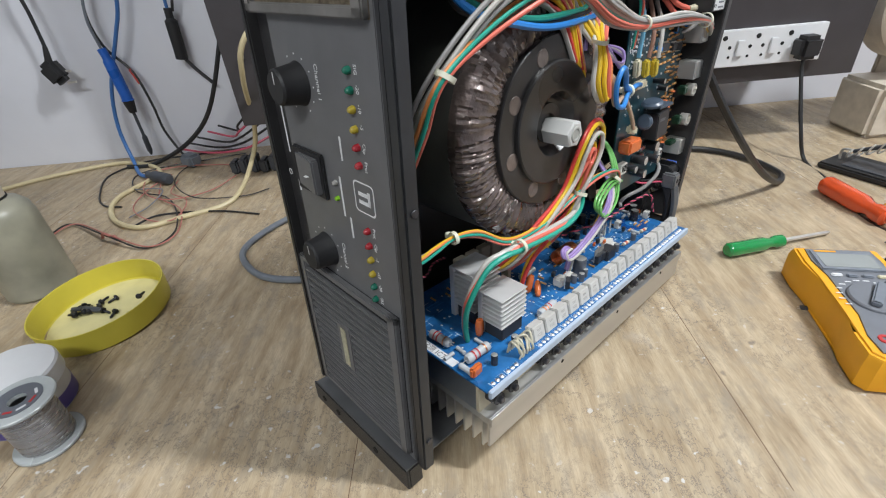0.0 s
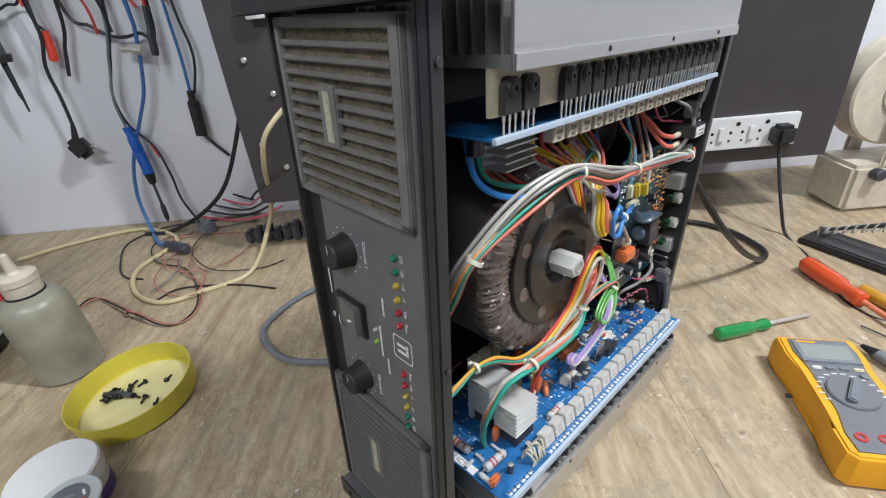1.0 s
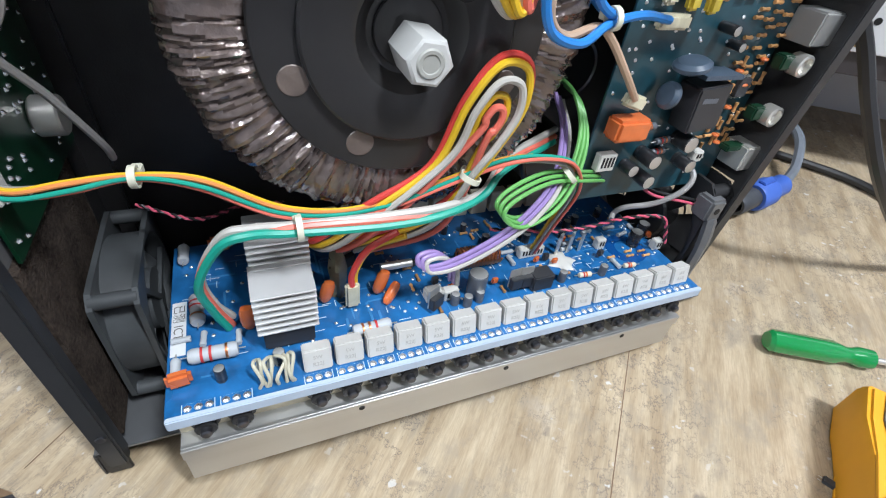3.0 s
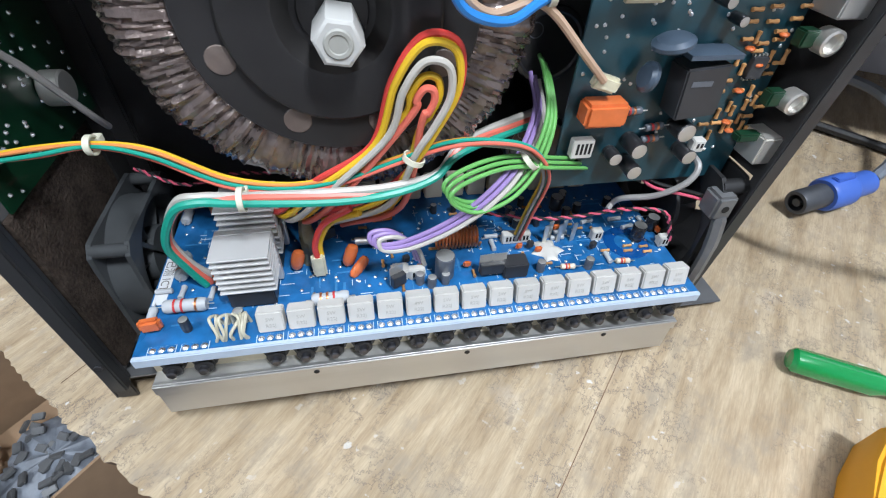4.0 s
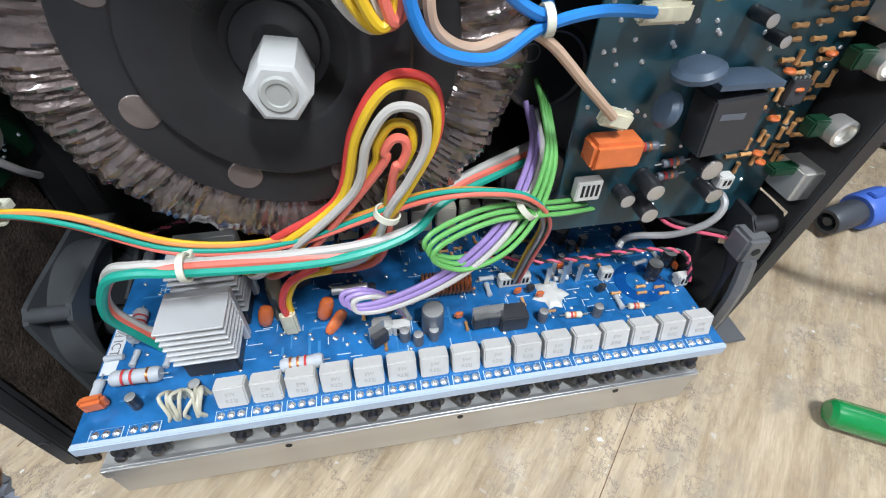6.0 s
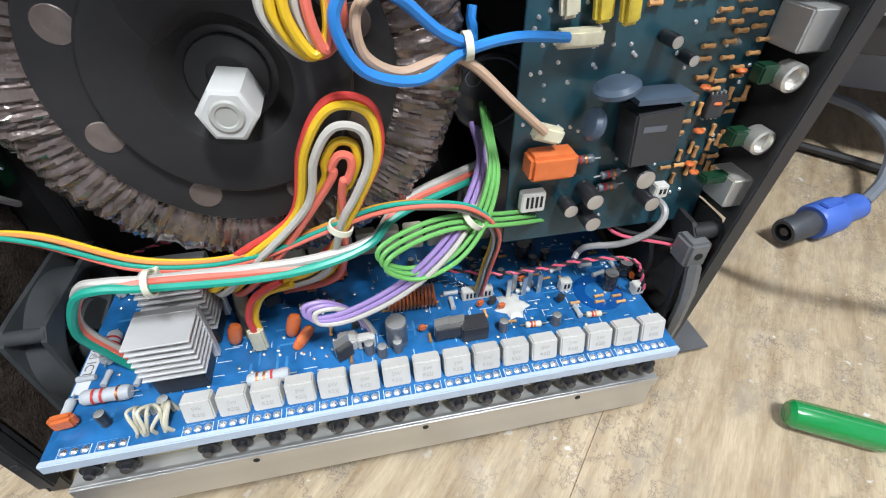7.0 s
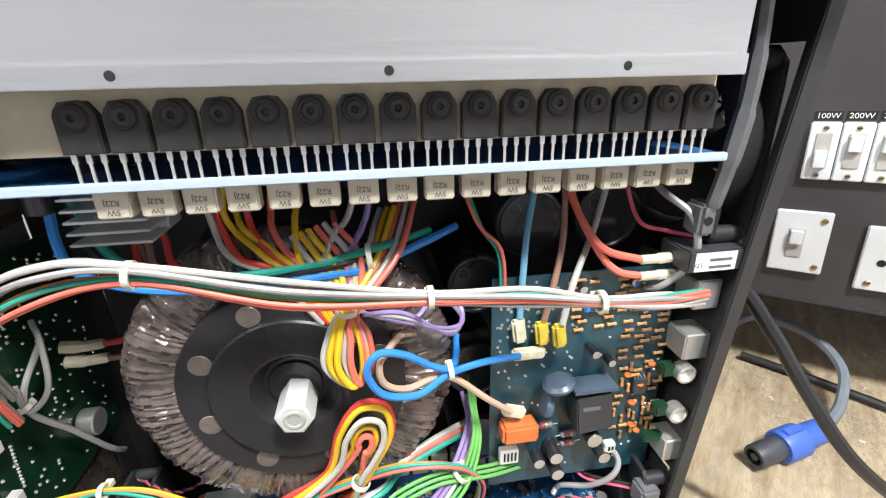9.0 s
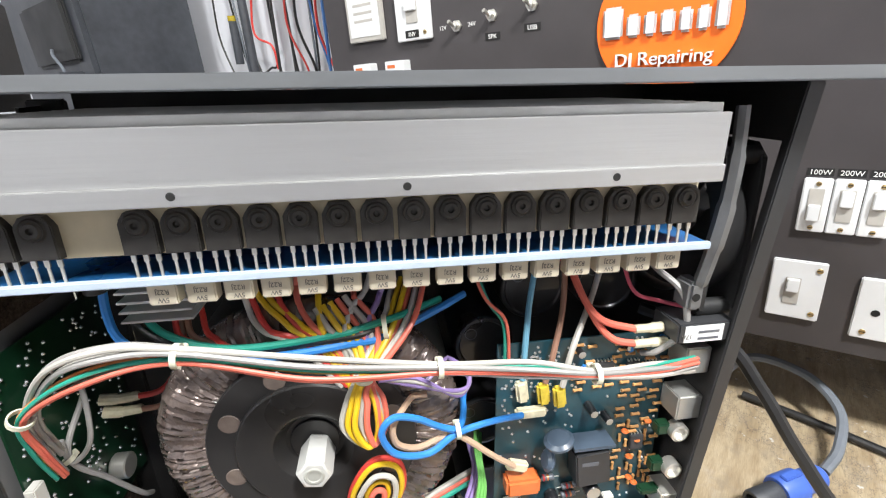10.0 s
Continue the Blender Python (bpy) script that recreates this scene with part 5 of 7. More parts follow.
electrolytic((-0.02, 0.082, 0.392), "-z", 0.006, 0.018, up_board)


# ---- fans ----
def fan(p, size, parent, blade_mat, guard=False, depth=0.025, frame_mat=None):
    """Axial fan that blows along y; p is the middle of its front face."""
    h = size / 2
    f = empty("cooling_fan", T(p))
    f.parent = parent
    bm = bmesh.new()
    R1, seg = h * 0.94, 40
    for y0, y1 in ((0.0, 0.003), (depth - 0.003, depth)):
        rings = []
        for rad, sq in ((R1, False), (h, True)):
            for y in (y0, y1):
                ring = []
                for i in range(seg):
                    a = 2 * math.pi * (i + 0.5) / seg
                    c, s = math.cos(a), math.sin(a)
                    k = rad / max(abs(c), abs(s)) if sq else rad
                    if sq:
                        k = min(k, h * 1.30)
                    ring.append(bm.verts.new((c * k, y, s * k)))
                rings.append(ring)
        a, b, c2, d = rings
        for q, w in ((a, c2), (b, d), (a, b), (c2, d)):
            for i in range(seg):
                j = (i + 1) % seg
                bm.faces.new((q[i], w[i], w[j], q[j]))
    lathe(bm, [(R1, 0.0), (R1 + 0.0015, 0.0), (R1 + 0.0015, depth), (R1, depth), (R1, 0.0)], AX["y"], 40)
    for sx in (-1, 1):
        for sz in (-1, 1):
            cyl(bm, (sx * h * 0.86, 0.001, sz * h * 0.86), "y", h * 0.10, depth - 0.002, 12)
    for a in (40, 160, 280):
        bx(bm, (-0.0018, depth - 0.004, 0), (0.0018, depth - 0.001, R1), 0.0, Matrix.Rotation(radians(a), 4, "Y"))
    part("frame", bm, frame_mat or fan_grey, f)
    part("hub", lathe(bmesh.new(), [(0, 0.002), (h * 0.42, 0.002), (h * 0.45, 0.004), (h * 0.45, depth - 0.003), (0, depth - 0.003)], AX["y"], 28), blade_mat, f)
    for i in range(7):
        bm = bmesh.new()
        vs = []
        for k in range(5):
            r = h * (0.44 + 0.12 * k)
            for t in (-1, 0, 1):
                an = 2 * math.pi * i / 7 + 0.36 * t + 0.05 * k
                vs.append(bm.verts.new((r * math.cos(an), 0.011 + 0.0065 * t, r * math.sin(an))))
        for k in range(4):
            for t in range(2):
                q = k * 3 + t
                bm.faces.new((vs[q], vs[q + 1], vs[q + 4], vs[q + 3]))
        g = bmesh.ops.extrude_face_region(bm, geom=bm.faces[:])
        for v in g["geom"]:
            if isinstance(v, bmesh.types.BMVert):
                v.co.y += 0.0012
        part("blade", bm, blade_mat, f)
    if guard:
        bm = bmesh.new()
        for r in (0.25, 0.45, 0.65, 0.85):
            sweep(bm, [(h * r * math.cos(a * math.pi / 12), depth + 0.004, h * r * math.sin(a * math.pi / 12)) for a in range(25)], 0.0009, 6, smooth=False)
        for a in range(4):
            an = radians(45 + a * 90)
            sweep(bm, [(0, depth + 0.0048, 0), (h * 1.15 * math.cos(an), depth + 0.0044, h * 1.15 * math.sin(an))], 0.0011, 6, smooth=False)
        part("guard", bm, black, f)
    return f


fan((-0.0545, 0.4220, 0.1035), 0.112, amp, black, True, 0.020, knob_black)
fan((-0.0545, 0.4330, 0.3895), 0.112, amp, black, True, 0.026, knob_black)
fan((-0.077, 0.0212, 0.0755), 0.092, amp, fan_grey)
fan((-0.077, 0.0212, 0.412), 0.088, amp, black)
# bare metal fan bracket at the upper rear: a bent bar with a foot and a bolt hole
bracket_grey = mat("dull_cast_bracket", (0.17, 0.175, 0.18), 0.45, 0.4, vary=0.3, grain=60, bump=0.2, bscale=200)
bm = bmesh.new()
sweep(bm, [(0.010, 0.430, 0.466), (0.012, 0.430, 0.440), (0.011, 0.430, 0.412), (0.008, 0.429, 0.385), (0.004, 0.428, 0.362)], [0.0035, 0.0042, 0.005, 0.0042, 0.0035], 6)
bx(bm, (-0.010, 0.421, 0.345), (0.006, 0.431, 0.364), 0.002)
br = part("fan_bracket", bm, bracket_grey, amp)
part("bolt_hole", cyl(bmesh.new(), (0.0058, 0.4255, 0.3545), "x", 0.0026, 0.0006, 14), hole_black, br)
bm = bmesh.new()
sweep(bm, [(0.004, 0.430, 0.050), (0.006, 0.429, 0.080), (0.007, 0.427, 0.112), (0.004, 0.425, 0.136)], [0.0035, 0.004, 0.0045, 0.0035], 6)
bx(bm, (-0.010, 0.416, 0.134), (0.006, 0.431, 0.152), 0.002)
br = part("fan_bracket", bm, bracket_grey, amp)
part("bolt_hole", cyl(bmesh.new(), (0.0058, 0.4235, 0.143), "x", 0.0026, 0.0006, 14), hole_black, br)

# ---- reservoir capacitors, front board and rear input board ----
for y, z, x, r in ((0.346, 0.338, -0.060, 0.0245), (0.403, 0.339, -0.060, 0.0245), (0.310, 0.296, -0.058, 0.0225), (0.309, 0.226, -0.058, 0.0225), (0.313, 0.160, -0.058, 0.0225)):
    c = part("reservoir_capacitor", lathe(bmesh.new(), [(0, -0.082), (r, -0.082), (r, -0.002), (r - 0.001, -0.0005), (r - 0.003, 0.0), (r - 0.0042, -0.0012), (0, -0.0012)], T((x, y, z)) @ AX["x"], 36), cap_black, amp, "large black reservoir capacitor")
    part("vent_mark", lathe(bmesh.new(), [(0.0040, -0.0008), (0.0046, -0.0008), (0.0046, -0.0011), (0.0040, -0.0011), (0.0040, -0.0008)], T((x, y - r * 0.45, z + r * 0.4)) @ AX["x"], 20), cap_grey, c)
gb = part("indicator_board", bx(bmesh.new(), (-0.125, 0.0184, 0.169), (-0.009, 0.0200, 0.338), 0.0002), pcb_green, amp, "green indicator board behind the front panel")
rs = random.Random(5)
jm = mesh_of("solder_joint", lathe(bmesh.new(), [(0, 0.0016), (0.0008, 0.001), (0.0013, 0.0)], AX["y"], 8), solder)
for i in range(150):
    x, z = rs.uniform(-0.12, -0.012), rs.uniform(0.173, 0.334)
    shared("solder_joint", jm, gb, T((x, 0.0200, z)))
for i in range(12):
    shared("solder_joint", jm, gb, T((-0.024 - 0.0002 * i, 0.0200, 0.205 + 0.0026 * i)))
part("potentiometer", cyl(bmesh.new(), (-0.085, 0.0200, 0.200), "y", 0.010, 0.012, 20, 0.001), leg_tin, gb)
part("connector", bx(bmesh.new(), (-0.016, 0.0202, 0.199), (-0.005, 0.0265, 0.211), 0.0008), conn_white, gb)
part("connector", bx(bmesh.new(), (-0.016, 0.0202, 0.240), (-0.006, 0.0265, 0.256), 0.0008), conn_white, gb)

RX = -0.0335
rb_ob = part("input_board", bx(bmesh.new(), (RX - 0.0016, 0.314, 0.138), (RX, 0.438, 0.304), 0.0003), pcb_teal, amp, "dark teal input board standing on edge")
rs = random.Random(9)
rmz = mesh_of("small_resistor", lathe(bmesh.new(), [(0, -0.0032), (0.0012, -0.0032), (0.0013, -0.0022), (0.0010, -0.0012), (0.0010, 0.0012), (0.0013, 0.0022), (0.0012, 0.0032), (0, 0.0032)], AX["y"], 8), resistor_tan)
placed = []
for i in range(400):
    y, z = rs.uniform(0.368, 0.440), rs.uniform(0.165, 0.300)
    if y < 0.405 and z < 0.262:
        continue
    vert = z < 0.235 and rs.random() < 0.6
    if any(abs(y - a) < (0.0035 if vert else 0.0078) and abs(z - b) < (0.0078 if vert else 0.0034) for a, b in placed):
        continue
    placed.append((y, z))
    shared("small_resistor", rmz, rb_ob, T((RX + 0.0014, y, z)) @ (Matrix.Rotation(math.pi / 2, 4, "X") if vert else Matrix()))
om = mesh_of("ceramic_capacitor", lathe(bmesh.new(), [(0, -0.0011), (0.0022, -0.0009), (0.0028, 0), (0.0022, 0.0009), (0, 0.0011)], AX["z"], 12), orange_cap)
for y, z in ((0.428, 0.231), (0.421, 0.215), (0.417, 0.200), (0.419, 0.180), (0.424, 0.174), (0.411, 0.224)):
    shared("ceramic_capacitor", om, rb_ob, T((RX + 0.003, y, z)))
sm = mesh_of("solder_joint", lathe(bmesh.new(), [(0, 0.0009), (0.0008, 0.0006), (0.0012, 0.0)], AX["x"], 8), solder)
for i in range(170):
    y, z = (rs.uniform(0.318, 0.345), rs.uniform(0.268, 0.300)) if i < 60 else (rs.uniform(0.318, 0.375), rs.uniform(0.205, 0.300)) if i < 130 else (rs.uniform(0.37, 0.44), rs.uniform(0.145, 0.30))
    shared("solder_joint", sm, rb_ob, T((RX, y, z)))
for (y, z), (w, h) in (((0.386, 0.281), (0.020, 0.007)), ((0.411, 0.279), (0.010, 0.007)), ((0.424, 0.278), (0.010, 0.007)), ((0.421, 0.213), (0.010, 0.012))):
    ic = part("integrated_circuit", bx(bmesh.new(), (RX + 0.0008, y - w / 2, z - h / 2), (RX + 0.0042, y + w / 2, z + h / 2), 0.0004), relay_black, rb_ob)
    for k in range(int(w / 0.0025)):
        for s in (-1, 1):
            part("pin", bx(bmesh.new(), (RX, y - w / 2 + 0.001 + k * 0.0025, z + s * (h / 2 + 0.0009) - 0.0006), (RX + 0.0022, y - w / 2 + 0.0018 + k * 0.0025, z + s * (h / 2 + 0.0009) + 0.0006)), leg_tin, ic)
part("relay", bx(bmesh.new(), (0, -0.0125, -0.0145), (0.017, 0.0125, 0.0145), 0.001), relay_black, rb_ob, "black power relay", m=T((RX, 0.382, 0.2060)) @ Matrix.Rotation(radians(6), 4, "X"))
part("label_bar", bx(bmesh.new(), (0.0171, -0.009, 0.004), (0.0173, 0.003, 0.007)), cap_grey, rb_ob, m=T((RX, 0.382, 0.2060)))
part("disc_varistor", lathe(bmesh.new(), [(0, -0.003), (0.008, -0.0028), (0.0105, -0.001), (0.0105, 0.001), (0.008, 0.0028), (0, 0.003)], T((RX + 0.013, 0.356, 0.232)) @ Matrix.Rotation(radians(15), 4, "X"), 24), blue_disc, rb_ob)
part("disc_varistor", lathe(bmesh.new(), [(0, -0.003), (0.006, -0.0028), (0.0080, -0.001), (0.0080, 0.001), (0.006, 0.0028), (0, 0.003)], T((RX + 0.011, 0.350, 0.214)) @ Matrix.Rotation(radians(75), 4, "X"), 24), blue_disc, rb_ob)
part("heat_plate", bx(bmesh.new(), (RX + 0.002, 0.366, 0.2245), (RX + 0.018, 0.396, 0.2270)), blue_disc, rb_ob, m=Matrix())
part("mains_capacitor", bx(bmesh.new(), (RX, 0.320, 0.186), (RX + 0.014, 0.345, 0.200), 0.002), orange_cap, rb_ob)
axial("resistor", (RX + 0.004, 0.352, 0.191), (0, 1, 0), 0.012, 0.0024, cap_grey, rb_ob, ((-0.3, band_red), (0.2, copper)))
for y, z, r, h in ((0.386, 0.180, 0.0058, 0.014), (0.358, 0.171, 0.0050, 0.016), (0.360, 0.156, 0.0048, 0.016), (0.348, 0.163, 0.0042, 0.011), (0.395, 0.163, 0.0048, 0.014), (0.381, 0.2495, 0.0030, 0.012), (0.394, 0.2400, 0.0028, 0.010), (0.371, 0.294, 0.0028, 0.006), (0.405, 0.296, 0.0026, 0.006)):
    electrolytic((RX, y, z), "x", r, h, rb_ob)
for k in range(2):
    axial("resistor", (RX + 0.003, 0.371, 0.1715 + k * 0.008), (0, 1, 0.1), 0.011, 0.0023, cap_grey, rb_ob, ((-0.3, band_red), (0.3, copper)))
for y, z in ((0.4060, 0.295), (0.375, 0.2805), (0.43, 0.299)):
    part("film_capacitor", bx(bmesh.new(), (RX, y - 0.002, z - 0.003), (RX + 0.006, y + 0.002, z + 0.003), 0.001), w_blue, rb_ob)
c = header((RX + 0.004, 0.327, 0.163), 4, rb_ob, 0.0, 0.012)
header((RX + 0.010, 0.399, 0.166), 2, rb_ob, 0.0, 0.008)
# rear sockets and trimmers along the back edge
for z in (0.232, 0.199):
    j = part("output_socket", lathe(bmesh.new(), [(0, 0), (0.0062, 0), (0.0068, 0.001), (0.0068, 0.009), (0.0052, 0.0095), (0.0052, 0.006), (0, 0.006)], T((-0.022, 0.442, z)) @ AX["x"], 18), leg_tin, rb_ob, "bright metal socket shell")
    part("terminal_block", bx(bmesh.new(), (-0.026, 0.428, z - 0.004), (-0.018, 0.438, z + 0.005), 0.001), pcb_green, rb_ob)
part("terminal_block", bx(bmesh.new(), (-0.028, 0.424, 0.171), (-0.020, 0.440, 0.176), 0.001), pcb_green, rb_ob)
for z0, z1 in ((0.158, 0.176), (0.243, 0.262), (0.280, 0.300)):
    part("socket_shell", bx(bmesh.new(), (-0.034, 0.437, z0), (-0.014, 0.455, z1), 0.001), leg_tin if z0 < 0.2 else alu_fin, rb_ob)
rb_ob.location = (0.012, -0.004, 0.013)
bk = part("breaker", bx(bmesh.new(), (-0.020, 0.417, 0.3235), (0.0075, 0.4555, 0.3370), 0.001), relay_black, amp, "black circuit breaker with a pale rating label")
part("rating_label", bx(bmesh.new(), (0.0076, 0.421, 0.3245), (0.0079, 0.447, 0.3360)), plate_white, bk)
letters("17A", 0.0042, T((0.0080, 0.4262, 0.3300)) @ Matrix(((0, 0, 1, 0), (-1, 0, 0, 0), (0, -1, 0, 0), (0, 0, 0, 1))), bk, print_ink)
for k in range(2):
    part("label_bar", bx(bmesh.new(), (0.0080, 0.4300, 0.3262 + k * 0.0045), (0.0081, 0.4440, 0.3278 + k * 0.0045)), cap_grey, bk)


# ---- fixtures on the control board ----
def plate(name, s0, s1, z0, z1, label, depth=0.006, material=None):
    ob = empty(name, BENCH @ T((0, BF, -0.008)), label, "switch plate" if "switch" in name else "fixture", "fixtures on the control board")
    part("cover", bx(bmesh.new(), (s0, -depth, z0), (s1, 0.0, z1), 0.0012), material or plate_white, ob)
    return ob


def screw_at(ob, s, z, y=-0.0062, r=0.0032):
    bm = bmesh.new()
    cyl(bm, (s, y, z), "-y", r, 0.0012, 12, 0.0003)
    sc = part("screw", bm, brass, ob)
    part("slot", bx(bmesh.new(), (s - r * 0.8, y - 0.0014, z - 0.0004), (s + r * 0.8, y - 0.0012, z + 0.0004)), hole_black, sc)


def rocker(ob, s0, s1, z0, z1, y=-0.006, on=True):
    part("rocker_frame", bx(bmesh.new(), (s0, y - 0.0012, z0), (s1, y, z1), 0.0005), grey_rocker, ob)
    bm = bmesh.new()
    bx(bm, (s0 + 0.0014, y - 0.006, (z0 + z1) / 2 if on else z0), (s1 - 0.0014, y, z1 - 0.001 if on else (z0 + z1) / 2), 0.0008)
    part("rocker", bm, plate_white, ob)


def board_text(text, size, s, z, y=-0.0008, parent=None, material=None, align="CENTER", extrude=0.0003):
    return letters(text, size, T((s, y, z)) @ Matrix.Rotation(math.pi / 2, 4, "X"), parent, material, extrude, "lettering", align)


for i, (s0, txt) in enumerate(((0.396, "100W"), (0.4225, "200W"), (0.449, "200W"))):
    p = plate("switch_plate", s0, s0 + 0.0255, 0.284, 0.345, "white modular switch with brass screws on the dark board")
    rocker(p, s0 + 0.006, s0 + 0.0195, 0.298, 0.334, on=i > 0)
    screw_at(p, s0 + 0.013, 0.3395, r=0.0026)
    screw_at(p, s0 + 0.013, 0.2895, r=0.0026)
    part("tag", bx(bmesh.new(), (s0 + 0.001, -0.0008, 0.347), (s0 + 0.0245, 0.0, 0.3555)), hole_black, p)
    board_text(txt, 0.0078, s0 + 0.0128, 0.3485, -0.0009, p)
p = plate("switch_plate", 0.382, 0.434, 0.173, 0.247, "white square switch plate with one rocker")
rocker(p, 0.397, 0.412, 0.192, 0.226)
screw_at(p, 0.427, 0.238)
screw_at(p, 0.427, 0.182)
p = plate("socket_plate", 0.464, 0.520, 0.163, 0.237, "white square socket plate with round holes")
for s, z, r in ((0.482, 0.197, 0.004), (0.502, 0.197, 0.004), (0.492, 0.217, 0.005)):
    part("hole", cyl(bmesh.new(), (s, -0.0061, z), "-y", r, 0.0004, 14), hole_black, p)
screw_at(p, 0.475, 0.172)
p = plate("extension_socket_strip", 0.526, 0.722, 0.168, 0.229, "white multi-socket strip with round holes and switches", 0.012)
for cx in (0.548, 0.605, 0.660):
    for dx, dz, r in ((0, 0.018, 0.0042), (-0.011, 0.002, 0.0030), (0.011, 0.002, 0.0030), (-0.012, -0.014, 0.0024), (0.012, -0.014, 0.0024)):
        part("hole", cyl(bmesh.new(), (cx + dx, -0.0121, 0.199 + dz), "-y", r, 0.0004, 12), hole_black, p)
    part("rocker", bx(bmesh.new(), (cx + 0.022, -0.0165, 0.186), (cx + 0.034, -0.0118, 0.212), 0.001), plate_white, p)
plug = empty("power_plug", BENCH @ T((0, BF, -0.008)), "black moulded plug in the socket strip", "plug")
part("body", bx(bmesh.new(), (0.664, -0.046, 0.176), (0.700, -0.0122, 0.214), 0.007), knob_black, plug)
part("cord", sweep(bmesh.new(), [(0.682, -0.030, 0.178), (0.683, -0.036, 0.150), (0.690, -0.070, 0.060), (0.700, -0.09, 0.010), (0.690, -0.165, 0.006), (0.66, -0.26, 0.006), (0.658, -0.33, 0.006), (0.70, -0.37, 0.006), (0.78, -0.40, 0.006)], 0.0032, 8), w_black, plug)

for s0, s1, z0, nm in ((-0.164, -0.097, 0.536, "INV"), (-0.273, -0.193, 0.544, "")):
    p = plate("switch_plate" if nm else "panel_meter", s0, s1, z0, z0 + (0.075 if nm else 0.085), "white switch plate with one rocker" if nm else "small white panel meter in a blue-grey frame", 0.008, plate_white if nm else grey_rocker)
    if nm:
        rocker(p, s0 + 0.022, s1 - 0.022, z0 + 0.025, z0 + 0.06, -0.008)
        part("tag", bx(bmesh.new(), (s0 + 0.018, -0.0086, z0 + 0.004), (s1 - 0.022, -0.008, z0 + 0.015)), hole_black, p)
        board_text("INV", 0.009, (s0 + s1) / 2 - 0.002, z0 + 0.006, -0.0088, p)
        screw_at(p, s1 - 0.010, z0 + 0.010, -0.008)
    else:
        part("dial", bx(bmesh.new(), (s0 + 0.006, -0.0088, z0 + 0.008), (s1 - 0.006, -0.008, z0 + 0.08)), plate_white, p)
        for k in range(3):
            part("mark", bx(bmesh.new(), (s0 + 0.018, -0.0091, z0 + 0.03 + k * 0.012), (s1 - 0.02, -0.0088, z0 + 0.034 + k * 0.012)), grey_rocker, p)
for s in (-0.262, -0.188):
    p = plate("circuit_breaker", s, s + 0.040, 0.470, 0.509, "white miniature circuit breaker with a black lever", 0.020)
    part("lever", bx(bmesh.new(), (s + 0.010, -0.028, 0.484), (s + 0.028, -0.0198, 0.492), 0.001), relay_black, p)
    part("mark", bx(bmesh.new(), (s + 0.006, -0.0204, 0.498), (s + 0.022, -0.0200, 0.503)), orange_cap, p)
for s, z, txt in ((-0.052, 0.548, ""), (0.008, 0.555, "SPK"), (0.070, 0.560, "USB")):
    ob = empty("toggle_switch", BENCH @ T((0, BF, -0.008)), "metal toggle switch with a printed tag", "toggle switch", "toggle switches")
    bm = bmesh.new()
    lathe(bm, [(0, 0), (0.0085, 0), (0.0085, 0.003), (0.005, 0.003), (0.005, 0.010), (0.002, 0.011)], T((s, -0.0002, z)) @ AX["-y"], 6)
    part("collar", bm, leg_tin, ob)
    part("bat", sweep(bmesh.new(), [(s, -0.009, z), (s - 0.002, -0.020, z + 0.006)], [0.0018, 0.0030], 10, smooth=False), leg_tin, ob)
    if txt:
        part("tag", bx(bmesh.new(), (s - 0.012, -0.0008, z - 0.032), (s + 0.012, 0.0, z - 0.022)), hole_black, ob)
        board_text(txt, 0.0085, s, z - 0.030, -0.001, ob)
    else:
        for dx, t2 in ((-0.026, "12V"), (0.026, "24V")):
            board_text(t2, 0.0085, s + dx, z - 0.003, -0.001, ob)
for s, z in ((-0.254, 0.340), (-0.264, 0.202), (-0.30, 0.25), (-0.29, 0.40)):
    sc = thing("board_bolt", cyl(bmesh.new(), (s, BF - 0.0002, z), "-y", 0.005, 0.006, 12, 0.001), leg_tin, "bright bolt head in the dark board", "bolt", "board bolts", BENCH)
# round orange sign: the trader's name as plain strokes, the trade lettered
sign = empty("round_sign", BENCH @ T((0.238, BF, 0.512)), "round orange sign with white raised lettering", "sign")
part("disc", lathe(bmesh.new(), [(0, 0.004), (0.078, 0.004), (0.079, 0.003), (0.079, 0.0)], AX["-y"], 72), orange_sign, sign)
for k, (x0, x1) in enumerate(((-0.070, -0.046), (-0.042, -0.026), (-0.022, -0.008), (-0.004, 0.012), (0.016, 0.030), (0.034, 0.048), (0.052, 0.066))):
    z1 = 0.022 if k in (0, 6) else 0.012
    part("name_stroke", bx(bmesh.new(), (x0, -0.010, -0.014), (x1, -0.0042, z1), 0.003), plate_white, sign)
board_text("DJ Repairing", 0.0215, 0.0, -0.046, -0.0075, sign, plate_white, extrude=0.003)

# ---- cables and tools hanging on the wall ----
WALL = BENCH @ T((0, 0.03, 0))
blue_tool = mat("blue_handle_plastic", (0.02, 0.13, 0.55), 0.35)
cable_cream = mat("cream_cable", (0.55, 0.47, 0.28), 0.45, vary=0.12, grain=60)
cable_blue = mat("blue_cable", (0.05, 0.16, 0.42), 0.4, vary=0.1)
cable_grey = mat("grey_round_cable", (0.17, 0.19, 0.22), 0.45, vary=0.15)
tool_dark = mat("dark_tool_body", (0.05, 0.055, 0.065), 0.45, vary=0.25, grain=50)
red_plastic = mat("red_plastic", (0.60, 0.05, 0.03), 0.35)


def cord(pts, r, material, label, group="cables hanging on the wall", m=WALL, name="cable"):
    return thing(name, sweep(bmesh.new(), pts, r, 8, 7), material, label, "cable", group, m)


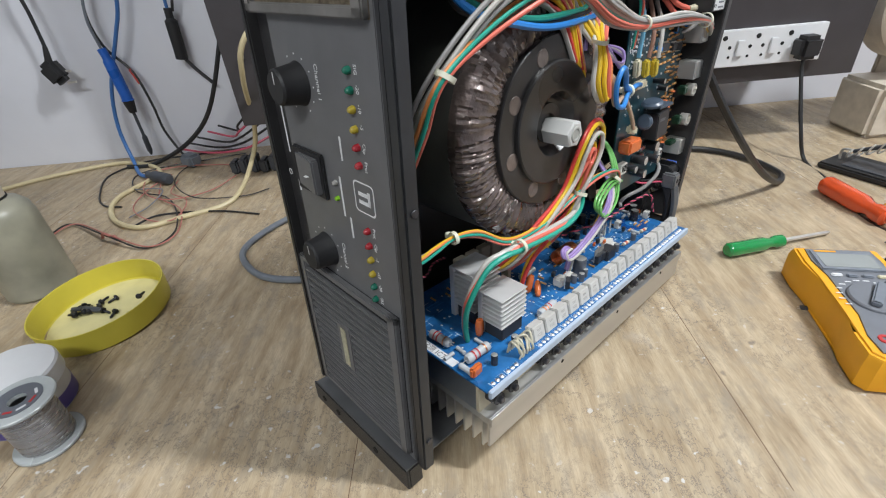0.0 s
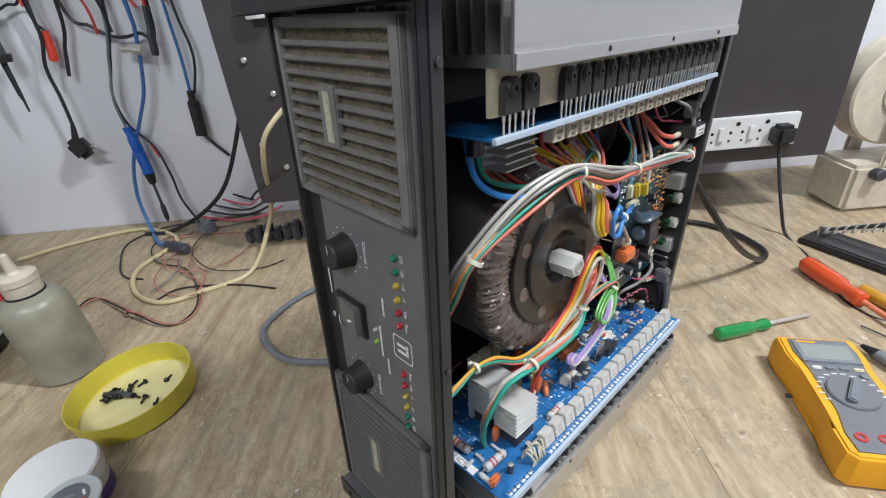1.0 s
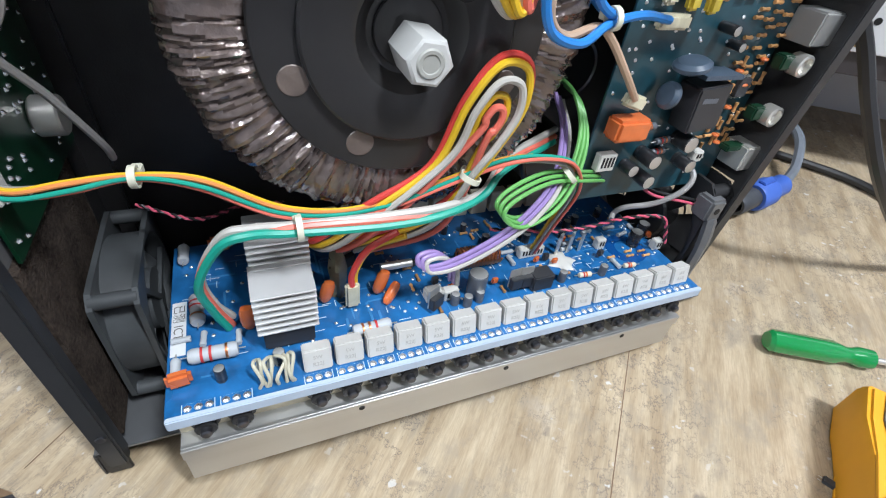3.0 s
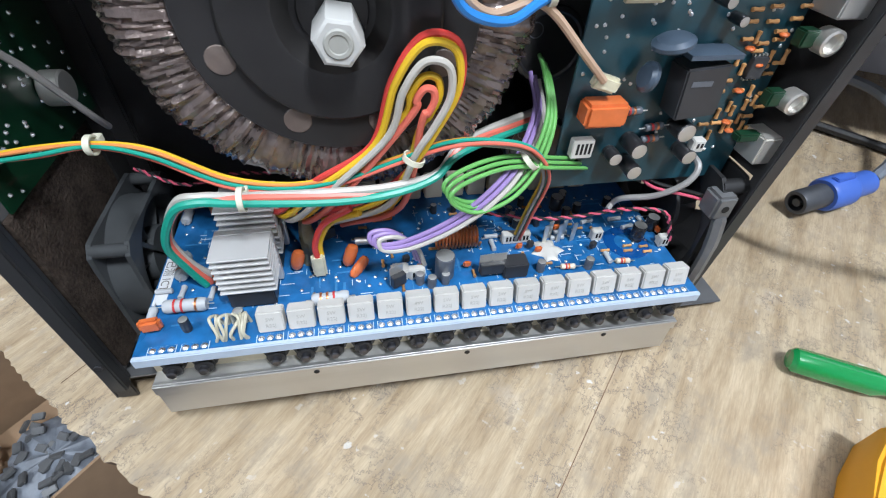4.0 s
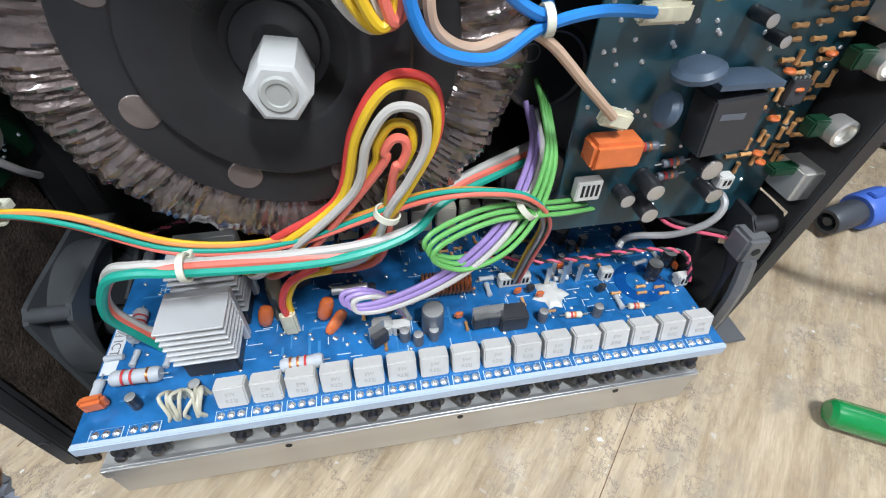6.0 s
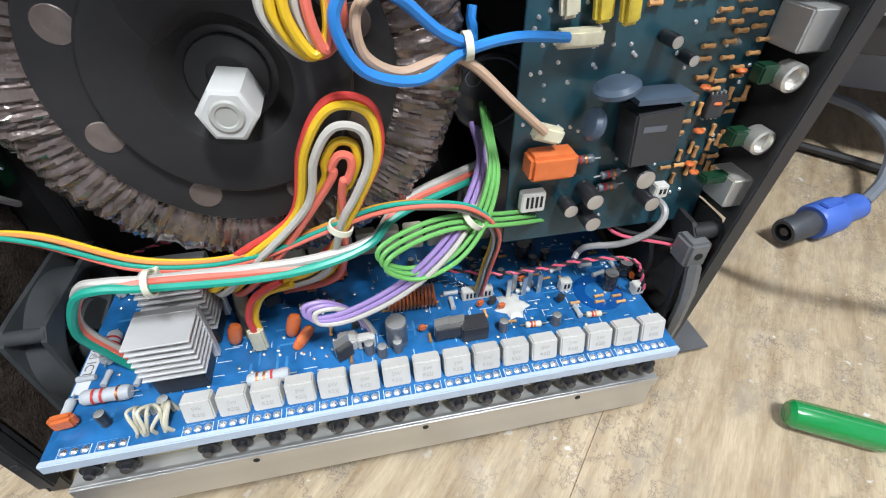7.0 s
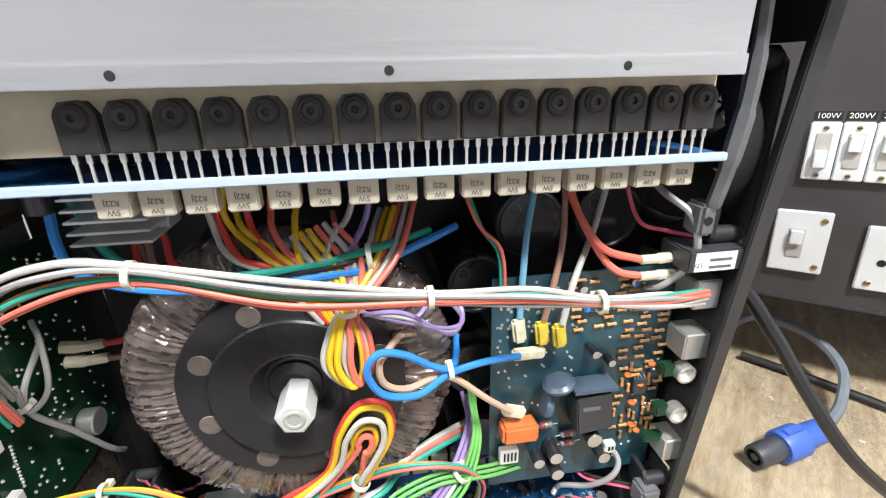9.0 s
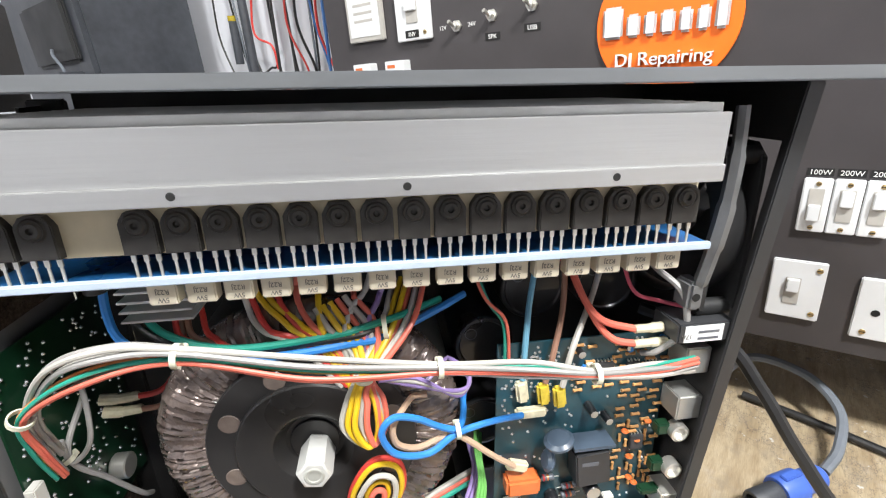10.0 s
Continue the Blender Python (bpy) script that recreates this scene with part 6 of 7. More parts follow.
ob = cord([(-0.76, 0.85, 0.85), (-0.785, 0.850, 0.528), (-0.789, 0.850, 0.460), (-0.809, 0.850, 0.401), (-0.808, 0.850, 0.337), (-0.811, 0.850, 0.268)], 0.0038, w_black, "black mains cord hanging with its moulded plug")
bm = bmesh.new()
bx(bm, (-0.024, -0.018, -0.050), (0.020, 0.014, 0.0), 0.010)
part("plug", bm, knob_black, ob, "black three-pin plug", T((-0.826, 0.850, 0.245)) @ Matrix.Rotation(radians(-28), 4, "Y"))
part("strain_relief", sweep(bmesh.new(), [(-0.811, 0.85, 0.275), (-0.820, 0.85, 0.240)], [0.0045, 0.008], 10, smooth=False), knob_black, ob)
for dz in (0.010, -0.014):
    part("pin", cyl(bmesh.new(), (-0.800, 0.850, 0.212 + dz), "x", 0.0025, 0.020, 10), leg_tin, ob)
ob = cord([(-0.57, 0.85, 0.85), (-0.584, 0.850, 0.518), (-0.588, 0.850, 0.452), (-0.615, 0.850, 0.343), (-0.649, 0.850, 0.279), (-0.706, 0.850, 0.181), (-0.731, 0.845, 0.089), (-0.715, 0.82, 0.012), (-0.66, 0.745, 0.006), (-0.615, 0.715, 0.009)], 0.0042, cable_blue, "blue cord running down to a dark inline plug")
part("inline_plug", sweep(bmesh.new(), [(-0.625, 0.722, 0.012), (-0.600, 0.705, 0.013), (-0.555, 0.680, 0.012)], [0.008, 0.013, 0.009], 12), tool_dark, ob)
iron = empty("soldering_iron", WALL, "blue-handled soldering iron hanging against the wall", "soldering iron")
part("handle", sweep(bmesh.new(), [(-0.684, 0.84, 0.262), (-0.680, 0.84, 0.235), (-0.676, 0.84, 0.165), (-0.676, 0.84, 0.150)], [0.009, 0.012, 0.012, 0.014], 14), blue_tool, iron)
part("ferrule", sweep(bmesh.new(), [(-0.676, 0.84, 0.150), (-0.676, 0.84, 0.122)], [0.0125, 0.008], 14, smooth=False), knob_black, iron)
part("barrel", sweep(bmesh.new(), [(-0.676, 0.84, 0.124), (-0.676, 0.84, 0.066), (-0.676, 0.84, 0.062), (-0.677, 0.84, 0.030), (-0.678, 0.84, 0.018)], [0.0035, 0.0035, 0.006, 0.006, 0.002], 12, smooth=False), tool_dark, iron)
part("cord", sweep(bmesh.new(), [(-0.684, 0.84, 0.260), (-0.690, 0.845, 0.32), (-0.672, 0.855, 0.40), (-0.64, 0.855, 0.52), (-0.63, 0.855, 0.85)], 0.0028, 8), cable_grey, iron)
ob = cord([(-0.62, 0.86, 0.85), (-0.636, 0.860, 0.521), (-0.669, 0.860, 0.407), (-0.697, 0.860, 0.332), (-0.690, 0.860, 0.264), (-0.650, 0.860, 0.206), (-0.637, 0.860, 0.131), (-0.633, 0.858, 0.068), (-0.604, 0.845, 0.010), (-0.57, 0.80, 0.008)], 0.0030, w_black, "thin black cord with a red joint and grey plug")
part("joint", sweep(bmesh.new(), [(-0.654, 0.860, 0.212), (-0.645, 0.860, 0.180)], 0.0036, 8, smooth=False), red_plastic, ob)
part("plug", bx(bmesh.new(), (-0.020, -0.016, -0.014), (0.022, 0.016, 0.014), 0.006), cable_grey, ob, "grey plug", T((-0.555, 0.785, 0.016)) @ Matrix.Rotation(radians(-30), 4, "Z"))
ob = cord([(-0.50, 0.86, 0.85), (-0.513, 0.860, 0.515), (-0.515, 0.860, 0.401), (-0.521, 0.860, 0.318)], 0.0036, cable_blue, "dark blue cord ending in a black inline adapter")
part("second_core", sweep(bmesh.new(), [(-0.49, 0.862, 0.85), (-0.497, 0.862, 0.52), (-0.488, 0.862, 0.40), (-0.512, 0.862, 0.318)], 0.0030, 8), w_black, ob)
part("adapter", sweep(bmesh.new(), [(-0.520, 0.860, 0.325), (-0.522, 0.860, 0.30), (-0.526, 0.860, 0.24), (-0.528, 0.860, 0.222)], [0.008, 0.013, 0.013, 0.007], 12), knob_black, ob)
part("tail", sweep(bmesh.new(), [(-0.526, 0.860, 0.231), (-0.505, 0.860, 0.200), (-0.478, 0.860, 0.168)], 0.0040, 8), w_black, ob)
cord([(-0.400, 0.82, 0.30), (-0.413, 0.80, 0.243), (-0.480, 0.80, 0.119), (-0.557, 0.80, 0.050), (-0.656, 0.80, 0.007), (-0.72, 0.80, 0.006)], 0.0050, w_black, "thick black cord sagging from behind the board")
cord([(-0.727, 0.860, 0.85), (-0.727, 0.860, 0.525), (-0.682, 0.860, 0.472), (-0.637, 0.860, 0.447), (-0.587, 0.860, 0.451), (-0.55, 0.86, 0.47), (-0.54, 0.86, 0.85)], 0.0036, w_black, "black cord sagging in a loop")
cord([(-0.98, 0.86, 0.85), (-0.95, 0.86, 0.56), (-0.90, 0.86, 0.515), (-0.84, 0.86, 0.525), (-0.80, 0.86, 0.56), (-0.78, 0.86, 0.85)], 0.0030, w_black, "thin black cord looped on the wall")
cord([(-0.734, 0.862, 0.85), (-0.734, 0.862, 0.525), (-0.760, 0.862, 0.43), (-0.776, 0.862, 0.379)], 0.0038, w_black, "cut black cord hanging straight down")
ob = cord([(-0.80, 0.862, 0.85), (-0.800, 0.862, 0.528), (-0.784, 0.862, 0.470)], 0.0032, w_black, "black lead with a red banana plug")
part("plug", sweep(bmesh.new(), [(-0.785, 0.862, 0.472), (-0.788, 0.862, 0.440), (-0.793, 0.862, 0.412)], [0.008, 0.009, 0.007], 12), red_plastic, ob)
part("tip", sweep(bmesh.new(), [(-0.793, 0.862, 0.413), (-0.795, 0.862, 0.396)], 0.0025, 8, smooth=False), leg_tin, ob)
pump = empty("desoldering_pump", WALL, "dark desoldering pump hanging on the wall", "desoldering pump")
part("tube", sweep(bmesh.new(), [(-0.880, 0.84, 0.80), (-0.888, 0.84, 0.545), (-0.886, 0.84, 0.432)], [0.011, 0.013, 0.013], 14, smooth=False), tool_dark, pump)
part("collar", sweep(bmesh.new(), [(-0.886, 0.84, 0.436), (-0.886, 0.84, 0.420)], [0.020, 0.018], 14, smooth=False), knob_black, pump)
part("nozzle", sweep(bmesh.new(), [(-0.886, 0.84, 0.420), (-0.885, 0.84, 0.35), (-0.884, 0.84, 0.340), (-0.884, 0.84, 0.315)], [0.006, 0.0045, 0.003, 0.002], 10, smooth=False), knob_black, pump)
probe = empty("test_lead_clip", WALL, "black test probe with red sleeve and metal tip", "test probe")
part("body", sweep(bmesh.new(), [(-0.548, 0.85, 0.50), (-0.556, 0.85, 0.45), (-0.562, 0.85, 0.405)], [0.006, 0.008, 0.007], 10), tool_dark, probe)
part("tip", sweep(bmesh.new(), [(-0.562, 0.85, 0.405), (-0.568, 0.85, 0.369)], [0.003, 0.0015], 8, smooth=False), leg_tin, probe)
part("lead", sweep(bmesh.new(), [(-0.548, 0.85, 0.50), (-0.545, 0.85, 0.58), (-0.55, 0.85, 0.85)], 0.004, 8), red_plastic, probe)
part("jack_plug", sweep(bmesh.new(), [(-0.585, 0.85, 0.418), (-0.605, 0.85, 0.422), (-0.632, 0.85, 0.424)], [0.012, 0.009, 0.004], 10), leg_tin, probe)
rnd = random.Random(31)
for k, (s, mt, lab) in enumerate(((-1.02, w_black, "black"), (-0.93, cable_grey, "grey"), (-0.90, w_black, "black"), (-0.83, w_red, "red"), (-0.70, w_red, "red"), (-0.67, w_black, "black"), (-0.62, cable_blue, "blue"), (-0.60, w_red, "red"), (-0.53, w_brown, "brown"))):
    z0 = 0.44 + 0.08 * rnd.random()
    cord([(s, 0.845, 0.95), (s + 0.02 * rnd.random(), 0.84, 0.75), (s - 0.03 + 0.05 * rnd.random(), 0.842, 0.62), (s + 0.03 * rnd.random(), 0.85, z0 + 0.06), (s + 0.03, 0.855, z0)], 0.0026 + 0.001 * rnd.random(), mt, lab + " lead hanging in a bunch on the wall")
pen = empty("pen_torch", WALL, "dark pen torch with a yellow band on the wall", "torch")
part("barrel", sweep(bmesh.new(), [(-0.952, 0.845, 0.660), (-0.960, 0.845, 0.545)], 0.012, 14, smooth=False), tool_dark, pen)
part("band", sweep(bmesh.new(), [(-0.951, 0.845, 0.672), (-0.952, 0.845, 0.658)], 0.013, 14, smooth=False), led_yellow, pen)

# ---- things on the bench, far side ----
w_dusty = mat("dusty_pink_wire", (0.42, 0.16, 0.13), 0.5, vary=0.15, grain=90)
cord([(-1.209, -0.255, 0.005), (-1.198, -0.135, 0.005), (-1.139, 0.002, 0.005), (-0.993, 0.046, 0.005), (-0.912, -0.056, 0.005), (-0.814, -0.083, 0.005), (-0.726, -0.056, 0.005), (-0.702, 0.016, 0.005), (-0.698, 0.111, 0.006), (-0.775, 0.195, 0.05), (-0.746, 0.208, 0.122), (-0.66, 0.185, 0.223), (-0.63, 0.20, 0.29), (-0.62, 0.30, 0.36)], 0.0048, cable_cream, "cream flat cable trailing over the bench", "cables lying on the bench", None)
ob = cord([(-0.828, -0.191, 0.004), (-0.857, -0.148, 0.004), (-0.717, -0.104, 0.012), (-0.636, -0.066, 0.004), (-0.650, -0.017, 0.004), (-0.727, 0.011, 0.006), (-0.829, 0.017, 0.005), (-0.912, -0.019, 0.005), (-1.009, -0.005, 0.005), (-1.016, 0.051, 0.007), (-0.97, 0.155, 0.006), (-0.94, 0.23, 0.004)], 0.0015, w_black, "twisted black and pink wire with a knot", "cables lying on the bench", None)
part("pink_core", sweep(bmesh.new(), [(-0.818, -0.196, 0.004), (-0.845, -0.142, 0.006), (-0.712, -0.100, 0.014), (-0.632, -0.060, 0.006), (-0.643, -0.012, 0.006), (-0.735, 0.020, 0.008), (-0.835, 0.007, 0.005), (-0.93, 0.03, 0.005), (-1.00, 0.02, 0.006), (-0.98, 0.09, 0.007), (-0.90, 0.17, 0.005), (-0.86, 0.19, 0.004)], 0.0013, 8), w_dusty, ob)
part("knot", sweep(bmesh.new(), [(-0.735, -0.112, 0.006), (-0.722, -0.108, 0.018), (-0.712, -0.098, 0.010), (-0.718, -0.094, 0.004), (-0.706, -0.096, 0.014), (-0.694, -0.092, 0.006)], 0.0024, 8), w_dusty, ob)
cord([(-0.86, -0.06, 0.003), (-0.90, -0.085, 0.003), (-0.970, -0.082, 0.003), (-1.082, -0.045, 0.003), (-1.106, 0.046, 0.003), (-1.049, 0.138, 0.003), (-0.98, 0.25, 0.003)], 0.0020, w_black, "thin black wire curled on the bench", "cables lying on the bench", None)
cord([(-0.745, -0.062, 0.003), (-0.753, -0.012, 0.003), (-0.676, 0.071, 0.003), (-0.60, 0.12, 0.003)], 0.0018, w_black, "thin black wire curled on the bench", "cables lying on the bench", None)
cord([(-0.40, 0.30, 0.02), (-0.50, 0.23, 0.010), (-0.532, 0.164, 0.006), (-0.520, 0.096, 0.006), (-0.485, 0.046, 0.006), (-0.418, 0.036, 0.006), (-0.366, 0.057, 0.006), (-0.32, 0.11, 0.006), (-0.29, 0.20, 0.01)], 0.0052, cable_grey, "grey round cable looped behind the amplifier", "cables lying on the bench", None)
for k, (pts, mt) in enumerate((
        ([(-0.95, 0.06, 0.006), (-0.90, 0.00, 0.006), (-0.82, -0.045, 0.008), (-0.74, -0.035, 0.006), (-0.70, 0.00, 0.008), (-0.76, 0.04, 0.010), (-0.84, 0.03, 0.006), (-0.90, 0.06, 0.005)], w_dusty),
        ([(-1.02, 0.09, 0.004), (-0.98, 0.02, 0.006), (-0.88, -0.01, 0.010), (-0.80, 0.015, 0.009), (-0.78, 0.09, 0.006), (-0.82, 0.16, 0.004)], w_dusty),
        ([(-1.00, 0.13, 0.004), (-0.93, 0.07, 0.008), (-0.85, 0.045, 0.011), (-0.76, 0.06, 0.008), (-0.70, 0.13, 0.004), (-0.69, 0.18, 0.004)], w_black),
        ([(-0.93, -0.02, 0.005), (-0.86, 0.02, 0.011), (-0.80, -0.02, 0.009), (-0.79, -0.06, 0.004)], cable_grey))):
    cord(pts, 0.0012, mt, "thin loose wire in a tangle on the bench", "cables lying on the bench", None)
clip = empty("terminal_strip", BENCH, "dark coiled terminal strip lying by the wall", "terminal strip")
for k in range(9):
    part("block", bx(bmesh.new(), (-0.43 + k * 0.022, 0.735 - 0.004 * (k % 2), 0.001), (-0.412 + k * 0.022, 0.765, 0.030 + 0.006 * (k % 3)), 0.004), tool_dark, clip)
for k in range(5):
    cord([(-0.62 + 0.03 * k, 0.86, 0.02 + 0.012 * k), (-0.52 + 0.02 * k, 0.83, 0.012 + 0.012 * k), (-0.42, 0.79, 0.03 + 0.014 * k), (-0.36, 0.80, 0.05 + 0.02 * k)], 0.0026, w_black if k % 3 else w_pink, "loose lead tangled by the wall", "leads tangled by the wall")
tower = empty("equipment_case", BENCH, "black equipment case with a sloping lid and a tray", "equipment case")
part("body", bx(bmesh.new(), (-1.72, 0.56, 0.0), (-1.125, 0.86, 0.80), 0.012), tool_dark, tower)
part("lid", bx(bmesh.new(), (-1.50, 0.545, 0.58), (-1.18, 0.562, 0.74), 0.008), knob_black, tower)
part("tray", bx(bmesh.new(), (-1.46, 0.50, 0.545), (-1.20, 0.56, 0.557), 0.003), tool_dark, tower)
part("cord", sweep(bmesh.new(), [(-1.32, 0.54, 0.62), (-1.26, 0.52, 0.60), (-1.22, 0.52, 0.56), (-1.27, 0.52, 0.53), (-1.38, 0.53, 0.54)], 0.004, 8), cable_grey, tower)

# perforated metal case beside the squeeze bottle
CASE = T((-0.855, -0.262, 0)) @ Matrix.Rotation(-0.556, 4, "Z")
case_grey = mat("pale_grey_case_paint", (0.40, 0.41, 0.36), 0.5, vary=0.15, grain=30)
case = empty("perforated_case", CASE, "grey instrument case with perforated sides and a dark frame", "instrument case")
part("side_panel", bx(bmesh.new(), (0.012, -0.004, 0.022), (0.34, 0.0, 0.300), 0.0005), case_grey, case)
part("body", bx(bmesh.new(), (0.004, -0.24, 0.003), (0.34, -0.005, 0.305), 0.004), tool_dark, case)
part("corner_post", bx(bmesh.new(), (-0.004, -0.012, 0.002), (0.012, 0.004, 0.310), 0.003), knob_black, case)
part("base_rail", bx(bmesh.new(), (0.012, -0.010, 0.002), (0.34, 0.004, 0.022), 0.003), knob_black, case)
hole_me = mesh_of("vent_hole", cyl(bmesh.new(), (0, -0.0006, 0), "y", 0.0026, 0.001, 10), hole_black)
for i in range(12):
    for j in range(20):
        shared("vent_hole", hole_me, case, T((0.022 + i * 0.011, 0, 0.034 + j * 0.0125 + 0.006 * (i % 2))))
for pts, mt in (([(-0.70, -0.30, 0.20), (-0.672, -0.262, 0.19), (-0.655, -0.235, 0.150), (-0.668, -0.262, 0.120), (-0.69, -0.32, 0.10)], w_red), ([(-0.72, -0.29, 0.25), (-0.685, -0.265, 0.215), (-0.672, -0.262, 0.17), (-0.69, -0.30, 0.12)], w_blue)):
    part("test_lead", sweep(bmesh.new(), [CASE.inverted() @ Vector(p) for p in pts], 0.0028, 8), mt, case)

# ---- dish of screws, bottle, jar and solder spool ----
yellow_lid = mat("yellow_lid_plastic", (0.58, 0.50, 0.06), 0.38, vary=0.08, grain=30, spec=0.4)
yellow_floor = mat("pale_yellow_liner", (0.66, 0.60, 0.30), 0.5, vary=0.12, grain=40)
screw_black = mat("black_oxide_screw", (0.025, 0.025, 0.03), 0.35, 0.6)
DISH = (-0.482, -0.145, 0.0)
dish = empty("yellow_lid", T(DISH) @ Matrix.Rotation(radians(3), 4, "X"), "upturned yellow plastic lid used as a screw tray", "lid")
part("shell", lathe(bmesh.new(), [(0, 0.0006), (0.076, 0.0006), (0.079, 0.003), (0.0815, 0.033), (0.0815, 0.035), (0.0800, 0.035), (0.0780, 0.0045), (0.075, 0.0035), (0.0, 0.0035)], Matrix(), 72), yellow_lid, dish)
part("liner", lathe(bmesh.new(), [(0.0735, 0.0036), (0.0735, 0.0044), (0, 0.0046)], Matrix(), 48), yellow_floor, dish)
rnd = random.Random(12)
scr = bmesh.new()
lathe(scr, [(0, 0.0042), (0.0026, 0.0040), (0.0042, 0.0022), (0.0042, 0.0), (0.0017, 0.0), (0.0017, -0.009), (0.0008, -0.0105), (0, -0.0105)], Matrix(), 12)
first = None
for i in range(15):
    d = U * (0.048 * (i - 5) / 6 + 0.014 * rnd.uniform(-1, 1)) + N * (0.026 * rnd.uniform(-1, 1) + 0.004)
    if i > 9:
        d = U * (-0.045 + 0.02 * rnd.random()) + N * rnd.uniform(-0.012, 0.012)
    m = T(Vector(DISH) + d + Vector((0, 0, 0.0088))) @ Matrix.Rotation(rnd.uniform(0, 6.28), 4, "Z") @ Matrix.Rotation(radians(75 + rnd.uniform(0, 25)), 4, "X")
    if first is None:
        first = thing("screw", scr, screw_black, "small black machine screw lying in the yellow lid", "screw", "screws in the yellow lid", m)
    else:
        copy_thing(first, m)
bit = T(Vector(DISH) + U * -0.030 + N * 0.004 + Vector((0, 0, 0.0085))) @ Matrix.Rotation(radians(42), 4, "Z")
thing("hinge_pin", sweep(bmesh.new(), [(-0.024, 0, 0), (-0.006, 0.001, 0.001), (0.022, -0.001, 0)], [0.0032, 0.0042, 0.0030], 10), tool_dark, "dark metal pin lying in the yellow lid", "pin", "screws in the yellow lid", bit)

cloudy = mat("cloudy_bottle_plastic", (0.38, 0.37, 0.29), 0.35, vary=0.35, grain=26, trans=0.35, spec=0.4)
cap_cream = mat("cream_cap_plastic", (0.58, 0.52, 0.43), 0.45, vary=0.15, grain=60)
bottle = empty("squeeze_bottle", T((-0.645, -0.208, 0.0)), "cloudy stained squeeze bottle with a cream nozzle cap", "bottle")
part("body", lathe(bmesh.new(), [(0, 0.0), (0.042, 0.0), (0.0455, 0.005), (0.046, 0.07), (0.0455, 0.118), (0.043, 0.132), (0.035, 0.142), (0.025, 0.147), (0.022, 0.154), (0, 0.154)], Matrix(), 40), cloudy, bottle)
part("cap", lathe(bmesh.new(), [(0.0230, 0.149), (0.0235, 0.151), (0.0235, 0.166), (0.0255, 0.168), (0.0255, 0.178), (0.021, 0.181), (0.010, 0.182), (0.0075, 0.185), (0.0055, 0.210), (0.003, 0.212), (0, 0.212)], Matrix(), 28), cap_cream, bottle)
part("ring", lathe(bmesh.new(), [(0.0226, 0.1465), (0.0250, 0.1465), (0.0250, 0.1500), (0.0226, 0.1500)], Matrix(), 28), hole_black, bottle)

label_violet = mat("violet_label", (0.09, 0.07, 0.26), 0.4)
jar = empty("paste_jar", T((-0.360, -0.240, 0.0)), "small jar with a white lid and a violet-and-white label", "jar")
part("body", lathe(bmesh.new(), [(0, 0), (0.040, 0), (0.043, 0.003), (0.043, 0.036), (0.041, 0.038), (0, 0.038)], Matrix(), 40), conn_white, jar)
part("label", lathe(bmesh.new(), [(0.0433, 0.004), (0.0435, 0.004), (0.0435, 0.020), (0.0433, 0.020)], Matrix(), 40), label_violet, jar)
part("lid", lathe(bmesh.new(), [(0.044, 0.035), (0.0455, 0.037), (0.0455, 0.052), (0.0435, 0.0545), (0.0, 0.055)], Matrix(), 44), plate_white, jar)
flange_clear = mat("clear_spool_flange", (0.62, 0.66, 0.66), 0.25, vary=0.06, trans=0.35)
solder_wire = mat("solder_winding", (0.42, 0.42, 0.43), 0.28, 0.85, vary=0.2, grain=20, stretch=(1, 1, 60), bump=0.3, bscale=40)
spool = empty("solder_spool", T((-0.296, -0.230, 0.0)), "spool of solder wire with clear plastic flanges", "solder spool")
for z in (0.0, 0.056):
    part("flange", lathe(bmesh.new(), [(0.008, z), (0.030, z), (0.031, z + 0.001), (0.031, z + 0.003), (0.030, z + 0.004), (0.008, z + 0.004), (0.008, z)], Matrix(), 44), flange_clear, spool)
part("winding", lathe(bmesh.new(), [(0.010, 0.004)] + [(0.0235 + 0.0004 * (k % 2), 0.0042 + k * 0.001) for k in range(52)] + [(0.010, 0.056)], Matrix(), 40), solder_wire, spool)
part("label", lathe(bmesh.new(), [(0.0082, 0.0602), (0.021, 0.0602), (0.021, 0.0606), (0.0082, 0.0606), (0.0082, 0.0602)], Matrix(), 36), cap_grey, spool)
for k in range(5):
    a = radians(k * 40 - 70)
    part("label_bar", bx(bmesh.new(), (-0.004, -0.0012, 0), (0.004, 0.0012, 0.0003)), band_red if k % 2 else plate_white, spool, m=T((0.0155 * math.cos(a), 0.0155 * math.sin(a), 0.0606)) @ Matrix.Rotation(a + math.pi / 2, 4, "Z"))

# ---- multimeter and hand tools ----
meter_yellow = mat("yellow_rubber_holster", (0.80, 0.37, 0.01), 0.5, vary=0.06, grain=40)
meter_grey = mat("grey_meter_face", (0.15, 0.16, 0.18), 0.45, vary=0.08)
lcd = mat("grey_lcd_glass", (0.24, 0.26, 0.25), 0.12, vary=0.04, coat=0.6)
DX, DW = Vector((0.588, -0.809, 0)).normalized(), Vector((0.809, 0.588, 0)).normalized()
MM = Matrix(((DW.x, -DX.x, 0, 0.114), (DW.y, -DX.y, 0, 0.516), (0, 0, 1, 0), (0, 0, 0, 1)))
meter = empty("multimeter", MM, "yellow and grey handheld digital multimeter lying on the bench", "multimeter")
bm = bmesh.new()
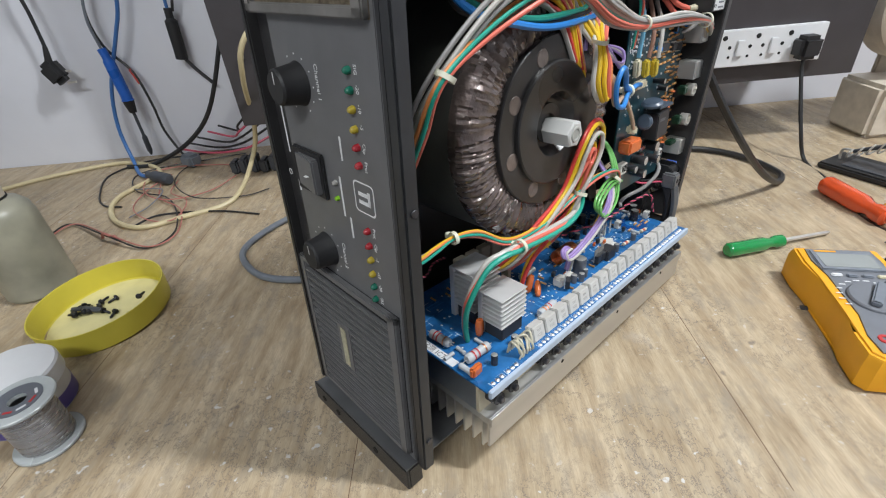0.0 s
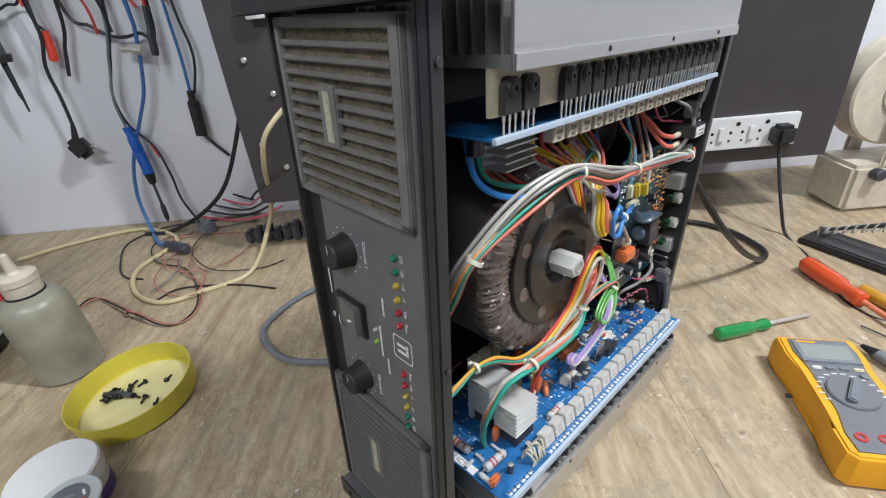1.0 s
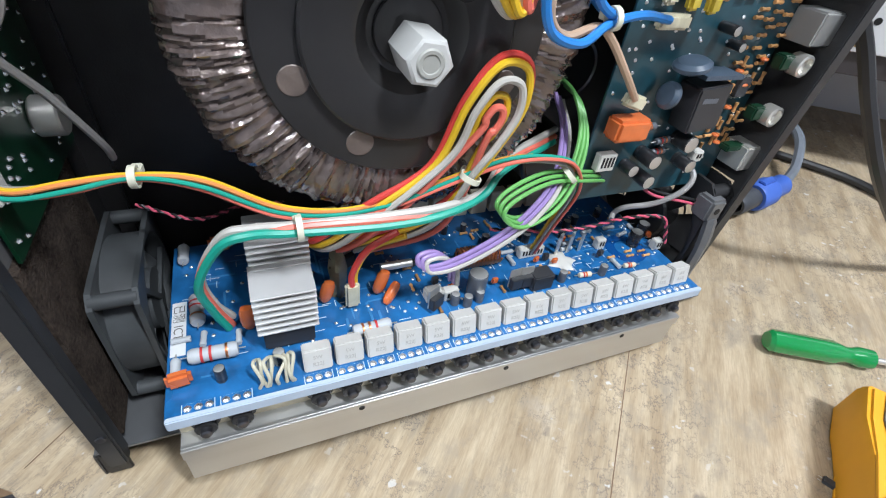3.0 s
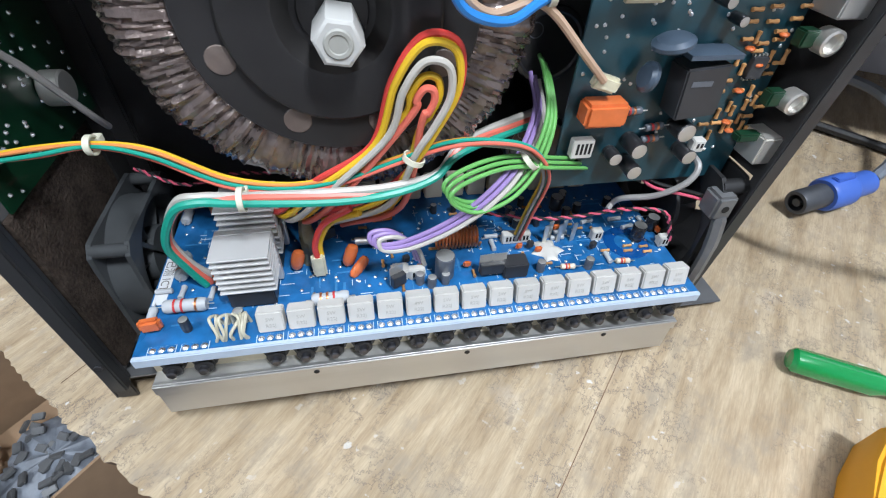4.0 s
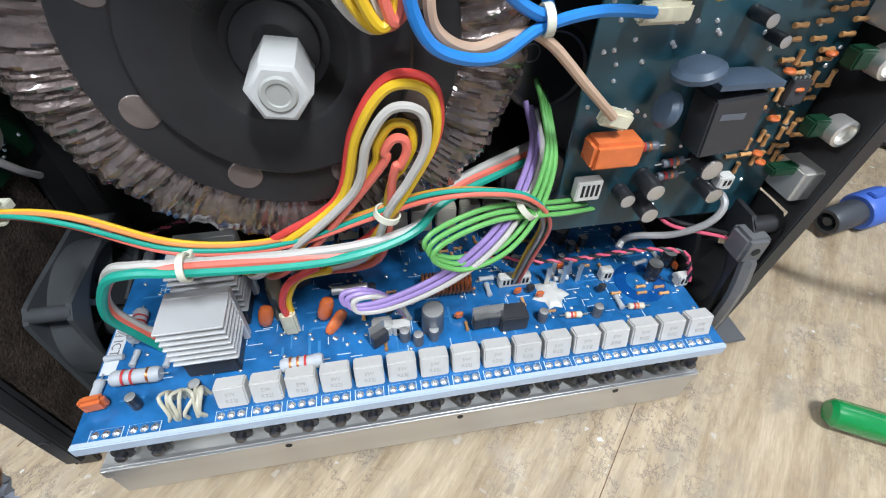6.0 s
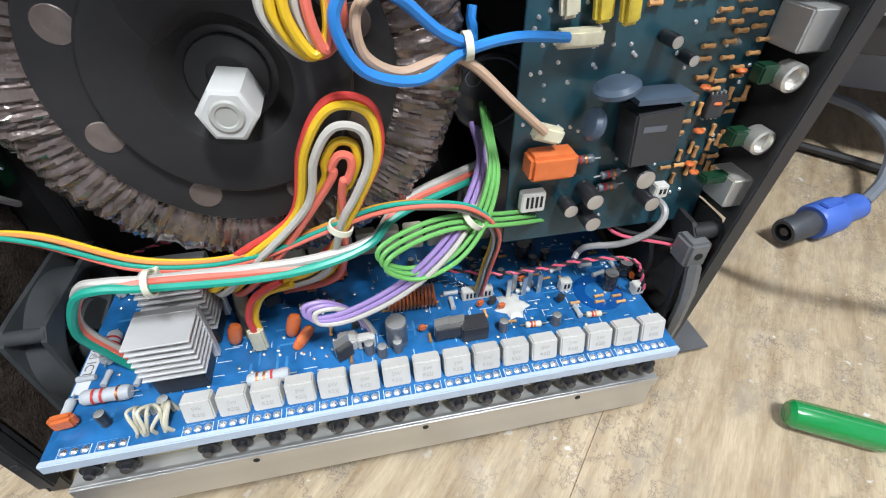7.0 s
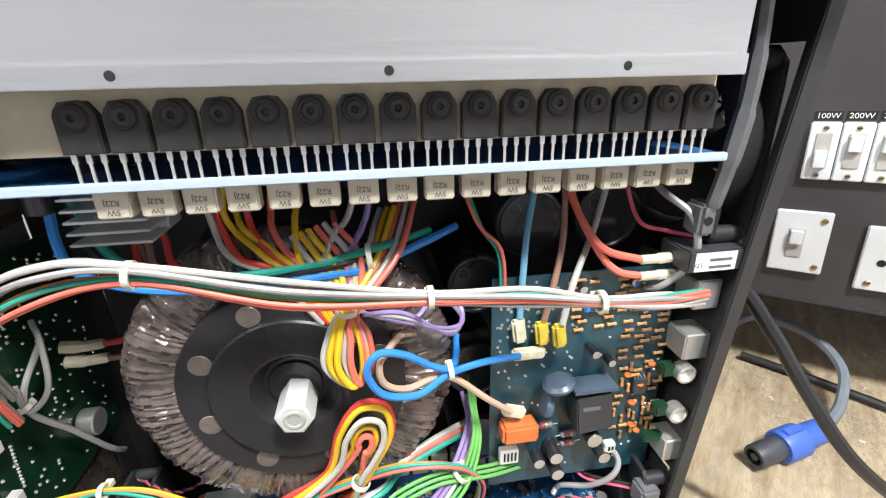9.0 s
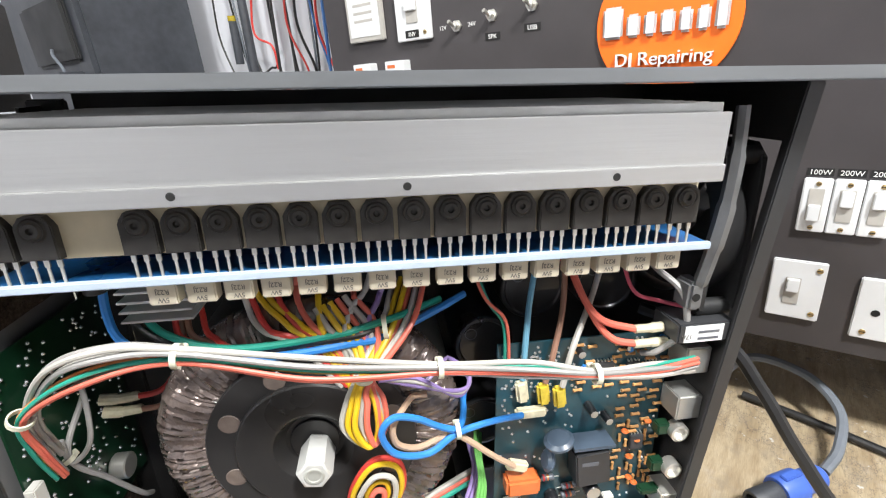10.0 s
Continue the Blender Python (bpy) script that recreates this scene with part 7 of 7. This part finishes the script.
outline = [(0.000, 0.0), (0.002, 0.002), (0.088, 0.002), (0.090, 0.0), (0.091, -0.030), (0.086, -0.060), (0.084, -0.120), (0.090, -0.150), (0.090, -0.180), (0.082, -0.188), (0.008, -0.188), (0.0, -0.180), (0.0, -0.150), (0.006, -0.120), (0.004, -0.060), (-0.001, -0.030)]
lo = [bm.verts.new((x, y, 0.001)) for x, y in outline]
mid = [bm.verts.new((x, y, 0.034)) for x, y in outline]
hi = [bm.verts.new((0.045 + (x - 0.045) * 0.93, -0.093 + (y + 0.093) * 0.965, 0.042)) for x, y in outline]
for a, b in ((lo, mid), (mid, hi)):
    for i in range(len(a)):
        j = (i + 1) % len(a)
        bm.faces.new((a[i], a[j], b[j], b[i]))
bm.faces.new(hi)
bm.faces.new(lo[::-1])
bmesh.ops.bevel(bm, geom=[e for e in bm.edges if abs(e.verts[0].co.z - e.verts[1].co.z) < 1e-6], offset=0.002, segments=2, affect="EDGES")
part("holster", bm, meter_yellow, meter, "yellow rubber holster")
bm = bmesh.new()
face = [(0.012, -0.006), (0.078, -0.006), (0.080, -0.030), (0.075, -0.060), (0.074, -0.125), (0.080, -0.155), (0.078, -0.178), (0.012, -0.178), (0.010, -0.155), (0.016, -0.125), (0.015, -0.060), (0.010, -0.030)]
f0 = [bm.verts.new((x, y, 0.040)) for x, y in face]
f1 = [bm.verts.new((x, y, 0.0435)) for x, y in face]
bm.faces.new(f1)
for i in range(len(f0)):
    j = (i + 1) % len(f0)
    bm.faces.new((f0[i], f0[j], f1[j], f1[i]))
part("face", bm, meter_grey, meter)
part("bezel", bx(bmesh.new(), (0.013, -0.050, 0.043), (0.077, -0.010, 0.0455), 0.001), cable_grey, meter)
part("display", bx(bmesh.new(), (0.018, -0.045, 0.0450), (0.072, -0.018, 0.0458)), lcd, meter)
part("brand_bar", bx(bmesh.new(), (0.018, -0.015, 0.0450), (0.040, -0.012, 0.0458)), meter_yellow, meter)
for k in range(4):
    part("button", bx(bmesh.new(), (0.018 + k * 0.0145, -0.062, 0.043), (0.0285 + k * 0.0145, -0.057, 0.046), 0.001), (sleeve_mat if k == 3 else plate_white) if k in (0, 3) else cable_grey, meter)
part("button", cyl(bmesh.new(), (0.068, -0.070, 0.043), "z", 0.0045, 0.003, 16, 0.0006), cable_grey, meter)
dial = part("dial", lathe(bmesh.new(), [(0, 0.047), (0.0235, 0.047), (0.0250, 0.0455), (0.0255, 0.043)], T((0.043, -0.098, 0)), 40), meter_grey, meter)
part("knob", bx(bmesh.new(), (-0.0045, -0.021, 0.0468), (0.0045, 0.021, 0.053), 0.0015), cable_grey, dial, m=T((0.043, -0.098, 0)) @ Matrix.Rotation(radians(-30), 4, "Z"))
for k in range(14):
    a = radians(-20 + k * 17)
    part("range_mark", bx(bmesh.new(), (-0.003, -0.0008, 0), (0.003, 0.0008, 0.0002)), plate_white, meter, m=T((0.043 + 0.031 * math.cos(a), -0.098 + 0.031 * math.sin(a), 0.0436)))
for k, mt in enumerate((band_red, band_red, hole_black)):
    part("jack", lathe(bmesh.new(), [(0.0028, 0.0437), (0.0028, 0.0446), (0.0058, 0.0446), (0.0062, 0.0437)], T((0.022 + k * 0.021, -0.160, 0)), 20), mt, meter)


def screwdriver(name, a, b, handle, r, mt, label, blade_mat=None, group="screwdrivers on the bench"):
    """From the butt of the handle at a to the blade's tip at b."""
    a, b = Vector(a), Vector(b)
    d = (b - a)
    m = T(a) @ d.to_track_quat("Z", "Y").to_matrix().to_4x4()
    ob = empty(name, m, label, "screwdriver", group)
    h = handle
    prof = [(0, 0), (r * 0.7, 0.0005), (r * 0.95, r * 0.35), (r, r * 0.8), (r, h * 0.62), (r * 0.72, h * 0.72), (r * 0.70, h * 0.78), (r * 0.88, h * 0.84), (r * 0.85, h * 0.97), (r * 0.5, h), (0, h)]
    part("handle", lathe(bmesh.new(), prof, Matrix(), 24, lambda rr, hh, i, k: (rr * (1 - (0.09 if (i % 4 == 0 and 2 < k < 5) else 0)), hh)), mt, ob)
    part("blade", lathe(bmesh.new(), [(0, h), (r * 0.28, h), (r * 0.28, d.length - 0.006), (r * 0.12, d.length), (0, d.length)], Matrix(), 12), blade_mat or leg_tin, ob)
    return ob


green_handle = mat("green_acetate", (0.015, 0.28, 0.07), 0.16, vary=0.1, coat=0.6, trans=0.15)
orange_handle = mat("orange_red_acetate", (0.72, 0.09, 0.02), 0.16, vary=0.1, coat=0.6, trans=0.2)
amber_handle = mat("amber_acetate", (0.62, 0.33, 0.03), 0.16, coat=0.6, trans=0.2)
sleeve_orange = mat("orange_shaft_sleeve", (0.62, 0.19, 0.10), 0.4)
screwdriver("screwdriver", (0.049, 0.510, 0.0105), (0.129, 0.652, 0.0055), 0.088, 0.0100, green_handle, "small screwdriver with a translucent green handle")
screwdriver("screwdriver", (0.083, 0.789, 0.0155), (0.338, 0.608, 0.009), 0.115, 0.0150, orange_handle, "large screwdriver with a red-orange handle and sleeved shaft", sleeve_orange)
screwdriver("screwdriver", (0.165, 0.764, 0.0115), (0.300, 0.690, 0.008), 0.090, 0.0105, amber_handle, "screwdriver with an amber translucent handle")
thing("tweezers", sweep(bmesh.new(), [(0.186, 0.672, 0.003), (0.24, 0.656, 0.005), (0.31, 0.640, 0.004)], [0.0012, 0.003, 0.004], 8), tool_dark, "dark steel tweezers lying on the bench", "tweezers")
tp = empty("test_probe", None, "grey test probe with a black tip on the bench", "test probe")
part("body", sweep(bmesh.new(), [(0.213, 0.605, 0.010), (0.25, 0.585, 0.010), (0.32, 0.55, 0.010)], [0.007, 0.010, 0.009], 12), cable_grey, tp)
part("nose", sweep(bmesh.new(), [(0.196, 0.614, 0.009), (0.214, 0.605, 0.010)], [0.003, 0.0075], 12, smooth=False), knob_black, tp)
part("needle", sweep(bmesh.new(), [(0.180, 0.624, 0.008), (0.197, 0.614, 0.009)], 0.0010, 8, smooth=False), leg_tin, tp)
smt = thing("chip_component", bx(bmesh.new(), (-0.004, -0.003, 0.0), (0.004, 0.003, 0.003), 0.0006), tool_dark, "tiny dark electronic part dropped on the bench", "component", m=T((0.155, 0.462, 0.0003)) @ Matrix.Rotation(0.5, 4, "Z"))
for k in range(4):
    part("leg", bx(bmesh.new(), (-0.0066 if k % 2 else 0.004, -0.002 + 0.003 * (k // 2), 0.0003), (-0.004 if k % 2 else 0.0066, -0.0014 + 0.003 * (k // 2), 0.0007)), leg_tin, smt)

stand = empty("soldering_stand", T((0.049, 0.886, 0)) @ Matrix.Rotation(radians(-15), 4, "Z"), "black soldering-iron stand with a coiled spring holder", "soldering stand")
bm = bmesh.new()
bx(bm, (0.0, 0.0, 0.001), (0.20, 0.075, 0.012), 0.003)
part("base", bm, knob_black, stand)
part("tray_edge", bx(bmesh.new(), (0.03, 0.010, 0.0115), (0.17, 0.055, 0.0135), 0.001), tool_dark, stand)
coil = [(0.02 + 0.13 * (i / 110) + 0.013 * math.sin(i * 0.55) * 0.4, 0.038 + (0.008 + 0.008 * i / 110) * math.cos(i * 0.55), 0.022 + 0.070 * i / 110 + (0.008 + 0.008 * i / 110) * math.sin(i * 0.55)) for i in range(111)]
part("spring", sweep(bmesh.new(), coil, 0.0016, 6, smooth=False), leg_tin, stand, "bright steel spring")
part("post", sweep(bmesh.new(), [(0.014, 0.038, 0.010), (0.014, 0.038, 0.028), (0.03, 0.038, 0.032)], 0.0022, 8), leg_tin, stand)
ir = empty("soldering_iron", T((0.049, 0.886, 0)) @ Matrix.Rotation(radians(-15), 4, "Z"), "soldering iron with a red handle resting in the stand", "soldering iron")
part("barrel", sweep(bmesh.new(), [(0.03, 0.038, 0.030), (0.145, 0.038, 0.090)], [0.003, 0.005], 10, smooth=False), tool_dark, ir)
part("handle", sweep(bmesh.new(), [(0.145, 0.038, 0.090), (0.155, 0.038, 0.096), (0.24, 0.038, 0.138)], [0.016, 0.013, 0.012], 14), red_plastic, ir)

# cream tape dispenser beside the board
reel = empty("tape_dispenser", BENCH @ T((0.93, 0.70, 0.0)), "cream-coloured tape reel on a dispenser by the wall", "tape dispenser")
part("reel", lathe(bmesh.new(), [(0.045, -0.03), (0.098, -0.03), (0.102, -0.026), (0.102, 0.026), (0.098, 0.03), (0.045, 0.03), (0.045, -0.03)], T((0.0, 0, 0.235)) @ AX["y"], 48), cap_cream, reel)
part("hub", lathe(bmesh.new(), [(0.012, -0.034), (0.044, -0.034), (0.044, 0.034), (0.012, 0.034), (0.012, -0.034)], T((0.0, 0, 0.235)) @ AX["y"], 32), conn_white, reel)
part("axle", cyl(bmesh.new(), (0, -0.05, 0.235), "y", 0.011, 0.10, 16, 0.001), tool_dark, reel)
bm = bmesh.new()
bx(bm, (-0.07, -0.055, 0.0), (0.10, 0.055, 0.10), 0.008)
bx(bm, (-0.018, -0.052, 0.09), (0.018, -0.042, 0.25), 0.004)
bx(bm, (-0.018, 0.042, 0.09), (0.018, 0.052, 0.25), 0.004)
part("base", bm, cap_cream, reel)
part("knob", cyl(bmesh.new(), (-0.03, -0.055, 0.085), "-y", 0.012, 0.02, 16, 0.002), tool_dark, reel)
part("stripe", bx(bmesh.new(), (0.0, -0.058, 0.075), (0.09, -0.0545, 0.092), 0.001), red_plastic, reel)

# cords behind the amplifier and the blue speaker plug
spk_blue = mat("blue_connector_shell", (0.06, 0.14, 0.52), 0.42, vary=0.06)
cord([(-0.095, 0.470, 0.285), (-0.062, 0.520, 0.268), (-0.041, 0.544, 0.231), (-0.021, 0.566, 0.185), (0.002, 0.600, 0.130), (0.016, 0.680, 0.060), (0.024, 0.755, 0.014), (0.026, 0.787, 0.008), (0.010, 0.812, 0.008), (-0.05, 0.845, 0.007), (-0.12, 0.845, 0.007), (-0.20, 0.80, 0.007), (-0.28, 0.74, 0.008)], 0.0052, w_black, "thick black mains cord looping from the amplifier's rear", "cords behind the amplifier", None)
ob = cord([(-0.29, 0.70, 0.03), (-0.30, 0.76, 0.055), (-0.25, 0.80, 0.055), (-0.19, 0.795, 0.045), (-0.150, 0.760, 0.028), (-0.130, 0.725, 0.020)], 0.0060, cable_grey, "grey speaker cord with a blue twist-lock plug", "cords behind the amplifier", None)
dsp = Vector((-0.02, 0.098, 0)).normalized()
m = T((-0.128, 0.718, 0.0185)) @ (-dsp).to_track_quat("Z", "Y").to_matrix().to_4x4()
part("shell", lathe(bmesh.new(), [(0, 0), (0.011, 0), (0.013, 0.003), (0.0135, 0.030), (0.0145, 0.032), (0.0175, 0.034), (0.0175, 0.060), (0.016, 0.063), (0.0, 0.063)], m, 24), spk_blue, ob, "blue plug shell")
part("nose", lathe(bmesh.new(), [(0, 0.062), (0.0125, 0.062), (0.0125, 0.095), (0.0115, 0.097), (0.0085, 0.097), (0.0085, 0.078), (0.004, 0.078), (0.004, 0.096), (0.0, 0.096)], m, 24), tool_dark, ob)
part("latch", bx(bmesh.new(), (-0.004, 0.015, 0.034), (0.004, 0.020, 0.058), 0.001), spk_blue, ob, m=m)

# ---- under the bench: a torn carton of odds and ends ----
carton_mat = mat("brown_corrugated_card", (0.30, 0.20, 0.12), 0.85, vary=0.18, grain=25, bump=0.1, bscale=60)
carton_torn = mat("torn_card_edge", (0.42, 0.34, 0.25), 0.9, vary=0.2, grain=80)
bag = mat("crumpled_clear_bag", (0.26, 0.29, 0.34), 0.42, vary=0.5, grain=45, trans=0.2, bump=0.6, bscale=90)
CARTON = BENCH @ T((-0.43, -0.115, -0.75))
carton = empty("cardboard_carton", CARTON, "torn brown cardboard carton on the floor under the bench", "carton")
hh = 0.40
for nm, a, b in (("front", (-0.17, -0.12, 0), (0.17, -0.115, hh)), ("back", (-0.17, 0.115, 0), (0.17, 0.12, hh)), ("left", (-0.17, -0.115, 0), (-0.165, 0.115, hh)), ("right", (0.165, -0.115, 0), (0.17, 0.115, hh)), ("floor", (-0.165, -0.115, 0.0), (0.165, 0.115, 0.004))):
    part(nm + "_panel", bx(bmesh.new(), a, b), carton_mat, carton)
for x0, x1, y0, y1 in ((-0.172, 0.172, -0.1225, -0.1125), (-0.172, 0.172, 0.1125, 0.1225)):
    bm = bmesh.new()
    bx(bm, (x0, y0, hh - 0.004), (x1, y1, hh + 0.003))
    bmesh.ops.subdivide_edges(bm, edges=bm.edges[:], cuts=24)
    for v in bm.verts:
        v.co.z += 0.006 * noise.noise((v.co.x * 60, y0, 0))
    part("torn_rim", bm, carton_torn, carton)
bm = bmesh.new()
bx(bm, (-0.17, -0.30, hh - 0.07), (0.17, -0.12, hh - 0.066), 0.0, Matrix())
part("flap", bm, carton_mat, carton)
part("packing_tape", bx(bmesh.new(), (0.02, -0.1222, 0.06), (0.045, -0.1204, hh - 0.01)), mat("yellow_packing_tape", (0.42, 0.35, 0.06), 0.3), carton)
scrap = thing("plastic_bag", lathe(bmesh.new(), [(0, 0.0), (0.075, 0.0), (0.10, 0.02), (0.088, 0.044), (0.045, 0.060), (0, 0.062)], Matrix(), 40, lambda r, h, i, k: (r * (1 + 0.22 * noise.noise((i * 0.5, k * 0.9, 1))), h * (1 + 0.3 * noise.noise((i * 0.4, k, 4))))), bag, "crumpled clear bag of small parts in the carton", "plastic bag", m=CARTON @ T((0.03, 0.0, 0.255)))
thing("packing_block", bx(bmesh.new(), (-0.15, -0.108, 0.0045), (0.15, 0.108, 0.255), 0.004), carton_mat, "brown card packing filling the carton", "packing", m=CARTON)
rnd = random.Random(8)
first = None
for k in range(48):
    m = CARTON @ T((0.02 + rnd.uniform(-0.09, 0.09), rnd.uniform(-0.075, 0.075), 0.312 + rnd.uniform(0, 0.012))) @ Matrix.Rotation(rnd.uniform(0, 6), 4, "Z") @ Matrix.Rotation(rnd.uniform(-0.6, 0.6), 4, "X")
    if first is None:
        first = thing("scrap_part", bx(bmesh.new(), (-0.010, -0.006, -0.003), (0.010, 0.006, 0.003), 0.001), satin, "loose scrap metal part in the carton", "scrap part", "scrap in the carton", m)
    else:
        copy_thing(first, m)
